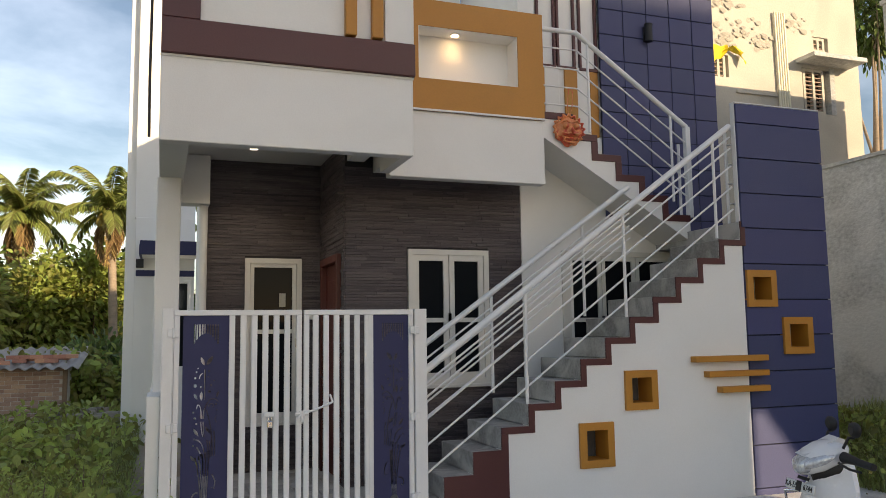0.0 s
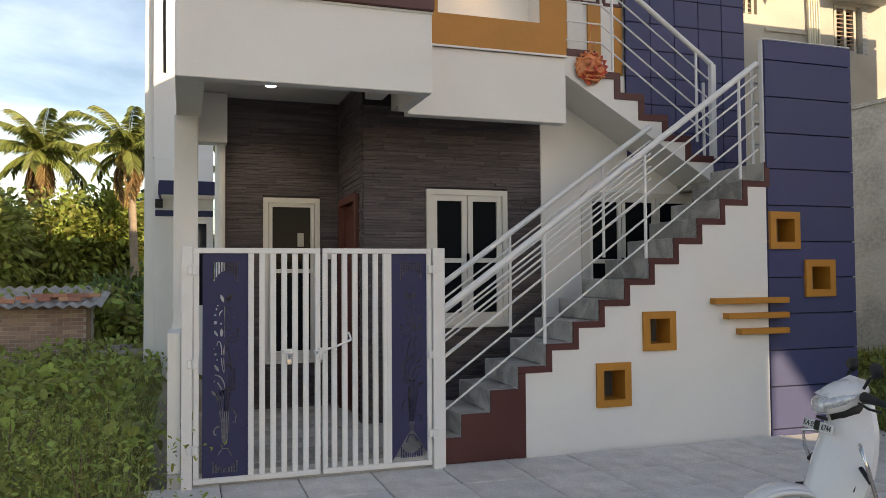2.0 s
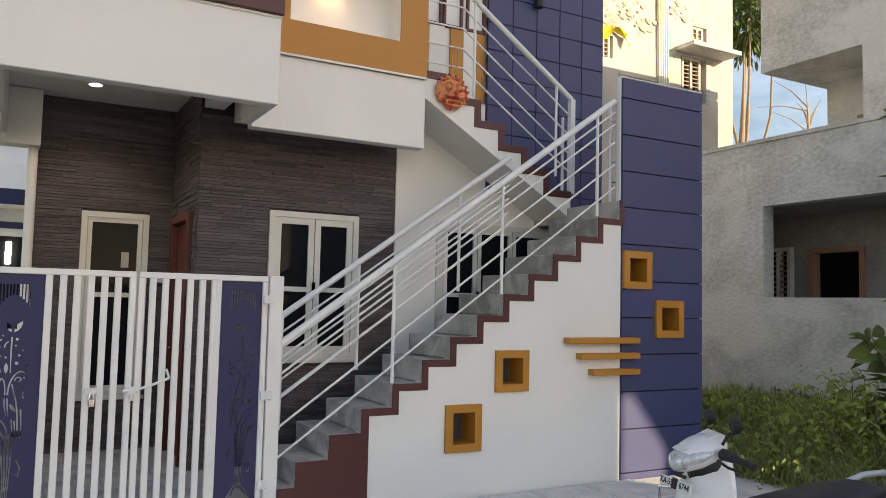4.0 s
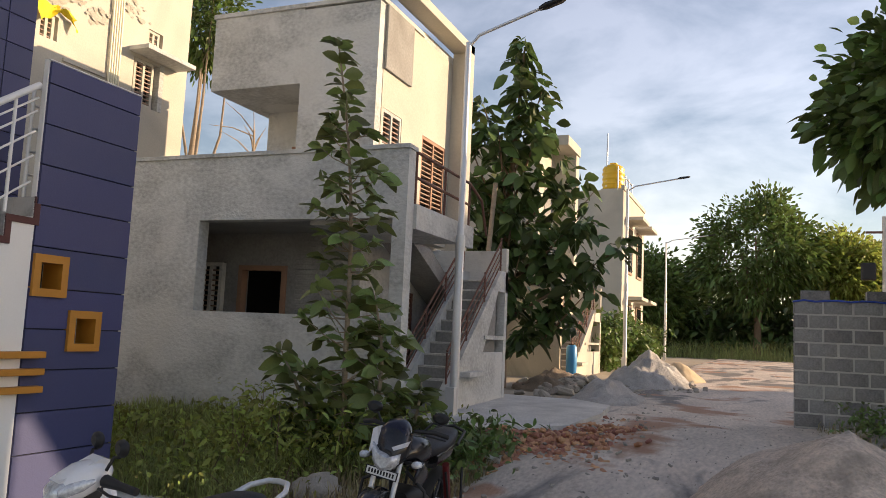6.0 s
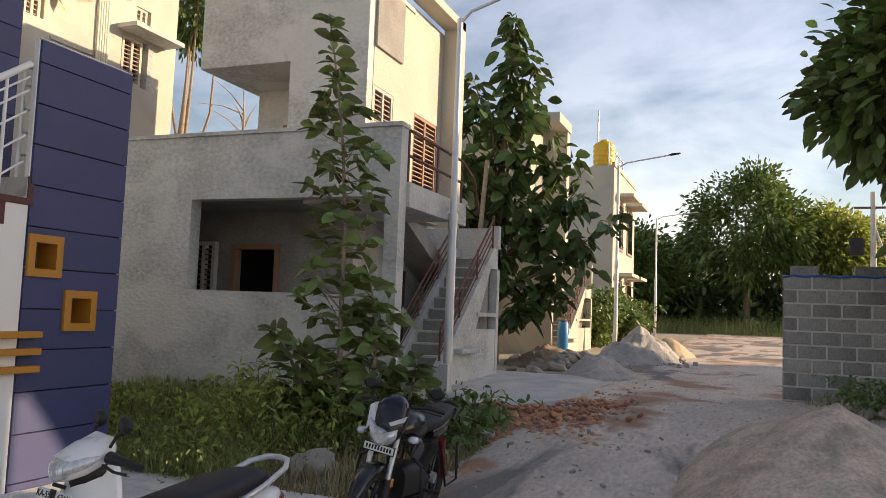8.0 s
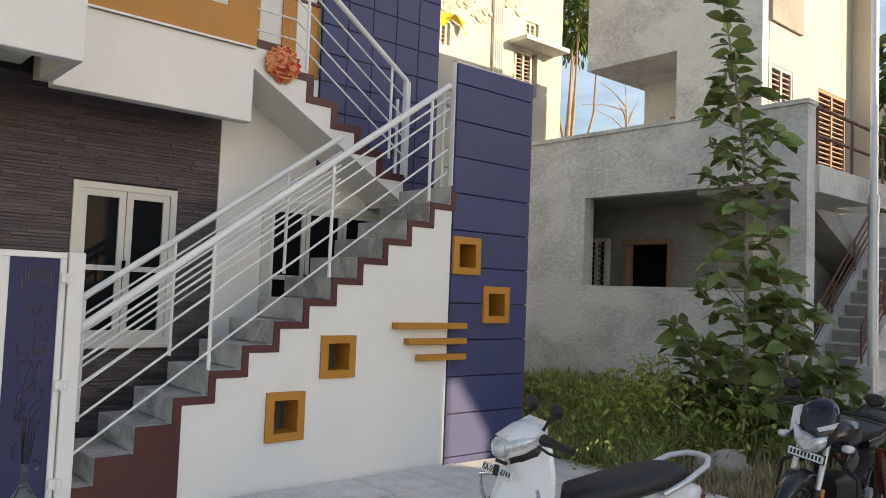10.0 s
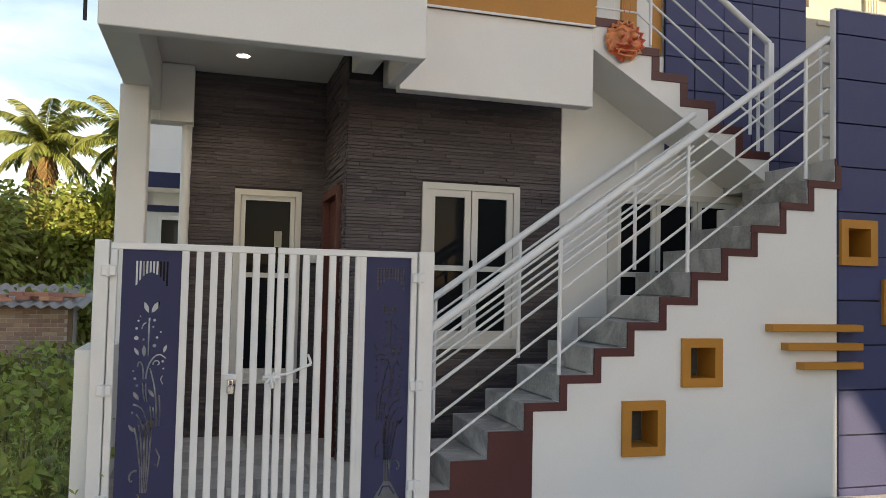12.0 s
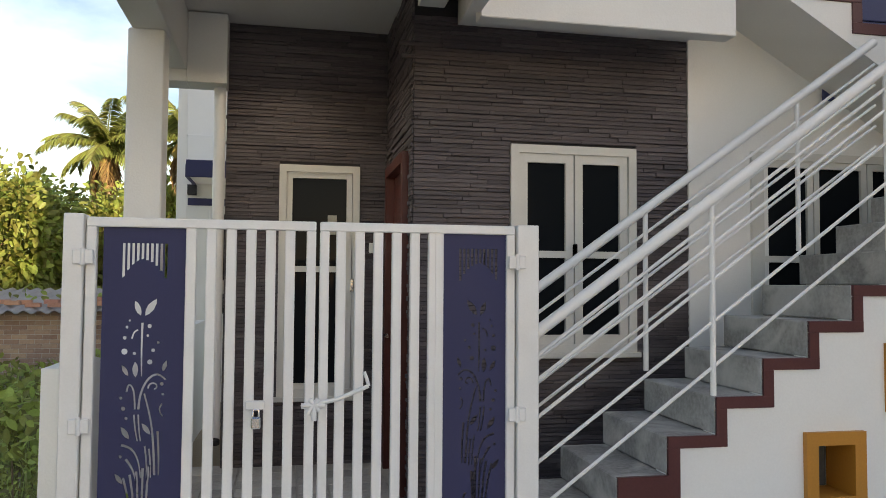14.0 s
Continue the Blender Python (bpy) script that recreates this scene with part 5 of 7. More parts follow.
for x in (0.3, 1.35, 2.4):
    br.tube([(x, 0.02, 3.3), (x, 0.02, 4.05)], 0.02, 8)
br.tube([(2.4, 0.02, 4.03), (3.0, 0.02, 3.85), (3.3, 0.02, 3.3)], 0.022, 8)
part("balcony_rail", br, RUST, gh)
# its stairs
def outer_stair(parent, x0, z0, y0, y1, n, go, ri, m, rail_m, wall_m, landing=1.0, rail_h=0.95):
    for k in range(n):
        # riser blocks coloured darker than the tread plates, to set the steps apart
        s = box_part("step", parent, CEMENT_DARK, x0 + k * go, x0 + (k + 1) * go + (0.03 if k < n - 1 else 0), y0 + 0.12, y1 - 0.12, z0 - 0.3, z0 + (k + 1) * ri - 0.03)
        box_part("tread", s, m, x0 + k * go - 0.02, x0 + (k + 1) * go, y0 + 0.121, y1 - 0.121, z0 + (k + 1) * ri - 0.03, z0 + (k + 1) * ri)
    xe, ze = x0 + n * go, z0 + n * ri
    part("front_string", Geo().prism([(x0 - 0.1, z0 - 0.3), (x0 - 0.1, z0 + 0.25), (xe - 0.1, ze + 0.18), (xe + landing, ze + 0.18), (xe + landing, ze - 0.2), (xe - 0.25, ze - 0.2), (x0 + 0.75, z0 - 0.3)], "y", y0, y0 + 0.12), wall_m, parent)
    part("back_string", Geo().prism([(x0 - 0.1, z0 - 0.3), (x0 - 0.1, z0 + 0.25), (xe - 0.1, ze + 0.18), (xe + landing, ze + 0.18), (xe + landing, ze - 0.2), (x0 + 0.75, z0 - 0.3)], "y", y1 - 0.12, y1), wall_m, parent)
    box_part("landing", parent, m, xe, xe + landing, y0 + 0.12, y1 + 0.8, ze - 0.15, ze)
    box_part("low_wall", parent, wall_m, x0 + 0.6, xe + landing - 0.15, y0 + 0.01, y0 + 0.11, z0 - 0.3, z0 + 0.80)
    box_part("ledge", parent, wall_m, x0 + 1.5, xe + landing - 0.15, y0 - 0.03, y0 + 0.10, z0 + 1.02, z0 + 1.09)
    box_part("shelf", parent, wall_m, x0 + 0.45, x0 + 1.35, y0 - 0.16, y0 + 0.02, z0 + 0.42, z0 + 0.5)
    box_part("end_pier", parent, wall_m, xe + landing - 0.15, xe + landing, y0, y0 + 0.15, z0 - 0.3, ze + rail_h)
    box_part("end_wall", parent, wall_m, xe + landing - 0.12, xe + landing, y0 + 0.15, y1 + 0.8, z0 - 0.3, ze + rail_h - 0.04)
    for y in (y0 + 0.06, y1 - 0.06):
        for d in tuple(rail_h * q for q in (1.0, 0.76, 0.53, 0.32)):
            part("rail", Geo().tube([(x0, y, z0 + 0.2 + d), (xe, y, ze + 0.1 + d)], 0.02 if d > rail_h * 0.9 else 0.012, 6), rail_m, parent)
        for f in (0.0, 0.33, 0.66, 1.0):
            part("rail_post", Geo().tube([(x0 + (xe - x0) * f, y, z0 + 0.1 + (ze - z0) * f), (x0 + (xe - x0) * f, y, z0 + 0.18 + rail_h + (ze - z0) * f)], 0.018, 6), rail_m, parent)
outer_stair(gh, 1.95, 0.52, 0.05, 0.90, 11, 0.225, 0.19, CONCRETE, RUST, CEMENT, 0.30, 0.62)
# underside shade painted with the darker plaster
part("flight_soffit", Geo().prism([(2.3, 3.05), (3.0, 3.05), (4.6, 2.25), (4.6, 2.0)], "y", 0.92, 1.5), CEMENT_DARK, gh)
pad_edge = [(12.7, 3.75), (13.4, 3.2), (15.0, 3.05), (16.7, 3.2), (17.5, 3.9), (17.6, 5.9), (12.6, 5.2)]
pad = Geo()
pad.add([(x, y, rise(x) + 0.055) for x, y in pad_edge] + [(x, y, rise(x) - 0.3) for x, y in pad_edge] + [(15.2, 4.4, rise(15.2) + 0.06)], [(k, (k + 1) % 7, 14) for k in range(7)] + [(k, k + 7, (k + 1) % 7 + 7, (k + 1) % 7) for k in range(7)])
solo("concrete_pad", pad, CONCRETE, "broken pale concrete yard pad", "pad", kind="structure")

# tall cream neighbour behind
NY = 12.5
nb = thing("tall_house", "tall unpainted cream and grey plastered house", "house", (9.5, NY, 0.0))

NBH = [(5.0, 5.85, 5.95, 6.9), (5.33, 5.75, 7.28, 7.6), (2.75, 3.15, 6.5, 6.95), (3.85, 5.05, 8.4, 9.6)]
part("wall", wall_with_holes(0, 6.55, -0.2, 11.5, NBH, "y", 0, 0.25), CREAM, nb)
box_part("side_wall", nb, CREAM, 6.45, 6.56, 0.25, 7, -0.2, 11.5)
# one black sheet paints the unlit rooms behind all the openings
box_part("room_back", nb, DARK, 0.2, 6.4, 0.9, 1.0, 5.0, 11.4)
box_part("sunshade", nb, CEMENT, 4.85, 6.25, -0.5, 0.0, 6.97, 7.06)
louvred(nb, "y", 0.08, 5.05, 5.6, 5.95, 6.9, CREAM)
box_part("window_post", nb, CEMENT, 5.72, 5.85, -0.02, 0.2, 5.95, 6.95)
louvred(nb, "y", 0.08, 5.33, 5.68, 7.28, 7.6, CREAM)
louvred(nb, "y", 0.08, 2.75, 3.1, 6.45, 6.95, CREAM)
for i in range(5):
    part("pipe", Geo().tube([(4.36 + i * 0.06, -0.05, 5.0), (4.32 + i * 0.06, -0.05, 7.98)], 0.024, 8), PVC, nb)
box_part("ledge", nb, CREAM, 3.3, 4.3, -0.04, 0.0, 6.2, 6.26)
box_part("ledge", nb, CREAM, 6.2, 6.9, -0.3, 0.1, 4.9, 5.0)
for k, (x, z, w, h) in enumerate(((3.5, 7.55, 0.9, 0.3), (3.1, 7.25, 0.5, 0.22), (4.9, 7.8, 0.5, 0.22), (3.2, 8.05, 0.5, 0.3), (4.0, 7.3, 0.35, 0.2), (2.4, 7.7, 0.5, 0.4))):
    rng = np.random.default_rng(20 + k)
    pg = Geo()
    for layer in range(26):
        a, b, s = x + rng.normal() * w * 0.35, z + rng.normal() * h * 0.4, 0.02 + 0.05 * rng.random()
        ring = [(a + s * (1 + 0.5 * rng.random()) * math.cos(q), -0.003 - 0.0012 * layer, b + s * (0.6 + 0.5 * rng.random()) * math.sin(q)) for q in [j * math.tau / 7 for j in range(7)]]
        pg.add(ring, [tuple(range(7))])
    tagged(part("bare_patch", pg, PATCH, nb), kind="stuff")
clo = Geo()
cn = 12
cv = [(2.5 + 0.95 * i / cn, -0.10 - 0.07 * math.sin(i * 1.3 + j), 7.12 - 0.36 * (j / 6) * (0.5 + 0.5 * math.sin(i * 0.55)) - 0.12 * (i / cn) ** 2 + 0.04 * math.sin(2.1 * i + j)) for i in range(cn + 1) for j in range(7)]
clo.add(cv, [(i * 7 + j, i * 7 + j + 1, (i + 1) * 7 + j + 1, (i + 1) * 7 + j) for i in range(cn) for j in range(6)], True)
solo("cloth", clo, CLOTH_Y, "yellow and white cloth hung over a window", "cloth", (9.5, NY, 0.0))

# far houses along the road
gh2 = thing("far_house", "cream two-storey house with outside stairs", "house", (24.5, 6.0, 0.35))
part("wall", wall_with_holes(0, 4.6, 0, 2.9, [], "x", 0, 0.2), surf("stained_wall", (0.55, 0.47, 0.34), 0.9, 0.25, 0.9, 40, 0.3, stain=(0.20, 0.17, 0.12), stain_amount=0.7), gh2)
box_part("upper", gh2, CREAM, 0.6, 2.75, 0.9, 4.6, 2.9, 7.1)
box_part("upper_frame", gh2, CREAM, 2.35, 2.75, 0.2, 0.95, 2.9, 7.3)
box_part("roof_slab", gh2, CREAM, 1.0, 2.75, 0.15, 0.95, 7.1, 7.4)
box_part("front", gh2, CREAM, 0.2, 4.5, 0.9, 1.1, 0, 2.9)
box_part("balcony", gh2, CEMENT, 0, 2.6, 0, 0.95, 2.75, 2.95)
# flat sheet, darkened to paint the shade of an opening
box_part("opening", gh2, CEMENT_DARK, 1.2, 2.2, 0.88, 0.9, 4.9, 6.2)
outer_stair(gh2, 0.9, 0.1, -0.2, 0.7, 11, 0.28, 0.18, CONCRETE, RUST, CREAM)
drum = thing("plastic_drum", "bright blue plastic drum at the stair foot", "drum", (24.9, 5.75, 0.55))
part("drum", Geo().tube([(0, 0, 0), (0, 0, 0.05), (0, 0, 0.5), (0, 0, 0.85), (0, 0, 0.9)], [0.13, 0.15, 0.16, 0.15, 0.11], 16), surf("blue_plastic", (0.04, 0.30, 0.62), 0.4, 0.05), drum)
part("lid", Geo().tube([(0, 0, 0.9), (0, 0, 0.93)], 0.1, 16), PLASTIC_BLACK, drum)
gh3 = thing("cream_house", "tall cream house with sunshades and a roof tank", "house", (38.5, 6.6, 0.5))
box_part("wall", gh3, CREAM, 0, 7, 0, 8, 0, 8.05)
box_part("parapet", gh3, CREAM, -0.05, 7.05, -0.05, 0.1, 8.05, 8.25)
for z in (0.6, 4.3):
    for x in (1.0, 4.2):
        fr = box_part("window_frame", gh3, SHUTTER, x, x + 1.7, -0.06, 0.02, z, z + 2.3)
        part("pane", B(x + 0.12, x + 1.58, -0.07, -0.06, z + 0.12, z + 2.18, c=0.002), GLASS, fr)
        box_part("sunshade", gh3, CREAM, x - 0.3, x + 2.0, -0.8, 0.0, z + 2.45, z + 2.6)
rb = Geo()
for z in (8.6, 9.1):
    rb.tube([(0.2, 0.3, z), (4.5, 0.3, z)], 0.03, 6)
for x in (0.2, 1.2, 2.4, 3.4, 4.5):
    rb.tube([(x, 0.3, 8.05), (x, 0.3, 9.2)], 0.03, 6)
part("roof_rail", rb, STEEL, gh3)
part("mast", Geo().tube([(0.6, 0.9, 8.0), (0.7, 0.9, 10.9)], 0.04, 6), STEEL, gh3)
tank = thing("water_tank", "ribbed yellow plastic water tank on a roof", "water tank", (39.5, 7.25, 8.55))
part("stand", Geo().box(-0.5, 0.5, -0.5, 0.5, 0, 0.16), CREAM, tank)
tz, tr_ = [0.16], [0.47]
for k in range(4):
    tz += [0.2 + k * 0.25, 0.31 + k * 0.25, 0.40 + k * 0.25]
    tr_ += [0.53, 0.48, 0.53]
part("barrel", Geo().tube([(0, 0, z) for z in tz] + [(0, 0, 1.3), (0, 0, 1.4)], tr_ + [0.42, 0.2], 24), TANK, tank)
part("lid", Geo().tube([(0, 0, 1.4), (0, 0, 1.46)], 0.19, 16), TANK, tank)


def street_lamp(at, height, arm, group="street lamps"):
    s = thing("street_lamp", "galvanised steel street lamp with a thin LED arm", "street lamp", at, group=group)
    part("pole", Geo().tube([(0, 0, -0.1), (0, 0, height * 0.45), (0, 0, height * 0.46), (0, 0, height)], [0.068, 0.065, 0.05, 0.045], 14), STEEL, s)
    part("sleeve", Geo().tube([(0, 0, height * 0.43), (0, 0, height * 0.47)], 0.072, 14), STEEL, s)
    part("base_box", B(-0.17, -0.07, -0.07, 0.07, -0.1, 0.42), STEEL, s)
    part("arm", Geo().tube([(0, 0, height - 0.08), (arm[0] * 0.15, arm[1] * 0.15, height + 0.1), (arm[0], arm[1], height + 0.42)], 0.024, 8), STEEL, s)
    a = Vector((arm[0], arm[1], 0.32)).normalized()
    e = Vector((arm[0], arm[1], height + 0.42))
    side = Vector((-a.y, a.x, 0)).normalized()
    hd = Geo()
    rings = []
    for f, w, h in ((-0.05, 0.035, 0.03), (0.05, 0.07, 0.045), (0.3, 0.07, 0.035), (0.36, 0.04, 0.02)):
        c = e + a * f
        rings.append([c + side * w + Vector((0, 0, -h * 0.5)), c + side * w * 0.7 + Vector((0, 0, h)), c - side * w * 0.7 + Vector((0, 0, h)), c - side * w + Vector((0, 0, -h * 0.5))])
    hd.loft(rings)
    part("lamp_head", hd, PLASTIC_BLACK, s)
    return s


street_lamp((13.6, 4.94, 0.42), 5.65, (0.0, -1.15))
street_lamp((28.9, 4.9, 0.7), 6.0, (0.6, -1.6))
street_lamp((47.0, 5.6, 0.8), 6.4, (0.6, -2.2))
street_lamp((62.0, 9.4, 0.8), 6.6, (0.6, -0.2))
cable_g = Geo()
cable_g.tube([(27.5, 8.0, 4.6), (30, 8.0, 4.2), (33, 8.0, 4.3), (38.5, 9.0, 5.2)], 0.02, 5)
solo("power_cable", cable_g, PVC, "sagging service cable between two houses", "cable")
up_ = thing("utility_pole", "concrete utility pole with a small transformer frame", "utility pole", (44, -4.6, 0.8))
part("pole", Geo().tube([(0, 0, 0), (0, 0, 7.2)], [0.16, 0.11], 8), CONCRETE, up_)
part("crossarm", B(-0.05, 0.05, -0.8, 0.8, 6.4, 6.5), RUST, up_)
part("transformer", B(-0.25, 0.25, 0.4, 1.0, 4.2, 5.0, c=0.04), PLASTIC_BLACK, up_)
part("stay", Geo().tube([(0, -0.1, 5.4), (0, -1.8, 0.2)], 0.06, 6), CONCRETE, up_)

# block wall across the road
bw = thing("block_wall", "raw grey cement block compound wall with pale mortar", "wall", (16.0, 0.3, 0.45), kind="structure")
core = box_part("core", bw, MORTAR, 0.006, 0.20, -8.0, -0.012, -0.4, 1.92)
blk = B(-0.006, 0.012, 0.012, 0.390, 0.010, 0.196, c=0.005).mesh("block", BLOCK)
blk_half = B(-0.006, 0.012, 0.012, 0.190, 0.010, 0.196, c=0.005).mesh("half_block", BLOCK)
blk_end = B(0.0, 0.2, -0.012, 0.004, 0.006, 0.202, c=0.006).mesh("end_block", BLOCK)
rb_ = random.Random(9)
for j in range(-1, 9):
    y = 0.0
    if j % 2:
        s = part("block", blk_half, BLOCK, core)
        s.location = (rb_.uniform(-0.004, 0.004), -0.2, j * 0.213)
        y = -0.205
    while y > -3.6:
        s = part("block", blk, BLOCK, core)
        s.location = (rb_.uniform(-0.010, 0.004), y - 0.4, j * 0.213)
        y -= 0.41
    s = part("block", blk_end, BLOCK, core)
    s.location = (0.005, 0.0, j * 0.213)
for y in (-0.45, -1.35, -2.3):
    solo("loose_block", B(-0.1, 0.1, -0.2, 0.2, 0, 0.15, c=0.006), BLOCK, "loose grey cement block on top of the wall", "block", (16.1, 0.3 + y + 0.15, 2.37), group="loose blocks on the wall")
hose = Geo()
hose.tube([(15.97 + 0.02 * math.sin(k), 0.32 - k * 0.16, 2.36 + 0.012 * math.sin(k * 2.2) - 0.02 * (k == 0)) for k in range(24)], 0.016, 7)
solo("garden_hose", hose, BLUE_PIPE, "blue hose lying along the wall top", "hose")

# heaps
def heap(name, label, category, at, rx, ry, h, m, seed, n=44, rough=0.05, kind="stuff"):
    g = Geo()
    vs = []
    for i in range(n + 1):
        for j in range(n + 1):
            u, v = -1 + 2 * i / n, -1 + 2 * j / n
            r = math.hypot(u, v)
            z = h * max(0.0, 1 - r) ** 0.85 if r < 1 else 0
            x, y = at[0] + u * rx, at[1] + v * ry
            k = noise.noise(Vector((x * 1.7, y * 1.7, seed))) * rough * 3 * (1 if r < 0.95 else 0.2) + noise.noise(Vector((x * 7, y * 7, seed))) * rough
            vs.append((x, y, ground_height(x, y) + 0.04 + z * (1 + k) + k * 0.25 - (0.15 if r > 0.98 else 0)))
    g.add(vs, [(i * (n + 1) + j, (i + 1) * (n + 1) + j, (i + 1) * (n + 1) + j + 1, i * (n + 1) + j + 1) for i in range(n) for j in range(n)], True)
    return solo(name, g, m, label, category, kind=kind)


heap("sand_heap", "heap of pale brown building sand on the road edge", "sand heap", (10.2, 0.1), 2.3, 1.35, 0.86, SAND, 2, rough=0.035)
heap("gravel_heap", "low grey heap of dug earth and cement", "earth heap", (18.6, 3.6), 1.5, 0.75, 0.45, GRAVEL, 5, rough=0.12)
heap("gravel_heap", "tall grey heap of dug earth and stones", "earth heap", (24.0, 3.5), 2.2, 1.1, 0.85, GRAVEL, 7, rough=0.14)
heap("sand_heap", "small heap of yellow sand behind the grey heaps", "sand heap", (26.6, 3.0), 1.5, 0.8, 0.6, surf("yellow_sand", (0.55, 0.42, 0.27), 0.95, 0.15, 3, 60, 0.5), 8, rough=0.08)


def scatter_rubble(name, label, cx, cy, sx, sy, n, s0, s1, m, seed):
    r = random.Random(seed)
    g = Geo()
    for _ in range(n):
        x, y = cx + r.gauss(0, sx), cy + r.gauss(0, sy)
        s = r.uniform(s0, s1)
        z = ground_height(x, y) + 0.05 + abs(r.gauss(0, 0.06)) * math.exp(-((x - cx) / sx) ** 2)
        rot = Euler((r.uniform(-0.6, 0.6), r.uniform(-0.6, 0.6), r.uniform(0, 3.1))).to_matrix()
        k = len(g.v)
        g.box(-s, s, -s * 0.6, s * 0.6, -s * 0.4, s * 0.4, c=s * 0.22)
        for i in range(k, len(g.v)):
            p = rot @ Vector(g.v[i]) + Vector((x, y, z))
            g.v[i] = (p.x * 1.0 + r.uniform(-1, 1) * s * 0.12, p.y + r.uniform(-1, 1) * s * 0.12, p.z)
    return solo(name, g, m, label, "rubble", kind="stuff")


scatter_rubble("brick_rubble", "broken red brick pieces spread beside the yard pad", 12.4, 3.4, 0.5, 0.26, 620, 0.02, 0.075, RUBBLE, 3)
scatter_rubble("brick_rubble", "crumbled red brick and earth along the road edge", 13.1, 2.75, 0.8, 0.2, 420, 0.012, 0.06, RUBBLE, 4)
scatter_rubble("stones", "scattered pale stones and lumps on the verge", 12.2, 3.0, 2.2, 0.6, 220, 0.01, 0.04, ROCK, 5)
scatter_rubble("stones", "pale broken stones in front of the block wall", 14.2, -1.9, 0.6, 0.7, 90, 0.05, 0.2, ROCK, 6)
scatter_rubble("stones", "loose stones and grit on the muddy road", 12.5, 1.2, 4.0, 1.1, 500, 0.004, 0.014, ROCK, 8)
heap("earth_bank", "dark dug earth bank at the foot of the far house", "earth heap", (22.3, 5.6), 2.2, 0.9, 0.32, surf("dug_earth", (0.22, 0.165, 0.115), 0.97, 0.35, 3, 30, 1.0, depth=0.04), 11, rough=0.16)
scatter_rubble("stones", "broken slabs and stones lying in the dug earth", 22.0, 5.2, 1.2, 0.4, 120, 0.05, 0.22, ROCK, 12)
scatter_rubble("stones", "pale lumps and stones over the earth heaps", 23.4, 3.5, 1.1, 0.5, 260, 0.03, 0.13, ROCK, 13)
boulder = Geo()
bv = []
for i in range(13):
    for j in range(20):
        th_, ph = math.pi * i / 12, math.tau * j / 20
        d = Vector((math.sin(th_) * math.cos(ph), math.sin(th_) * math.sin(ph), math.cos(th_)))
        r = 1 + 0.3 * noise.noise(d * 1.5) + 0.1 * noise.noise(d * 5)
        bv.append((0.28 * d.x * r, 0.24 * d.y * r, 0.20 * d.z * r))
boulder.add(bv, [(i * 20 + j, i * 20 + (j + 1) % 20, (i + 1) * 20 + (j + 1) % 20, (i + 1) * 20 + j) for i in range(12) for j in range(20)], True)
solo("boulder", boulder, ROCK, "rough brown boulder in the weeds by the road", "rock", (9.5, 4.72, 0.02))
solo("plastic_bag", Geo().tube([(0, 0, 0), (0.03, 0, 0.03), (0, 0.03, 0.06), (0.03, 0, 0.085)], [0.08, 0.11, 0.09, 0.02], 9), WHITE_METAL, "crumpled white plastic bag in the weeds", "bag", (11.3, 3.55, 0.2))

# unseen walls behind the walker, added to block the low sun
opp = thing("shade_walls", "unseen plain walls behind the walker, added to shade the house", "house", (15.0, -40.0, 8.7), kind="structure")
# the hole passes one sunbeam on to the nearer slot wall
part("wall", wall_with_holes(5, 22, -9.0, 12.8, [(18.75, 20.6, 6.2, 8.4)], "y", -0.3, 0), CREAM, opp)
box_part("wall", opp, CREAM, 22.0, 33.0, -0.3, 0, -9.0, 10.8)
# added wall, never in view: its gap cuts the sun patch on the blue tower
yard = thing("sun_slot_wall", "unseen wall with a slanted gap that shapes the sun patch", "wall", (0, -6.0, 0), kind="structure")
box_part("wall", yard, CEMENT, 12.0, 14.66, -0.1, 0, -0.3, 6.4)
box_part("wall", yard, CEMENT, 14.66, 15.25, -0.1, 0, -0.3, 4.03)
part("wall", Geo().prism([(14.66, 6.4), (14.66, 4.95), (14.83, 4.95), (15.25, 4.42), (15.25, -0.3), (18.0, -0.3), (18.0, 6.4)], "y", -0.1, 0), CEMENT, yard)

# ---- trees and plants ----
palm((-1.65, 26.0, 0), 5.3, 11, 19, 1.75, (-0.15, 0.0), 7)
palm((1.08, 21.2, 0), 4.75, 12, 17, 1.42, (-0.18, 0.0), 4)
palm((1.75, 28.5, 0), 5.9, 13, 16, 1.8, (0.1, 0.1), 3)
for k, (x, y, z, rx, ry, rz, n, lf) in enumerate(((-2.6, 20.5, 2.2, 1.3, 1.0, 1.6, 150, LEAF_LIGHT), (-0.9, 22.2, 2.1, 1.1, 1.0, 1.5, 130, LEAF_LIGHT), (0.3, 22.6, 2.3, 1.2, 1.0, 1.5, 150, LEAF_LIGHT), (1.3, 23.4, 1.8, 1.1, 1.1, 1.5, 130, LEAF), (-4.3, 20.5, 2.2, 1.6, 1.2, 1.8, 160, LEAF_LIGHT), (0.9, 19.6, 0.5, 0.9, 0.8, 0.9, 110, LEAF), (-3.8, 26, 2.2, 2.4, 1.6, 2.2, 170, LEAF), (1.0, 30, 2.0, 3.0, 2.0, 2.4, 180, LEAF_DARK), (-7.5, 24, 2.4, 2.4, 2, 2.4, 150, LEAF))):
    tree("leafy_tree", "dense sunlit broad-leaved tree behind the shed", (x, y, 0), z + rz, (x, y, z), (rx, ry, rz), 40 + k, int(n * 1.5), 26, 0.17, 0.21, lf, BARK, 0.09, 5)
tree("thin_tree", "tall slender tree with a pale forked trunk", (20.2, 16, 0), 9.6, (20.6, 16, 10.6), (1.1, 0.9, 1.5), 61, 110, 30, 0.22, 0.22, LEAF, BARK_PALE, 0.16, 5)
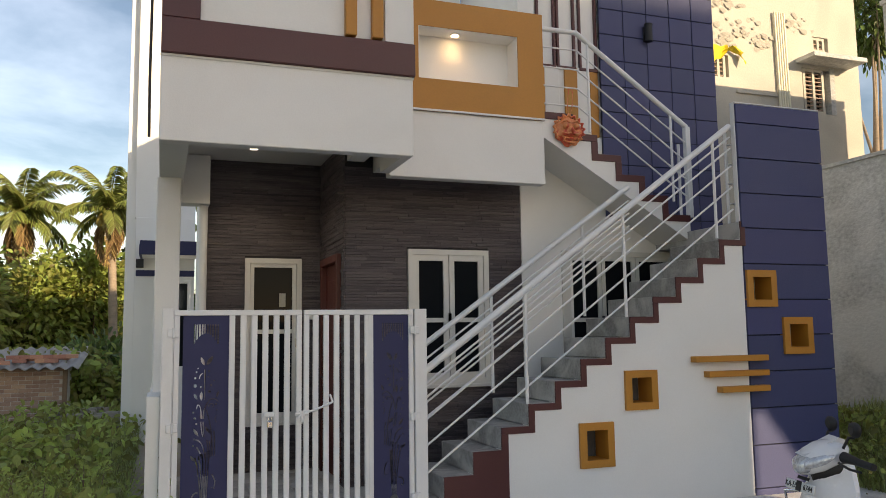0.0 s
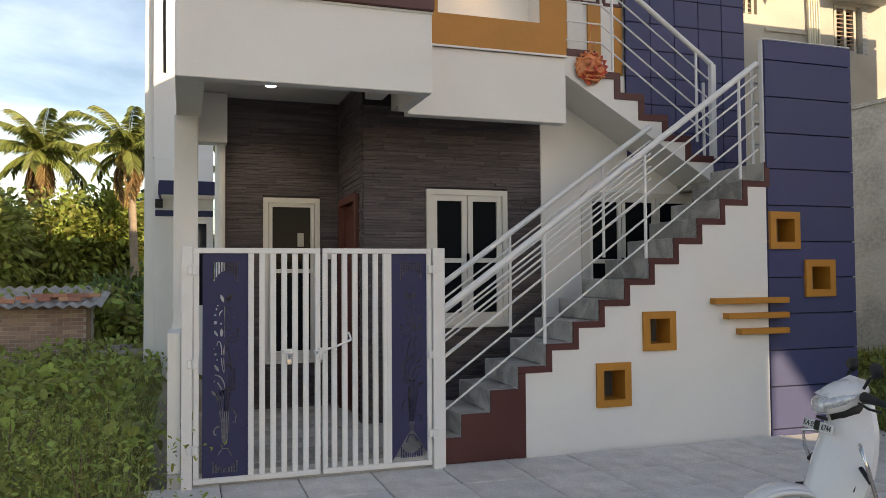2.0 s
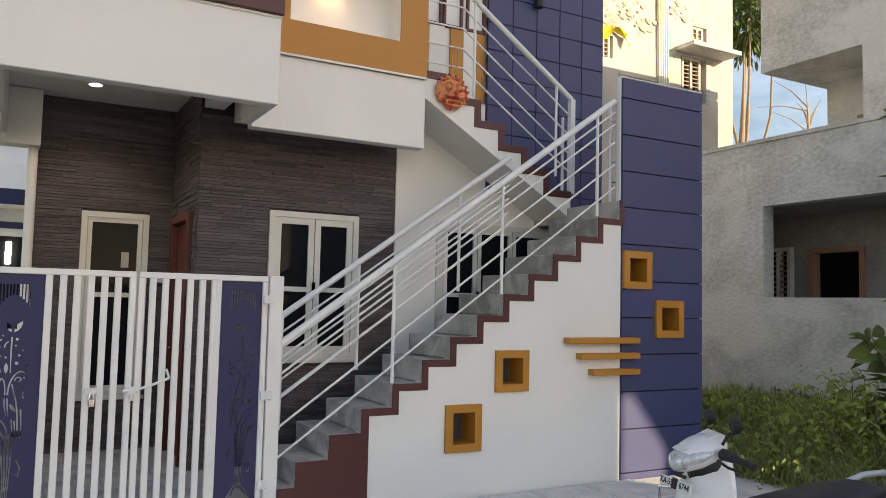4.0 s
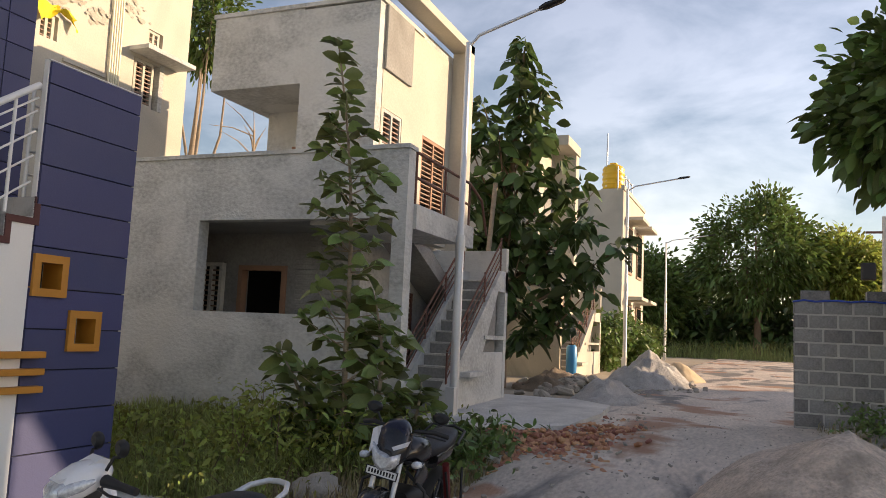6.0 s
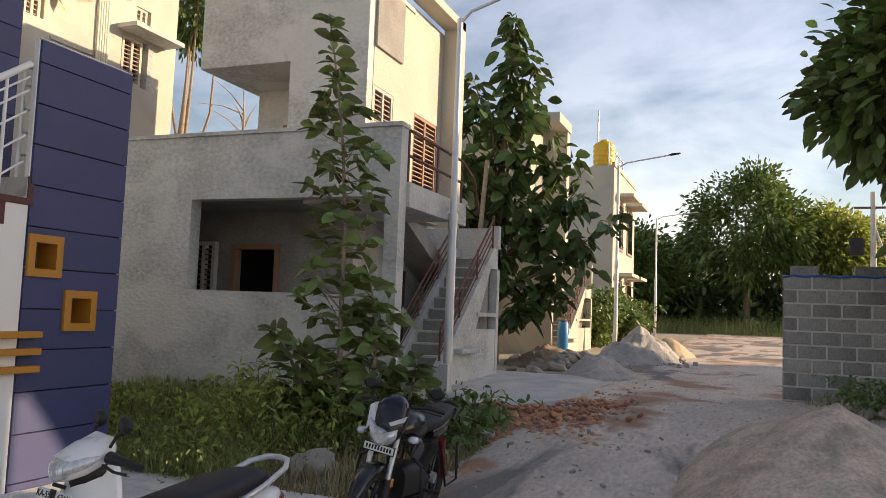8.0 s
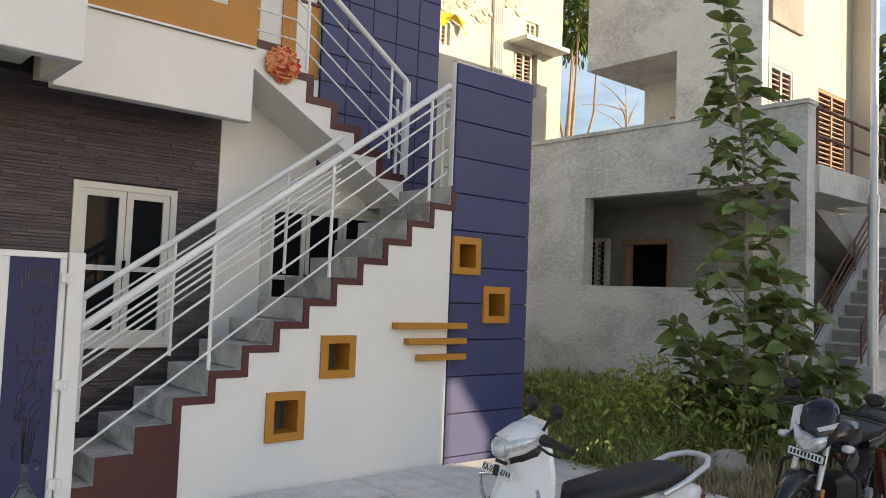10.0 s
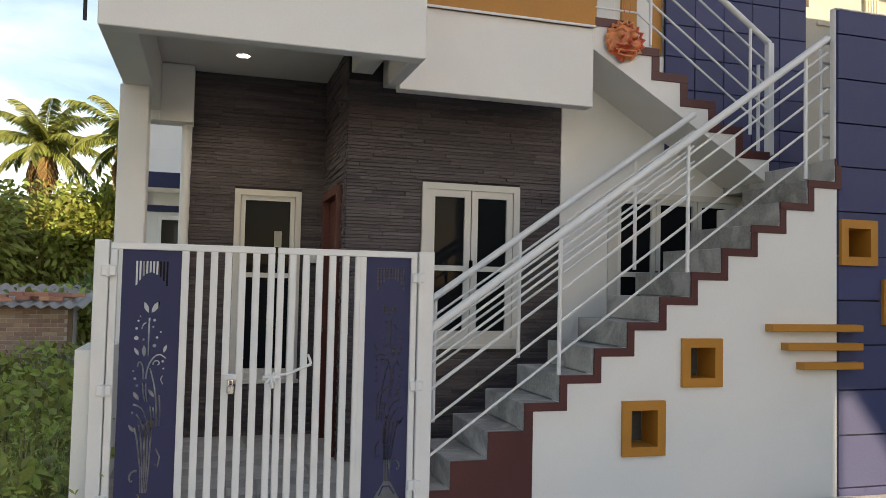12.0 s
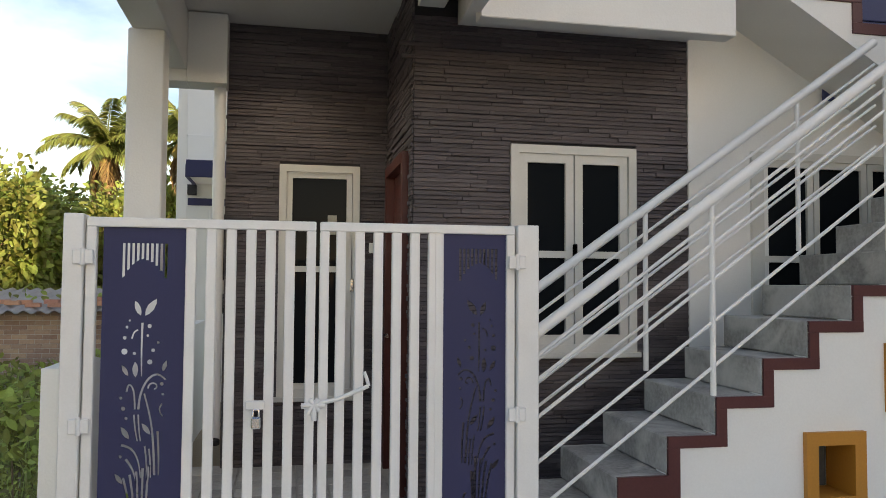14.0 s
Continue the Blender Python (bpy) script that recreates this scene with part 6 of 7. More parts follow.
bare = thing("bare_tree", "leafless grey tree seen behind the grey house", "tree", (22.0, 15.0, 0))
bg = Geo()
bg.tube([(0, 0, 0), (0.1, 0, 4), (0, 0, 7.5)], [0.15, 0.1, 0.03], 6)
rbt = random.Random(14)
for k in range(46):
    p = Vector((0.05, 0, 4.0 + 3.4 * rbt.random()))
    d = Vector((rbt.gauss(0, 1), rbt.gauss(0, 1), rbt.random() * 1.1)).normalized()
    q = p + d * rbt.uniform(0.6, 1.6)
    bg.tube([p, (p + q) / 2 + Vector((0, 0, 0.1)), q], [0.025, 0.015, 0.006], 5)
part("branches", bg, BARK_PALE, bare)
# the big-leaved tree between the grey houses
def boughed_tree(label, at, trunk, boughs, seed, size, leaf):
    """A tree of big drooping leaves: boughs are (start height, end x, y, z, rosettes)."""
    rng = np.random.default_rng(seed)
    t = thing("big_leaf_tree", label, "tree", at)
    pts = [(0.10 * math.sin(3.2 * f) + trunk[0] * f, 0.12 * math.sin(4 * f) + trunk[1] * f, trunk[2] * f - 0.1) for f in [i / 10 for i in range(11)]]
    part("trunk", Geo().tube(pts, [0.15 * (1.08 - i / 10) + 0.012 for i in range(11)], 9), BARK, t)
    A, W, S = [], [], []
    def rosette(c, k, reach):
        for _ in range(k):
            a = rng.random() * math.tau
            d = np.array([math.cos(a), math.sin(a), 0.45 * rng.normal()])
            A.append(np.array(c) + d * reach * rng.random() + rng.normal(size=3) * 0.04)
            W.append(d + np.array([0, 0, -0.15]))
            S.append(size * (0.55 + 0.75 * rng.random()))
    for z0, ex, ey, ez, n in boughs:
        f = z0 / trunk[2]
        i = min(9, int(f * 10))
        p, e = np.array(pts[i]), np.array([ex, ey, ez])
        m = (p + e) / 2 + np.array([0, 0, -0.12 + 0.1 * rng.normal()])
        part("bough", Geo().tube([tuple(p), tuple(m), tuple(e)], [0.05 * (1.2 - f), 0.032, 0.01], 6), BARK, t)
        for k in range(n):
            q = 0.30 + 0.75 * (k + 0.5) / n
            c = (1 - q) ** 2 * p + 2 * q * (1 - q) * m + q * q * e
            rosette(c + rng.normal(size=3) * np.array([0.22, 0.22, 0.18]), int(6 + 6 * rng.random()), 0.17)
    for k in range(16):
        rosette((pts[10][0] + 0.14 * rng.normal(), pts[10][1] + 0.14 * rng.normal(), trunk[2] * (0.78 + 0.24 * k / 16)), 9, 0.15)
    part("crown", leaf_mesh("crown", np.array(A), np.array(W), np.array(S), leaf, rng, 0.62, 0.4), leaf, t)
    return t


boughed_tree("dark big-leaved tree with a tall shoot and spreading boughs", (20.8, 6.55, 0.35), (0.0, -0.25, 8.5), (
    (1.3, 0.2, -1.1, 1.9, 9), (1.6, 0.1, -2.15, 2.5, 13), (2.3, 0.0, -2.7, 3.35, 15), (2.8, -0.3, -1.9, 4.1, 12), (3.4, 0.2, -2.1, 4.75, 12),
    (1.8, -0.7, 0.4, 2.7, 10), (2.6, -0.5, 0.95, 4.2, 13), (3.6, 0.4, -1.3, 5.6, 12), (4.4, 0.0, -0.9, 6.75, 10), (4.6, -0.4, 0.85, 5.9, 12),
    (3.6, 0.6, 0.8, 5.0, 12), (5.4, 0.1, 0.75, 7.1, 10), (5.8, 0.2, -0.75, 7.3, 8), (2.2, -0.6, -0.6, 3.3, 11), (3.2, -0.6, -0.4, 4.7, 11), (4.6, -0.5, 0.1, 6.2, 9)), 71, 0.40, LEAF_DARK)
prop = Geo().tube([(19.2, 6.5, 2.2), (20.1, 6.6, 5.2)], 0.06, 8)
solo("bamboo_prop", prop, BARK_PALE, "pale bamboo pole leaning in the tree", "pole")
tree("near_tree", "tall dark-leaved tree overhanging the block wall", (14.9, -3.2, 0.4), 7.6, (14.9, -1.5, 5.1), (1.4, 1.38, 1.2), 81, 190, 30, 0.17, 0.25, LEAF, BARK, 0.2, 8, wide=0.55)
tree("near_tree", "lower hanging boughs of the dark-leaved tree", (15.1, -3.4, 0.4), 5.2, (15.0, -1.95, 3.3), (0.5, 0.7, 1.2), 82, 80, 28, 0.16, 0.25, LEAF, BARK, 0.12, 5, wide=0.55)
for k, (x, y, h, rx, rz, lf) in enumerate(((64, 1.0, 12.5, 4.4, 4.0, LEAF), (66, -4.8, 10.5, 2.6, 2.8, LEAF_LIGHT), (64, 9.5, 7.0, 4.0, 3.0, LEAF), (74, 14, 8.0, 5, 3.4, LEAF), (72, -10, 9.5, 4.5, 3.0, LEAF_LIGHT), (80, 22, 7.0, 7, 3.5, LEAF_DARK), (84, -14, 7.5, 7, 3.6, LEAF), (76, 8, 7, 5, 3.5, LEAF_DARK))):
    tree("roadside_tree", "broad green tree at the far road bend", (x, y, 0.8), h, (x, y, h * 0.62 + 0.8), (rx, rx, rz), 90 + k, 120, 95, 0.48, 0.42, lf, BARK, 0.28, 9)
hedge_rng = np.random.default_rng(5)
ha = np.stack([70 + hedge_rng.normal(size=30000) * 3, hedge_rng.uniform(-30, 34, 30000), 0.8 + 4.2 * hedge_rng.random(30000) ** 1.3], 1)
tagged(part("far_woods", leaf_mesh("far_woods", ha, hedge_rng.normal(size=(30000, 3)), 0.45 + 0.5 * hedge_rng.random(30000), LEAF_DARK, hedge_rng), LEAF_DARK), "dark band of far woods across the road end", "woods", kind="stuff")


def sapling(at, height, label, seed, tiers, size, reach, lean=(0.0, 0.0)):
    """A young tree with tiers of big oval leaves, some on short side shoots, up one stem."""
    rng = np.random.default_rng(seed)
    t = thing("teak_sapling", label, "sapling", at)
    pts = [(lean[0] * f + 0.08 * math.sin(4 * f + seed), lean[1] * f + 0.06 * math.cos(5 * f), height * f) for f in [i / 12 for i in range(13)]]
    g = Geo().tube(pts, [0.030 * (1.1 - i / 12) + 0.006 for i in range(13)], 8)
    A, W, S = [], [], []
    for k in range(tiers):
        f = 0.05 + 0.95 * (k + 0.4 * rng.random()) / tiers
        i = min(11, int(f * 12))
        p = Vector(pts[i]).lerp(Vector(pts[i + 1]), f * 12 - i)
        turn = k * 1.35 + 0.5 * rng.random()
        for m in range(4 if f < 0.85 else 3):
            a = turn + m * math.tau / 4 + 0.3 * rng.normal()
            d = Vector((math.cos(a), math.sin(a), 0.28 + 0.25 * rng.normal()))
            if f < 0.82 and rng.random() < 0.45:
                e = p + d * reach * (1.15 - 0.65 * f) * (0.45 + 0.8 * rng.random())
                g.tube([p, (p + e) / 2 + Vector((0, 0, -0.03)), e], [0.009, 0.006, 0.004], 5)
                for q in range(5):
                    b = a + (q - 2) * 0.75 + 0.25 * rng.normal()
                    A.append(list(p.lerp(e, 0.6 + 0.1 * q)))
                    W.append([math.cos(b), math.sin(b), 0.22 + 0.35 * rng.normal()])
                    S.append(size * (0.6 + 0.6 * rng.random()))
            else:
                A.append(list(p))
                W.append([d.x, d.y, 0.35 + 0.25 * rng.normal()])
                S.append(size * (1.0 + 0.5 * rng.random()) * (1.1 - 0.25 * f))
    for m in range(7):
        a = m * 0.9
        A.append([pts[-1][0], pts[-1][1], pts[-1][2] - 0.02 * m])
        W.append([math.cos(a), math.sin(a), 0.7 - 0.08 * m])
        S.append(size)
    part("stem", g, BARK_PALE, t)
    part("leaves", leaf_mesh("leaves", np.array(A), np.array(W), np.array(S), TEAK, rng, 0.56, 0.3), TEAK, t)
    return t


sapling((10.5, 4.90, 0.1), 4.9, "tall teak sapling with big oval green leaves", 5, 42, 0.25, 0.54, (0.0, 0.50))
sapling((10.55, 4.72, 0.1), 1.9, "side shoot of the teak sapling with large leaves", 6, 15, 0.26, 0.36)
sapling((10.25, 5.25, 0.1), 1.25, "low leafy teak shoot in the weeds", 7, 10, 0.26, 0.34, (-0.1, 0.35))
sapling((10.9, 4.55, 0.1), 0.95, "low leafy teak shoot in the weeds", 8, 8, 0.26, 0.32, (0.1, -0.25))
bushes("shrubs", "tangled green weeds in the empty plot", ((8.9, 11.9, 5.4, 8.2, 0.15, 0.5, 24), (9.9, 11.7, 4.7, 5.6, 0.2, 0.5, 12)), 21, LEAF_LIGHT, 0.085, 110)
bushes("shrubs", "low pale-green weeds at the plot edge", ((8.7, 11.5, 4.9, 6.4, 0.08, 0.32, 40), (10.0, 11.5, 4.3, 5.2, 0.1, 0.3, 16)), 22, LEAF_LIGHT, 0.05, 80)
bushes("shrubs", "dark tall weeds among the grass of the empty plot", ((9.2, 11.7, 5.3, 6.6, 0.35, 0.85, 20), (9.9, 11.8, 4.8, 5.4, 0.3, 0.7, 12)), 36, LEAF_LIGHT, 0.09, 70, wide=0.4)
bushes("shrubs", "tall leafy weeds on the plot beside the house", ((-5.0, 1.7, 6.2, 14.5, 0.2, 0.65, 60), (-3.5, 1.7, 9.5, 16.5, 0.3, 0.6, 50)), 23, LEAF_LIGHT, 0.13, 90)
bushes("shrubs", "fine-leaved weeds against the white gate post", ((-2.2, 1.9, 4.9, 8.4, 0.2, 0.75, 120),), 24, LEAF_LIGHT, 0.042, 200, wide=0.34)
bushes("shrubs", "broad-leaved green weeds on the plot beside the house", ((-2.6, 1.6, 5.2, 9.5, 0.2, 0.6, 40),), 29, LEAF_LIGHT, 0.075, 60, wide=0.6)
bushes("shrubs", "dark undergrowth below the trees", ((-1.5, 1.6, 17.6, 21.5, 0.6, 1.5, 110), (-7, -1.5, 19.3, 22, 0.8, 1.9, 100)), 25, LEAF_LIGHT, 0.19, 90)
bushes("shrubs", "green weeds by the block wall", ((14.3, 15.8, -2.6, -0.65, 0.15, 0.5, 34),), 26, LEAF, 0.08, 90)
bushes("shrubs", "leafy weeds by the rubble", ((10.3, 12.0, 3.75, 4.5, 0.1, 0.45, 30),), 27, LEAF, 0.11, 60)
bushes("shrubs", "roadside shrubs past the earth heaps", ((29, 36, 5.6, 7.5, 0.8, 2.2, 40), (34, 40, 4.9, 6.5, 0.6, 1.8, 24)), 28, LEAF, 0.22, 160)
grass("grass", "rough green grass on the plot beside the house", ((-6, 1.9, 4.4, 15, 30000), (-2.5, 1.95, 3.9, 8, 16000)), 31, GRASS, 0.42)
grass("grass", "rough green grass in the empty plot", ((8.62, 12, 4.2, 10, 34000), (8.62, 11.5, 4.2, 6.5, 14000)), 32, GRASS, 0.33, keep=lambda x, y: math.hypot(x - 9.4, y - 4.6) > 0.6 and y > 4.55 + 0.25 * math.sin(x * 2.3) and noise.noise(Vector((x * 0.9, y * 0.9, 4))) > -0.28)
grass("dry_grass", "dry straw-coloured grass at the road edge", ((8.6, 12.4, 3.5, 5.2, 5000), (-5, 1.9, 4, 12, 5000), (14.0, 16.0, -3.0, 0.0, 1500)), 33, STRAW, 0.22)
grass("grass", "bright far grass across the road end", ((58, 66, -16, 22, 16000),), 34, GRASS, 1.3)

# ---- two-wheelers ----
def ring_x(x, zc, w, h, power=2.4, n=20, y=0.0, flat=1.0):
    """A rounded ring across the length of a vehicle."""
    out = []
    for k in range(n):
        a = k * math.tau / n
        c, s = math.cos(a), math.sin(a)
        out.append((x, y + w * math.copysign(abs(c) ** (2 / power), c), zc + h * math.copysign(abs(s) ** (2 / power), s) * (flat if s < 0 else 1)))
    return out


def body(stations, power=2.4):
    return Geo().loft([ring_x(*s, power=power) for s in stations])


def wheel(parent, x, r, width, rim_m, spokes):
    w = part("wheel", Geo().tube([(x, -0.05, r), (x, 0.05, r)], 0.045, 14), STEEL, parent)
    tyre = Geo()
    rings = []
    for k in range(29):
        a = k * math.tau / 28
        rings.append([(x + (r - width * 0.5 + width * 0.5 * math.cos(b)) * math.cos(a), width * 0.5 * math.sin(b), r + (r - width * 0.5 + width * 0.5 * math.cos(b)) * math.sin(a)) for b in [j * math.tau / 10 for j in range(10)]])
    tyre.loft(rings, caps=False)
    part("tyre", tyre, RUBBER, w)
    rim = Geo()
    rr_ = r - width
    rim.tube([(x + rr_ * math.cos(k * math.tau / 28), 0, r + rr_ * math.sin(k * math.tau / 28)) for k in range(29)], 0.022, 8)
    for k in range(spokes):
        a = k * math.tau / spokes
        rim.box(x - 0.012, x + 0.012, -0.018, 0.018, r - 0.01, r + 0.01)
        rim.tube([(x + 0.03 * math.cos(a), 0, r + 0.03 * math.sin(a)), (x + rr_ * math.cos(a), 0, r + rr_ * math.sin(a))], [0.02, 0.013], 6)
    part("rim", rim, rim_m, w)
    return w


def mudguard(x, r, width, a0, a1, lift):
    g = Geo()
    rings = []
    for k in range(19):
        a = a0 + (a1 - a0) * k / 18
        taper = 0.55 + 0.45 * math.sin(math.pi * min(1, max(0, k / 18)) ** 0.9)
        R = r + lift
        out = [(x + (R + 0.03 * math.cos(b * 1.0)) * math.cos(a), width * taper * math.sin(b), r + (R + 0.045 * (math.cos(b) - 1)) * math.sin(a) * 1.0) for b in [-1.5 + 3.0 * j / 8 for j in range(9)]]
        inn = [(x + (R - 0.008) * math.cos(a), p[1] * 0.94, r + (R - 0.012) * math.sin(a)) for p in out]
        rings.append(out + inn[::-1])
    return g.loft(rings)


def lettering(text, size, material, parent, m):
    cu = bpy.data.curves.new("lettering", "FONT")
    cu.body, cu.size, cu.extrude, cu.align_x, cu.align_y = text, size, 0.001, "CENTER", "CENTER"
    ob = bpy.data.objects.new("lettering", cu)
    me = bpy.data.meshes.new_from_object(ob)
    bpy.data.objects.remove(ob)
    me.materials.append(material)
    me.transform(m)
    return part("lettering", me, material, parent)


def mirror(parent, y, base, head, m):
    arm = part("mirror", Geo().tube([base, ((base[0] + head[0]) / 2, (base[1] + head[1]) / 2, (base[2] + head[2]) / 2 + 0.03), head], 0.008, 8), PLASTIC_BLACK, parent)
    g = Geo()
    ring = []
    for f, s in ((-0.02, 0.55), (-0.008, 0.95), (0.008, 1.0), (0.014, 0.9)):
        ring.append([(head[0] - f, head[1] + 0.062 * s * math.cos(a) * (1.0 + 0.15 * math.sin(a)), head[2] + 0.04 + 0.042 * s * math.sin(a)) for a in [k * math.tau / 16 for k in range(16)]])
    g.loft(ring)
    part("mirror_head", g, PLASTIC_BLACK, arm)


sc = thing("scooter", "white motor scooter with a black seat parked on its stand", "scooter", (5.80, 3.52, -0.10), 167)
sc.matrix_basis = sc.matrix_basis @ Matrix.Scale(0.96, 4)
front_wheel = wheel(sc, 0.60, 0.225, 0.09, STEEL, 5)
wheel(sc, -0.60, 0.225, 0.09, STEEL, 5)
part("front_fender", mudguard(0.62, 0.235, 0.105, 0.05, 2.7, 0.075), BIKE_WHITE, sc)
part("steering_column", Geo().tube([(0.50, 0, 0.35), (0.31, 0, 0.95)], 0.035, 12), PLASTIC_BLACK, sc)
apron = Geo()
NU, NV = 20, 16
front, back = [], []
for j in range(NV + 1):
    v = j / NV
    w = 0.10 + 0.135 * math.sin(math.pi * (0.10 + 0.80 * v) ** 0.9) - 0.03 * max(0, v - 0.8) * 5
    for i in range(NU + 1):
        u = -1 + 2 * i / NU
        bulge = 0.10 * (1 - u * u) + 0.05 * (1 - abs(u)) * math.sin(math.pi * v)
        x = 0.40 + bulge - 0.13 * v + 0.11 * (1 - v) ** 2 - 0.03 * abs(u) ** 3
        front.append((x, w * u, 0.27 + 0.72 * v))
        back.append((x - 0.03, w * u * 0.97, 0.27 + 0.72 * v))
n1 = NU + 1
faces = [(j * n1 + i, j * n1 + i + 1, (j + 1) * n1 + i + 1, (j + 1) * n1 + i) for j in range(NV) for i in range(NU)]
apron.add(front, faces, True).add(back, [f[::-1] for f in faces], True)
edge = [i for i in range(n1)] + [j * n1 + NU for j in range(1, NV + 1)] + [NV * n1 + i for i in range(NU - 1, -1, -1)] + [j * n1 for j in range(NV - 1, 0, -1)]
apron.add([front[i] for i in edge] + [back[i] for i in edge], [(k, (k + 1) % len(edge), (k + 1) % len(edge) + len(edge), k + len(edge)) for k in range(len(edge))])
ap = part("front_apron", apron, BIKE_WHITE, sc)
for s in (-1, 1):
    part("air_slot", Geo().prism([(s * 0.05, 0.42), (s * 0.15, 0.50), (s * 0.185, 0.515), (s * 0.17, 0.475), (s * 0.10, 0.425)], "x", 0.43, 0.505), PLASTIC_BLACK, ap)
    part("seam", Geo().tube([(0.47, s * 0.06, 0.36), (0.455, s * 0.11, 0.47), (0.40, s * 0.20, 0.56), (0.33, s * 0.195, 0.72)], 0.004, 5), PLASTIC_BLACK, ap)
    part("leg_guard", Geo().tube([(0.36, s * 0.20, 0.80), (0.40, s * 0.27, 0.79), (0.38, s * 0.29, 0.70), (0.30, s * 0.27, 0.45), (0.28, s * 0.22, 0.30)], 0.011, 8), CHROME, sc)
    part("guard_stay", Geo().tube([(0.36, s * 0.285, 0.62), (0.36, s * 0.20, 0.68)], 0.012, 8), PLASTIC_BLACK, sc)
    part("front_fork", Geo().tube([(0.60, s * 0.07, 0.225), (0.52, s * 0.06, 0.45)], 0.018, 8), PLASTIC_BLACK, sc)
plate = part("number_plate", Geo().box(-0.005, 0.005, -0.135, 0.135, -0.026, 0.026, c=0.003), PLATE, sc, "white number plate with black characters")
plate.matrix_basis = pose(0.466, 0, 0.862, 0, -14, 0)
turned = Matrix.Translation((0.0065, 0, 0)) @ Matrix.Rotation(math.pi / 2, 4, "Z") @ Matrix.Rotation(math.pi / 2, 4, "X")
lettering("KA-55", 0.043, INK, plate, turned @ Matrix.Translation((-0.078, 0, 0)))
lettering("6744", 0.043, INK, plate, turned @ Matrix.Translation((0.08, 0, 0)))
part("plate_bolt", B(0.005, 0.012, -0.025, 0.02, -0.025, 0.03, c=0.004), INK, plate)
badge = part("badge", B(0.0, 0.004, -0.055, 0.055, -0.009, 0.009, c=0.002), INK, sc)
badge.matrix_basis = pose(0.442, 0.0, 0.905, 0, -20, 0)
cowl = part("headlamp_cowl", body([(0.49, 0.950, 0.02, 0.02), (0.475, 0.960, 0.075, 0.055), (0.43, 0.990, 0.13, 0.085), (0.36, 1.020, 0.165, 0.095), (0.28, 1.050, 0.155, 0.085), (0.22, 1.060, 0.10, 0.065), (0.19, 1.065, 0.04, 0.03)], 2.2), BIKE_WHITE, sc)
cowl.matrix_basis = Matrix.Translation((0.33, 0.0, 1.035)) @ Matrix.Diagonal((0.9, 0.84, 0.84, 1.0)) @ Matrix.Translation((-0.33, 0.0, -1.035))
visor = part("visor", Geo().prism([(0.47, 1.030), (0.40, 1.075), (0.26, 1.150), (0.22, 1.135), (0.24, 1.075), (0.40, 1.025)], "y", -0.085, 0.085), BIKE_WHITE, cowl)
part("headlamp", body([(0.502, 0.950, 0.03, 0.02), (0.49, 0.960, 0.085, 0.048), (0.45, 0.980, 0.118, 0.062), (0.40, 0.995, 0.10, 0.05)], 2.6), LENS, cowl)
for s in (-1, 1):
    part("indicator", Geo().loft([ring_x(x, z, w, h, 2.2, 14, s * y) for x, z, w, h, y in ((0.475, 0.975, 0.015, 0.018, 0.095), (0.43, 0.995, 0.035, 0.036, 0.108), (0.37, 1.020, 0.03, 0.032, 0.142), (0.32, 1.040, 0.01, 0.012, 0.160))]), LENS, cowl)
    part("grip", Geo().tube([(0.28, s * 0.15, 1.040), (0.25, s * 0.26, 1.030), (0.22, s * 0.36, 1.020)], [0.03, 0.019, 0.018], 10), PLASTIC_BLACK, sc)
    part("brake_lever", Geo().tube([(0.32, s * 0.18, 1.015), (0.31, s * 0.28, 1.000), (0.28, s * 0.35, 0.995)], 0.007, 6), PLASTIC_BLACK, sc)
    mirror(sc, s, (0.27, s * 0.12, 1.08), (0.22, s * 0.155, 1.14), s)
part("neck", body([(0.40, 0.92, 0.03, 0.03), (0.35, 0.94, 0.07, 0.045), (0.28, 0.96, 0.085, 0.055), (0.20, 0.96, 0.05, 0.03)], 2.4), PLASTIC_BLACK, sc)
part("floorboard", Geo().loft([ring_x(0.38, 0.27, 0.14, 0.03, 4), ring_x(0.1, 0.25, 0.17, 0.03, 4), ring_x(-0.15, 0.26, 0.16, 0.04, 4)]), PLASTIC_BLACK, sc)
part("rear_body", body([(0.0, 0.42, 0.10, 0.10), (-0.09, 0.48, 0.155, 0.18), (-0.35, 0.53, 0.185, 0.185), (-0.60, 0.57, 0.185, 0.15), (-0.80, 0.62, 0.13, 0.10), (-0.90, 0.645, 0.06, 0.05)], 2.8), BIKE_WHITE, sc)
part("seat", body([(0.03, 0.685, 0.05, 0.03), (-0.03, 0.70, 0.125, 0.065), (-0.24, 0.72, 0.165, 0.07), (-0.48, 0.755, 0.165, 0.07), (-0.66, 0.775, 0.14, 0.06), (-0.76, 0.775, 0.10, 0.045), (-0.80, 0.77, 0.04, 0.02)], 2.6), SEAT, sc)
part("grab_rail", Geo().tube([(-0.50, 0.165, 0.70), (-0.66, 0.175, 0.76), (-0.84, 0.15, 0.83), (-0.92, 0.08, 0.855), (-0.93, 0, 0.86), (-0.92, -0.08, 0.855), (-0.84, -0.15, 0.83), (-0.66, -0.175, 0.76), (-0.50, -0.165, 0.70)], 0.017, 10), STEEL, sc)
part("tail_lamp", body([(-0.86, 0.63, 0.09, 0.04), (-0.93, 0.635, 0.06, 0.03)]), BIKE_RED, sc)
part("engine_case", body([(-0.2, 0.26, 0.09, 0.07), (-0.6, 0.24, 0.13, 0.10), (-0.75, 0.24, 0.08, 0.06)]), STEEL, sc)
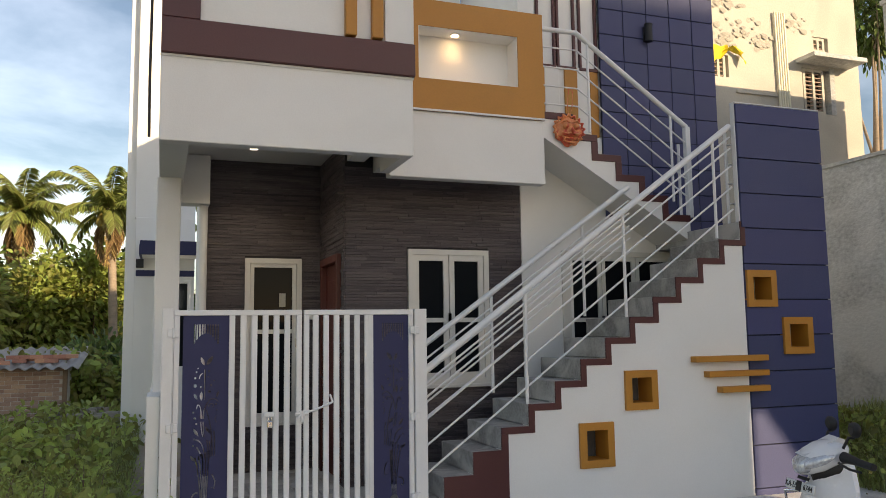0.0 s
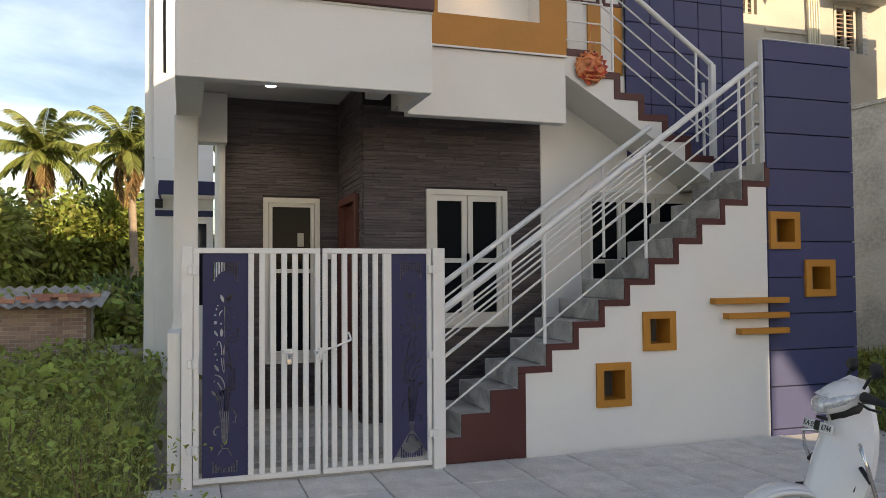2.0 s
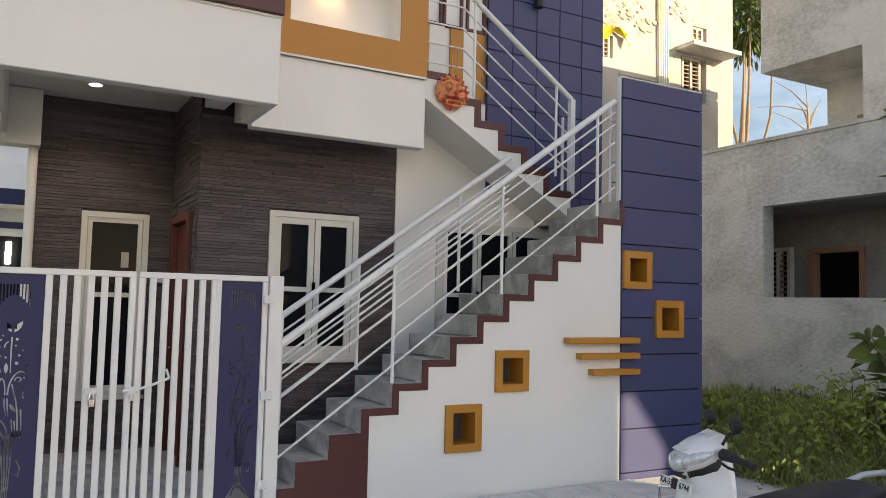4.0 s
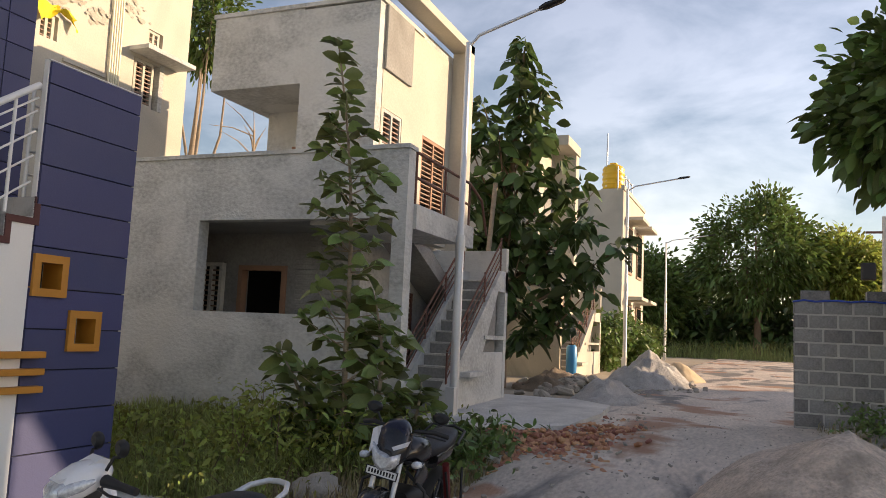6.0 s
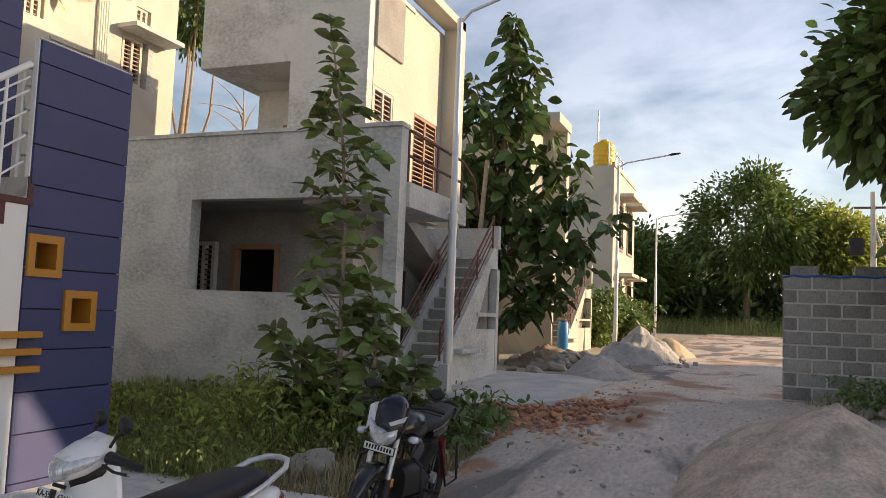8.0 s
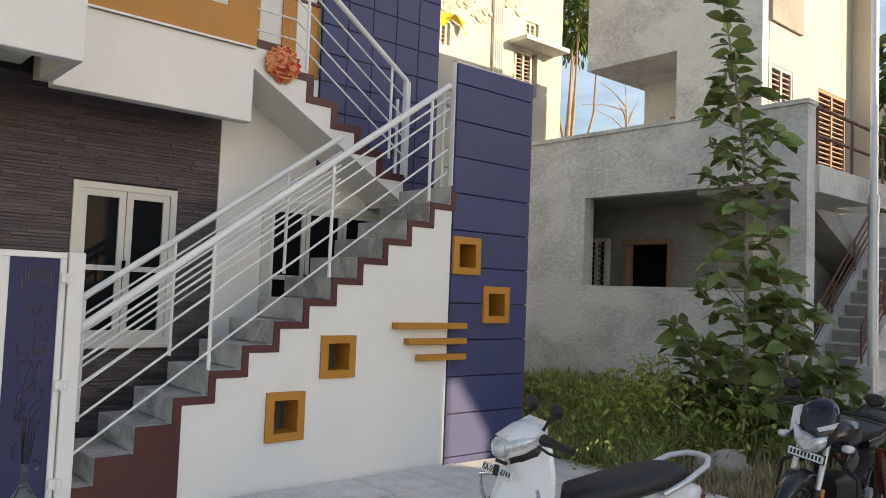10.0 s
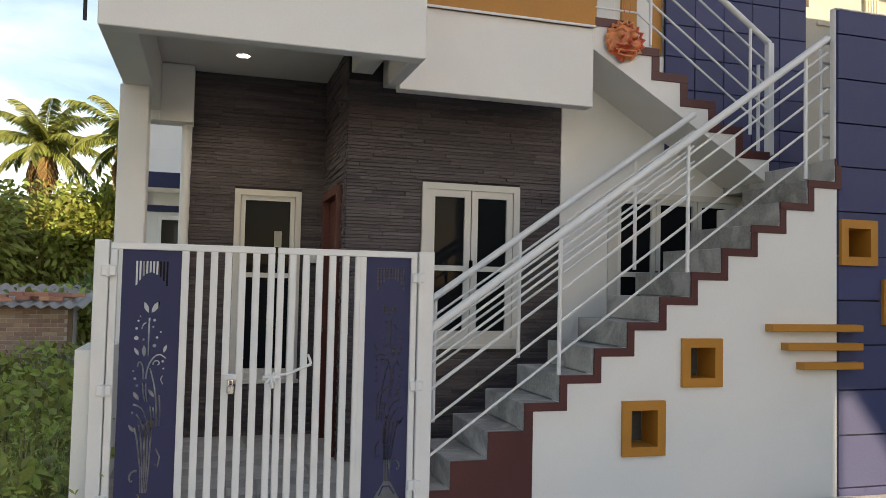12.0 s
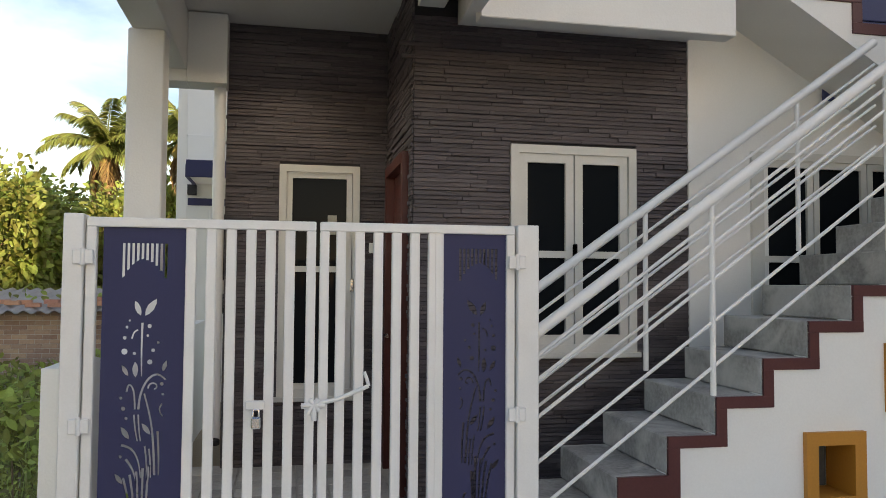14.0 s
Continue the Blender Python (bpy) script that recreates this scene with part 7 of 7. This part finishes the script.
part("stand", Geo().tube([(-0.25, 0.12, 0.22), (-0.30, 0.17, 0.005)], 0.012, 6).tube([(-0.25, -0.12, 0.22), (-0.30, -0.17, 0.005)], 0.012, 6), PLASTIC_BLACK, sc)

# the bars and the front wheel stand turned towards the house
steer = Matrix.Translation((0.42, 0, 0)) @ Matrix.Rotation(radians(-12), 4, "Z") @ Matrix.Translation((-0.42, 0, 0))
turned_parts = [ob for ob in sc.children if ob.name.split(".")[0] in ("front_fender", "front_fork", "headlamp_cowl", "grip", "brake_lever", "mirror", "neck")] + [front_wheel]
for ob in turned_parts:
    ob.matrix_basis = steer @ ob.matrix_basis

mb = thing("motorcycle", "black motorcycle with a clear headlamp on its side stand", "motorcycle", (8.24, 3.26, -0.065), 183)
mb.matrix_basis = pose(8.24, 3.26, -0.065, -6, 0, 183) @ Matrix.Scale(0.99, 4)
wheel(mb, 0.64, 0.30, 0.085, BIKE_BLACK, 6)
wheel(mb, -0.63, 0.30, 0.10, BIKE_BLACK, 6)
part("front_fender", mudguard(0.64, 0.30, 0.07, 0.5, 2.5, 0.035), BIKE_BLACK, mb)
for s in (-1, 1):
    part("fork_leg", Geo().tube([(0.64, s * 0.085, 0.30), (0.56, s * 0.085, 0.56), (0.46, s * 0.085, 0.86)], [0.028, 0.02, 0.018], 10), STEEL, mb)
    part("fork_cover", Geo().tube([(0.645, s * 0.085, 0.26), (0.575, s * 0.085, 0.52)], [0.036, 0.030], 10), PLASTIC_BLACK, mb)
    part("indicator", Geo().loft([ring_x(x, 0.80, w, h, 2.2, 12, s * 0.20) for x, w, h in ((0.44, 0.012, 0.012), (0.46, 0.04, 0.028), (0.50, 0.03, 0.022), (0.51, 0.008, 0.006))]), LENS, mb)
    part("indicator_stalk", Geo().tube([(0.44, s * 0.06, 0.80), (0.45, s * 0.17, 0.80)], 0.01, 6), PLASTIC_BLACK, mb)
    part("grip", Geo().tube([(0.34, s * 0.10, 1.0), (0.30, s * 0.23, 1.01), (0.25, s * 0.33, 0.99)], [0.012, 0.017, 0.018], 10), PLASTIC_BLACK, mb)
    part("lever", Geo().tube([(0.36, s * 0.18, 0.99), (0.33, s * 0.34, 0.975)], 0.006, 6), PLASTIC_BLACK, mb)
    mirror(mb, s, (0.32, s * 0.17, 1.02), (0.27, s * 0.26, 1.07), s)
    part("side_fairing", Geo().loft([ring_x(x, z, w, h, 2.2, 12, s * y) for x, z, w, h, y in ((0.36, 0.66, 0.012, 0.03, 0.16), (0.24, 0.69, 0.03, 0.10, 0.155), (0.05, 0.66, 0.02, 0.05, 0.13))]), BIKE_BLACK, mb)
    part("crash_guard", Geo().tube([(0.28, s * 0.06, 0.70), (0.34, s * 0.24, 0.60), (0.33, s * 0.26, 0.42), (0.22, s * 0.08, 0.30)], 0.013, 8), PLASTIC_BLACK, mb)
    part("footrest", Geo().tube([(-0.08, s * 0.1, 0.33), (-0.08, s * 0.27, 0.33)], 0.016, 8), RUBBER, mb)
    part("saree_guard", Geo().tube([(-0.35, s * 0.16, 0.62), (-0.45, s * 0.2, 0.30), (-0.75, s * 0.2, 0.30), (-0.78, s * 0.16, 0.6)], 0.011, 6), PLASTIC_BLACK, mb)
    part("shock", Geo().tube([(-0.62, s * 0.12, 0.34), (-0.45, s * 0.12, 0.66)], 0.03, 10), BIKE_RED, mb)
    part("reflector", B(0.55, 0.59, s * 0.105, s * 0.125, 0.47, 0.53, c=0.005), AMBER, mb)
fairing = part("headlamp_fairing", body([(0.56, 0.82, 0.055, 0.06), (0.53, 0.86, 0.12, 0.11), (0.47, 0.90, 0.135, 0.14), (0.40, 0.95, 0.12, 0.13), (0.33, 1.0, 0.07, 0.07)], 2.3), BIKE_BLACK, mb)
part("headlamp", Geo().loft([[(x, y * q, 0.82 + (z - 0.82) * q) for y, z in ((-0.10, 0.905), (-0.085, 0.80), (-0.04, 0.745), (0.0, 0.73), (0.04, 0.745), (0.085, 0.80), (0.09, 0.86), (0.03, 0.835), (0.0, 0.85), (-0.05, 0.86))] for x, q in ((0.48, 1.12), (0.57, 1.10), (0.60, 0.98), (0.62, 0.65))]), LENS, fairing)
part("silver_decal", Geo().prism([(-0.14, 0.83), (-0.08, 0.90), (-0.10, 1.02), (-0.13, 1.0)], "x", 0.46, 0.545), DECAL, fairing)
part("silver_decal", Geo().prism([(0.03, 0.90), (0.13, 0.95), (0.125, 0.915), (0.05, 0.88)], "x", 0.46, 0.56), DECAL, fairing)
part("windscreen", Geo().loft([ring_x(0.515, 0.925, 0.085, 0.03), ring_x(0.48, 0.985, 0.105, 0.05), ring_x(0.41, 1.045, 0.08, 0.03), ring_x(0.38, 1.065, 0.03, 0.01)]), surf("tinted_screen", (0.010, 0.010, 0.024), 0.12, 0.05), fairing)
mplate = part("number_plate", B(-0.004, 0.004, -0.115, 0.115, -0.026, 0.026, c=0.003), PLATE, mb)
mplate.matrix_basis = pose(0.60, 0, 0.725, -4, -8, 0)
bars = Geo()
for k in range(9):
    bars.box(0.004, 0.0065, -0.098 + k * 0.0225, -0.085 + k * 0.0225, -0.014, 0.014, c=0.0008)
part("plate_bars", bars, INK, mplate)
part("plate_border", wall_with_holes(-0.12, 0.12, -0.031, 0.031, [(-0.114, 0.114, -0.025, 0.025)], "x", -0.005, 0.007), INK, mplate)
part("fuel_tank", body([(0.32, 0.80, 0.06, 0.06), (0.24, 0.83, 0.13, 0.10), (0.05, 0.83, 0.15, 0.11), (-0.12, 0.78, 0.10, 0.08), (-0.18, 0.76, 0.05, 0.05)], 2.4), BIKE_BLACK, mb)
part("seat", body([(-0.08, 0.78, 0.05, 0.03), (-0.16, 0.785, 0.11, 0.05), (-0.40, 0.80, 0.135, 0.05), (-0.62, 0.84, 0.125, 0.055), (-0.78, 0.86, 0.09, 0.045), (-0.83, 0.86, 0.04, 0.02)], 2.6), SEAT, mb)
part("tail", body([(-0.3, 0.70, 0.10, 0.07), (-0.6, 0.74, 0.11, 0.07), (-0.88, 0.80, 0.05, 0.035)], 2.6), BIKE_BLACK, mb)
part("rear_rail", Geo().tube([(-0.62, 0.14, 0.80), (-0.85, 0.12, 0.88), (-0.93, 0, 0.90), (-0.85, -0.12, 0.88), (-0.62, -0.14, 0.80)], 0.014, 8), PLASTIC_BLACK, mb)
part("engine", body([(0.25, 0.42, 0.10, 0.12), (0.05, 0.40, 0.14, 0.16), (-0.2, 0.36, 0.12, 0.10)], 3.5), PLASTIC_BLACK, mb)
part("frame", Geo().tube([(0.42, 0, 0.80), (0.30, 0, 0.40), (0.0, 0, 0.24), (-0.3, 0, 0.34), (-0.63, 0, 0.30)], 0.025, 8).tube([(0.42, 0, 0.82), (-0.1, 0, 0.66), (-0.8, 0, 0.76)], 0.025, 8), PLASTIC_BLACK, mb)
part("exhaust", Geo().tube([(0.2, -0.1, 0.3), (-0.1, -0.13, 0.24), (-0.4, -0.15, 0.30), (-0.8, -0.16, 0.42)], [0.02, 0.025, 0.05, 0.045], 10), CHROME, mb)
part("side_stand", Geo().tube([(0.0, 0.1, 0.25), (-0.04, 0.24, 0.01)], 0.012, 6), PLASTIC_BLACK, mb)
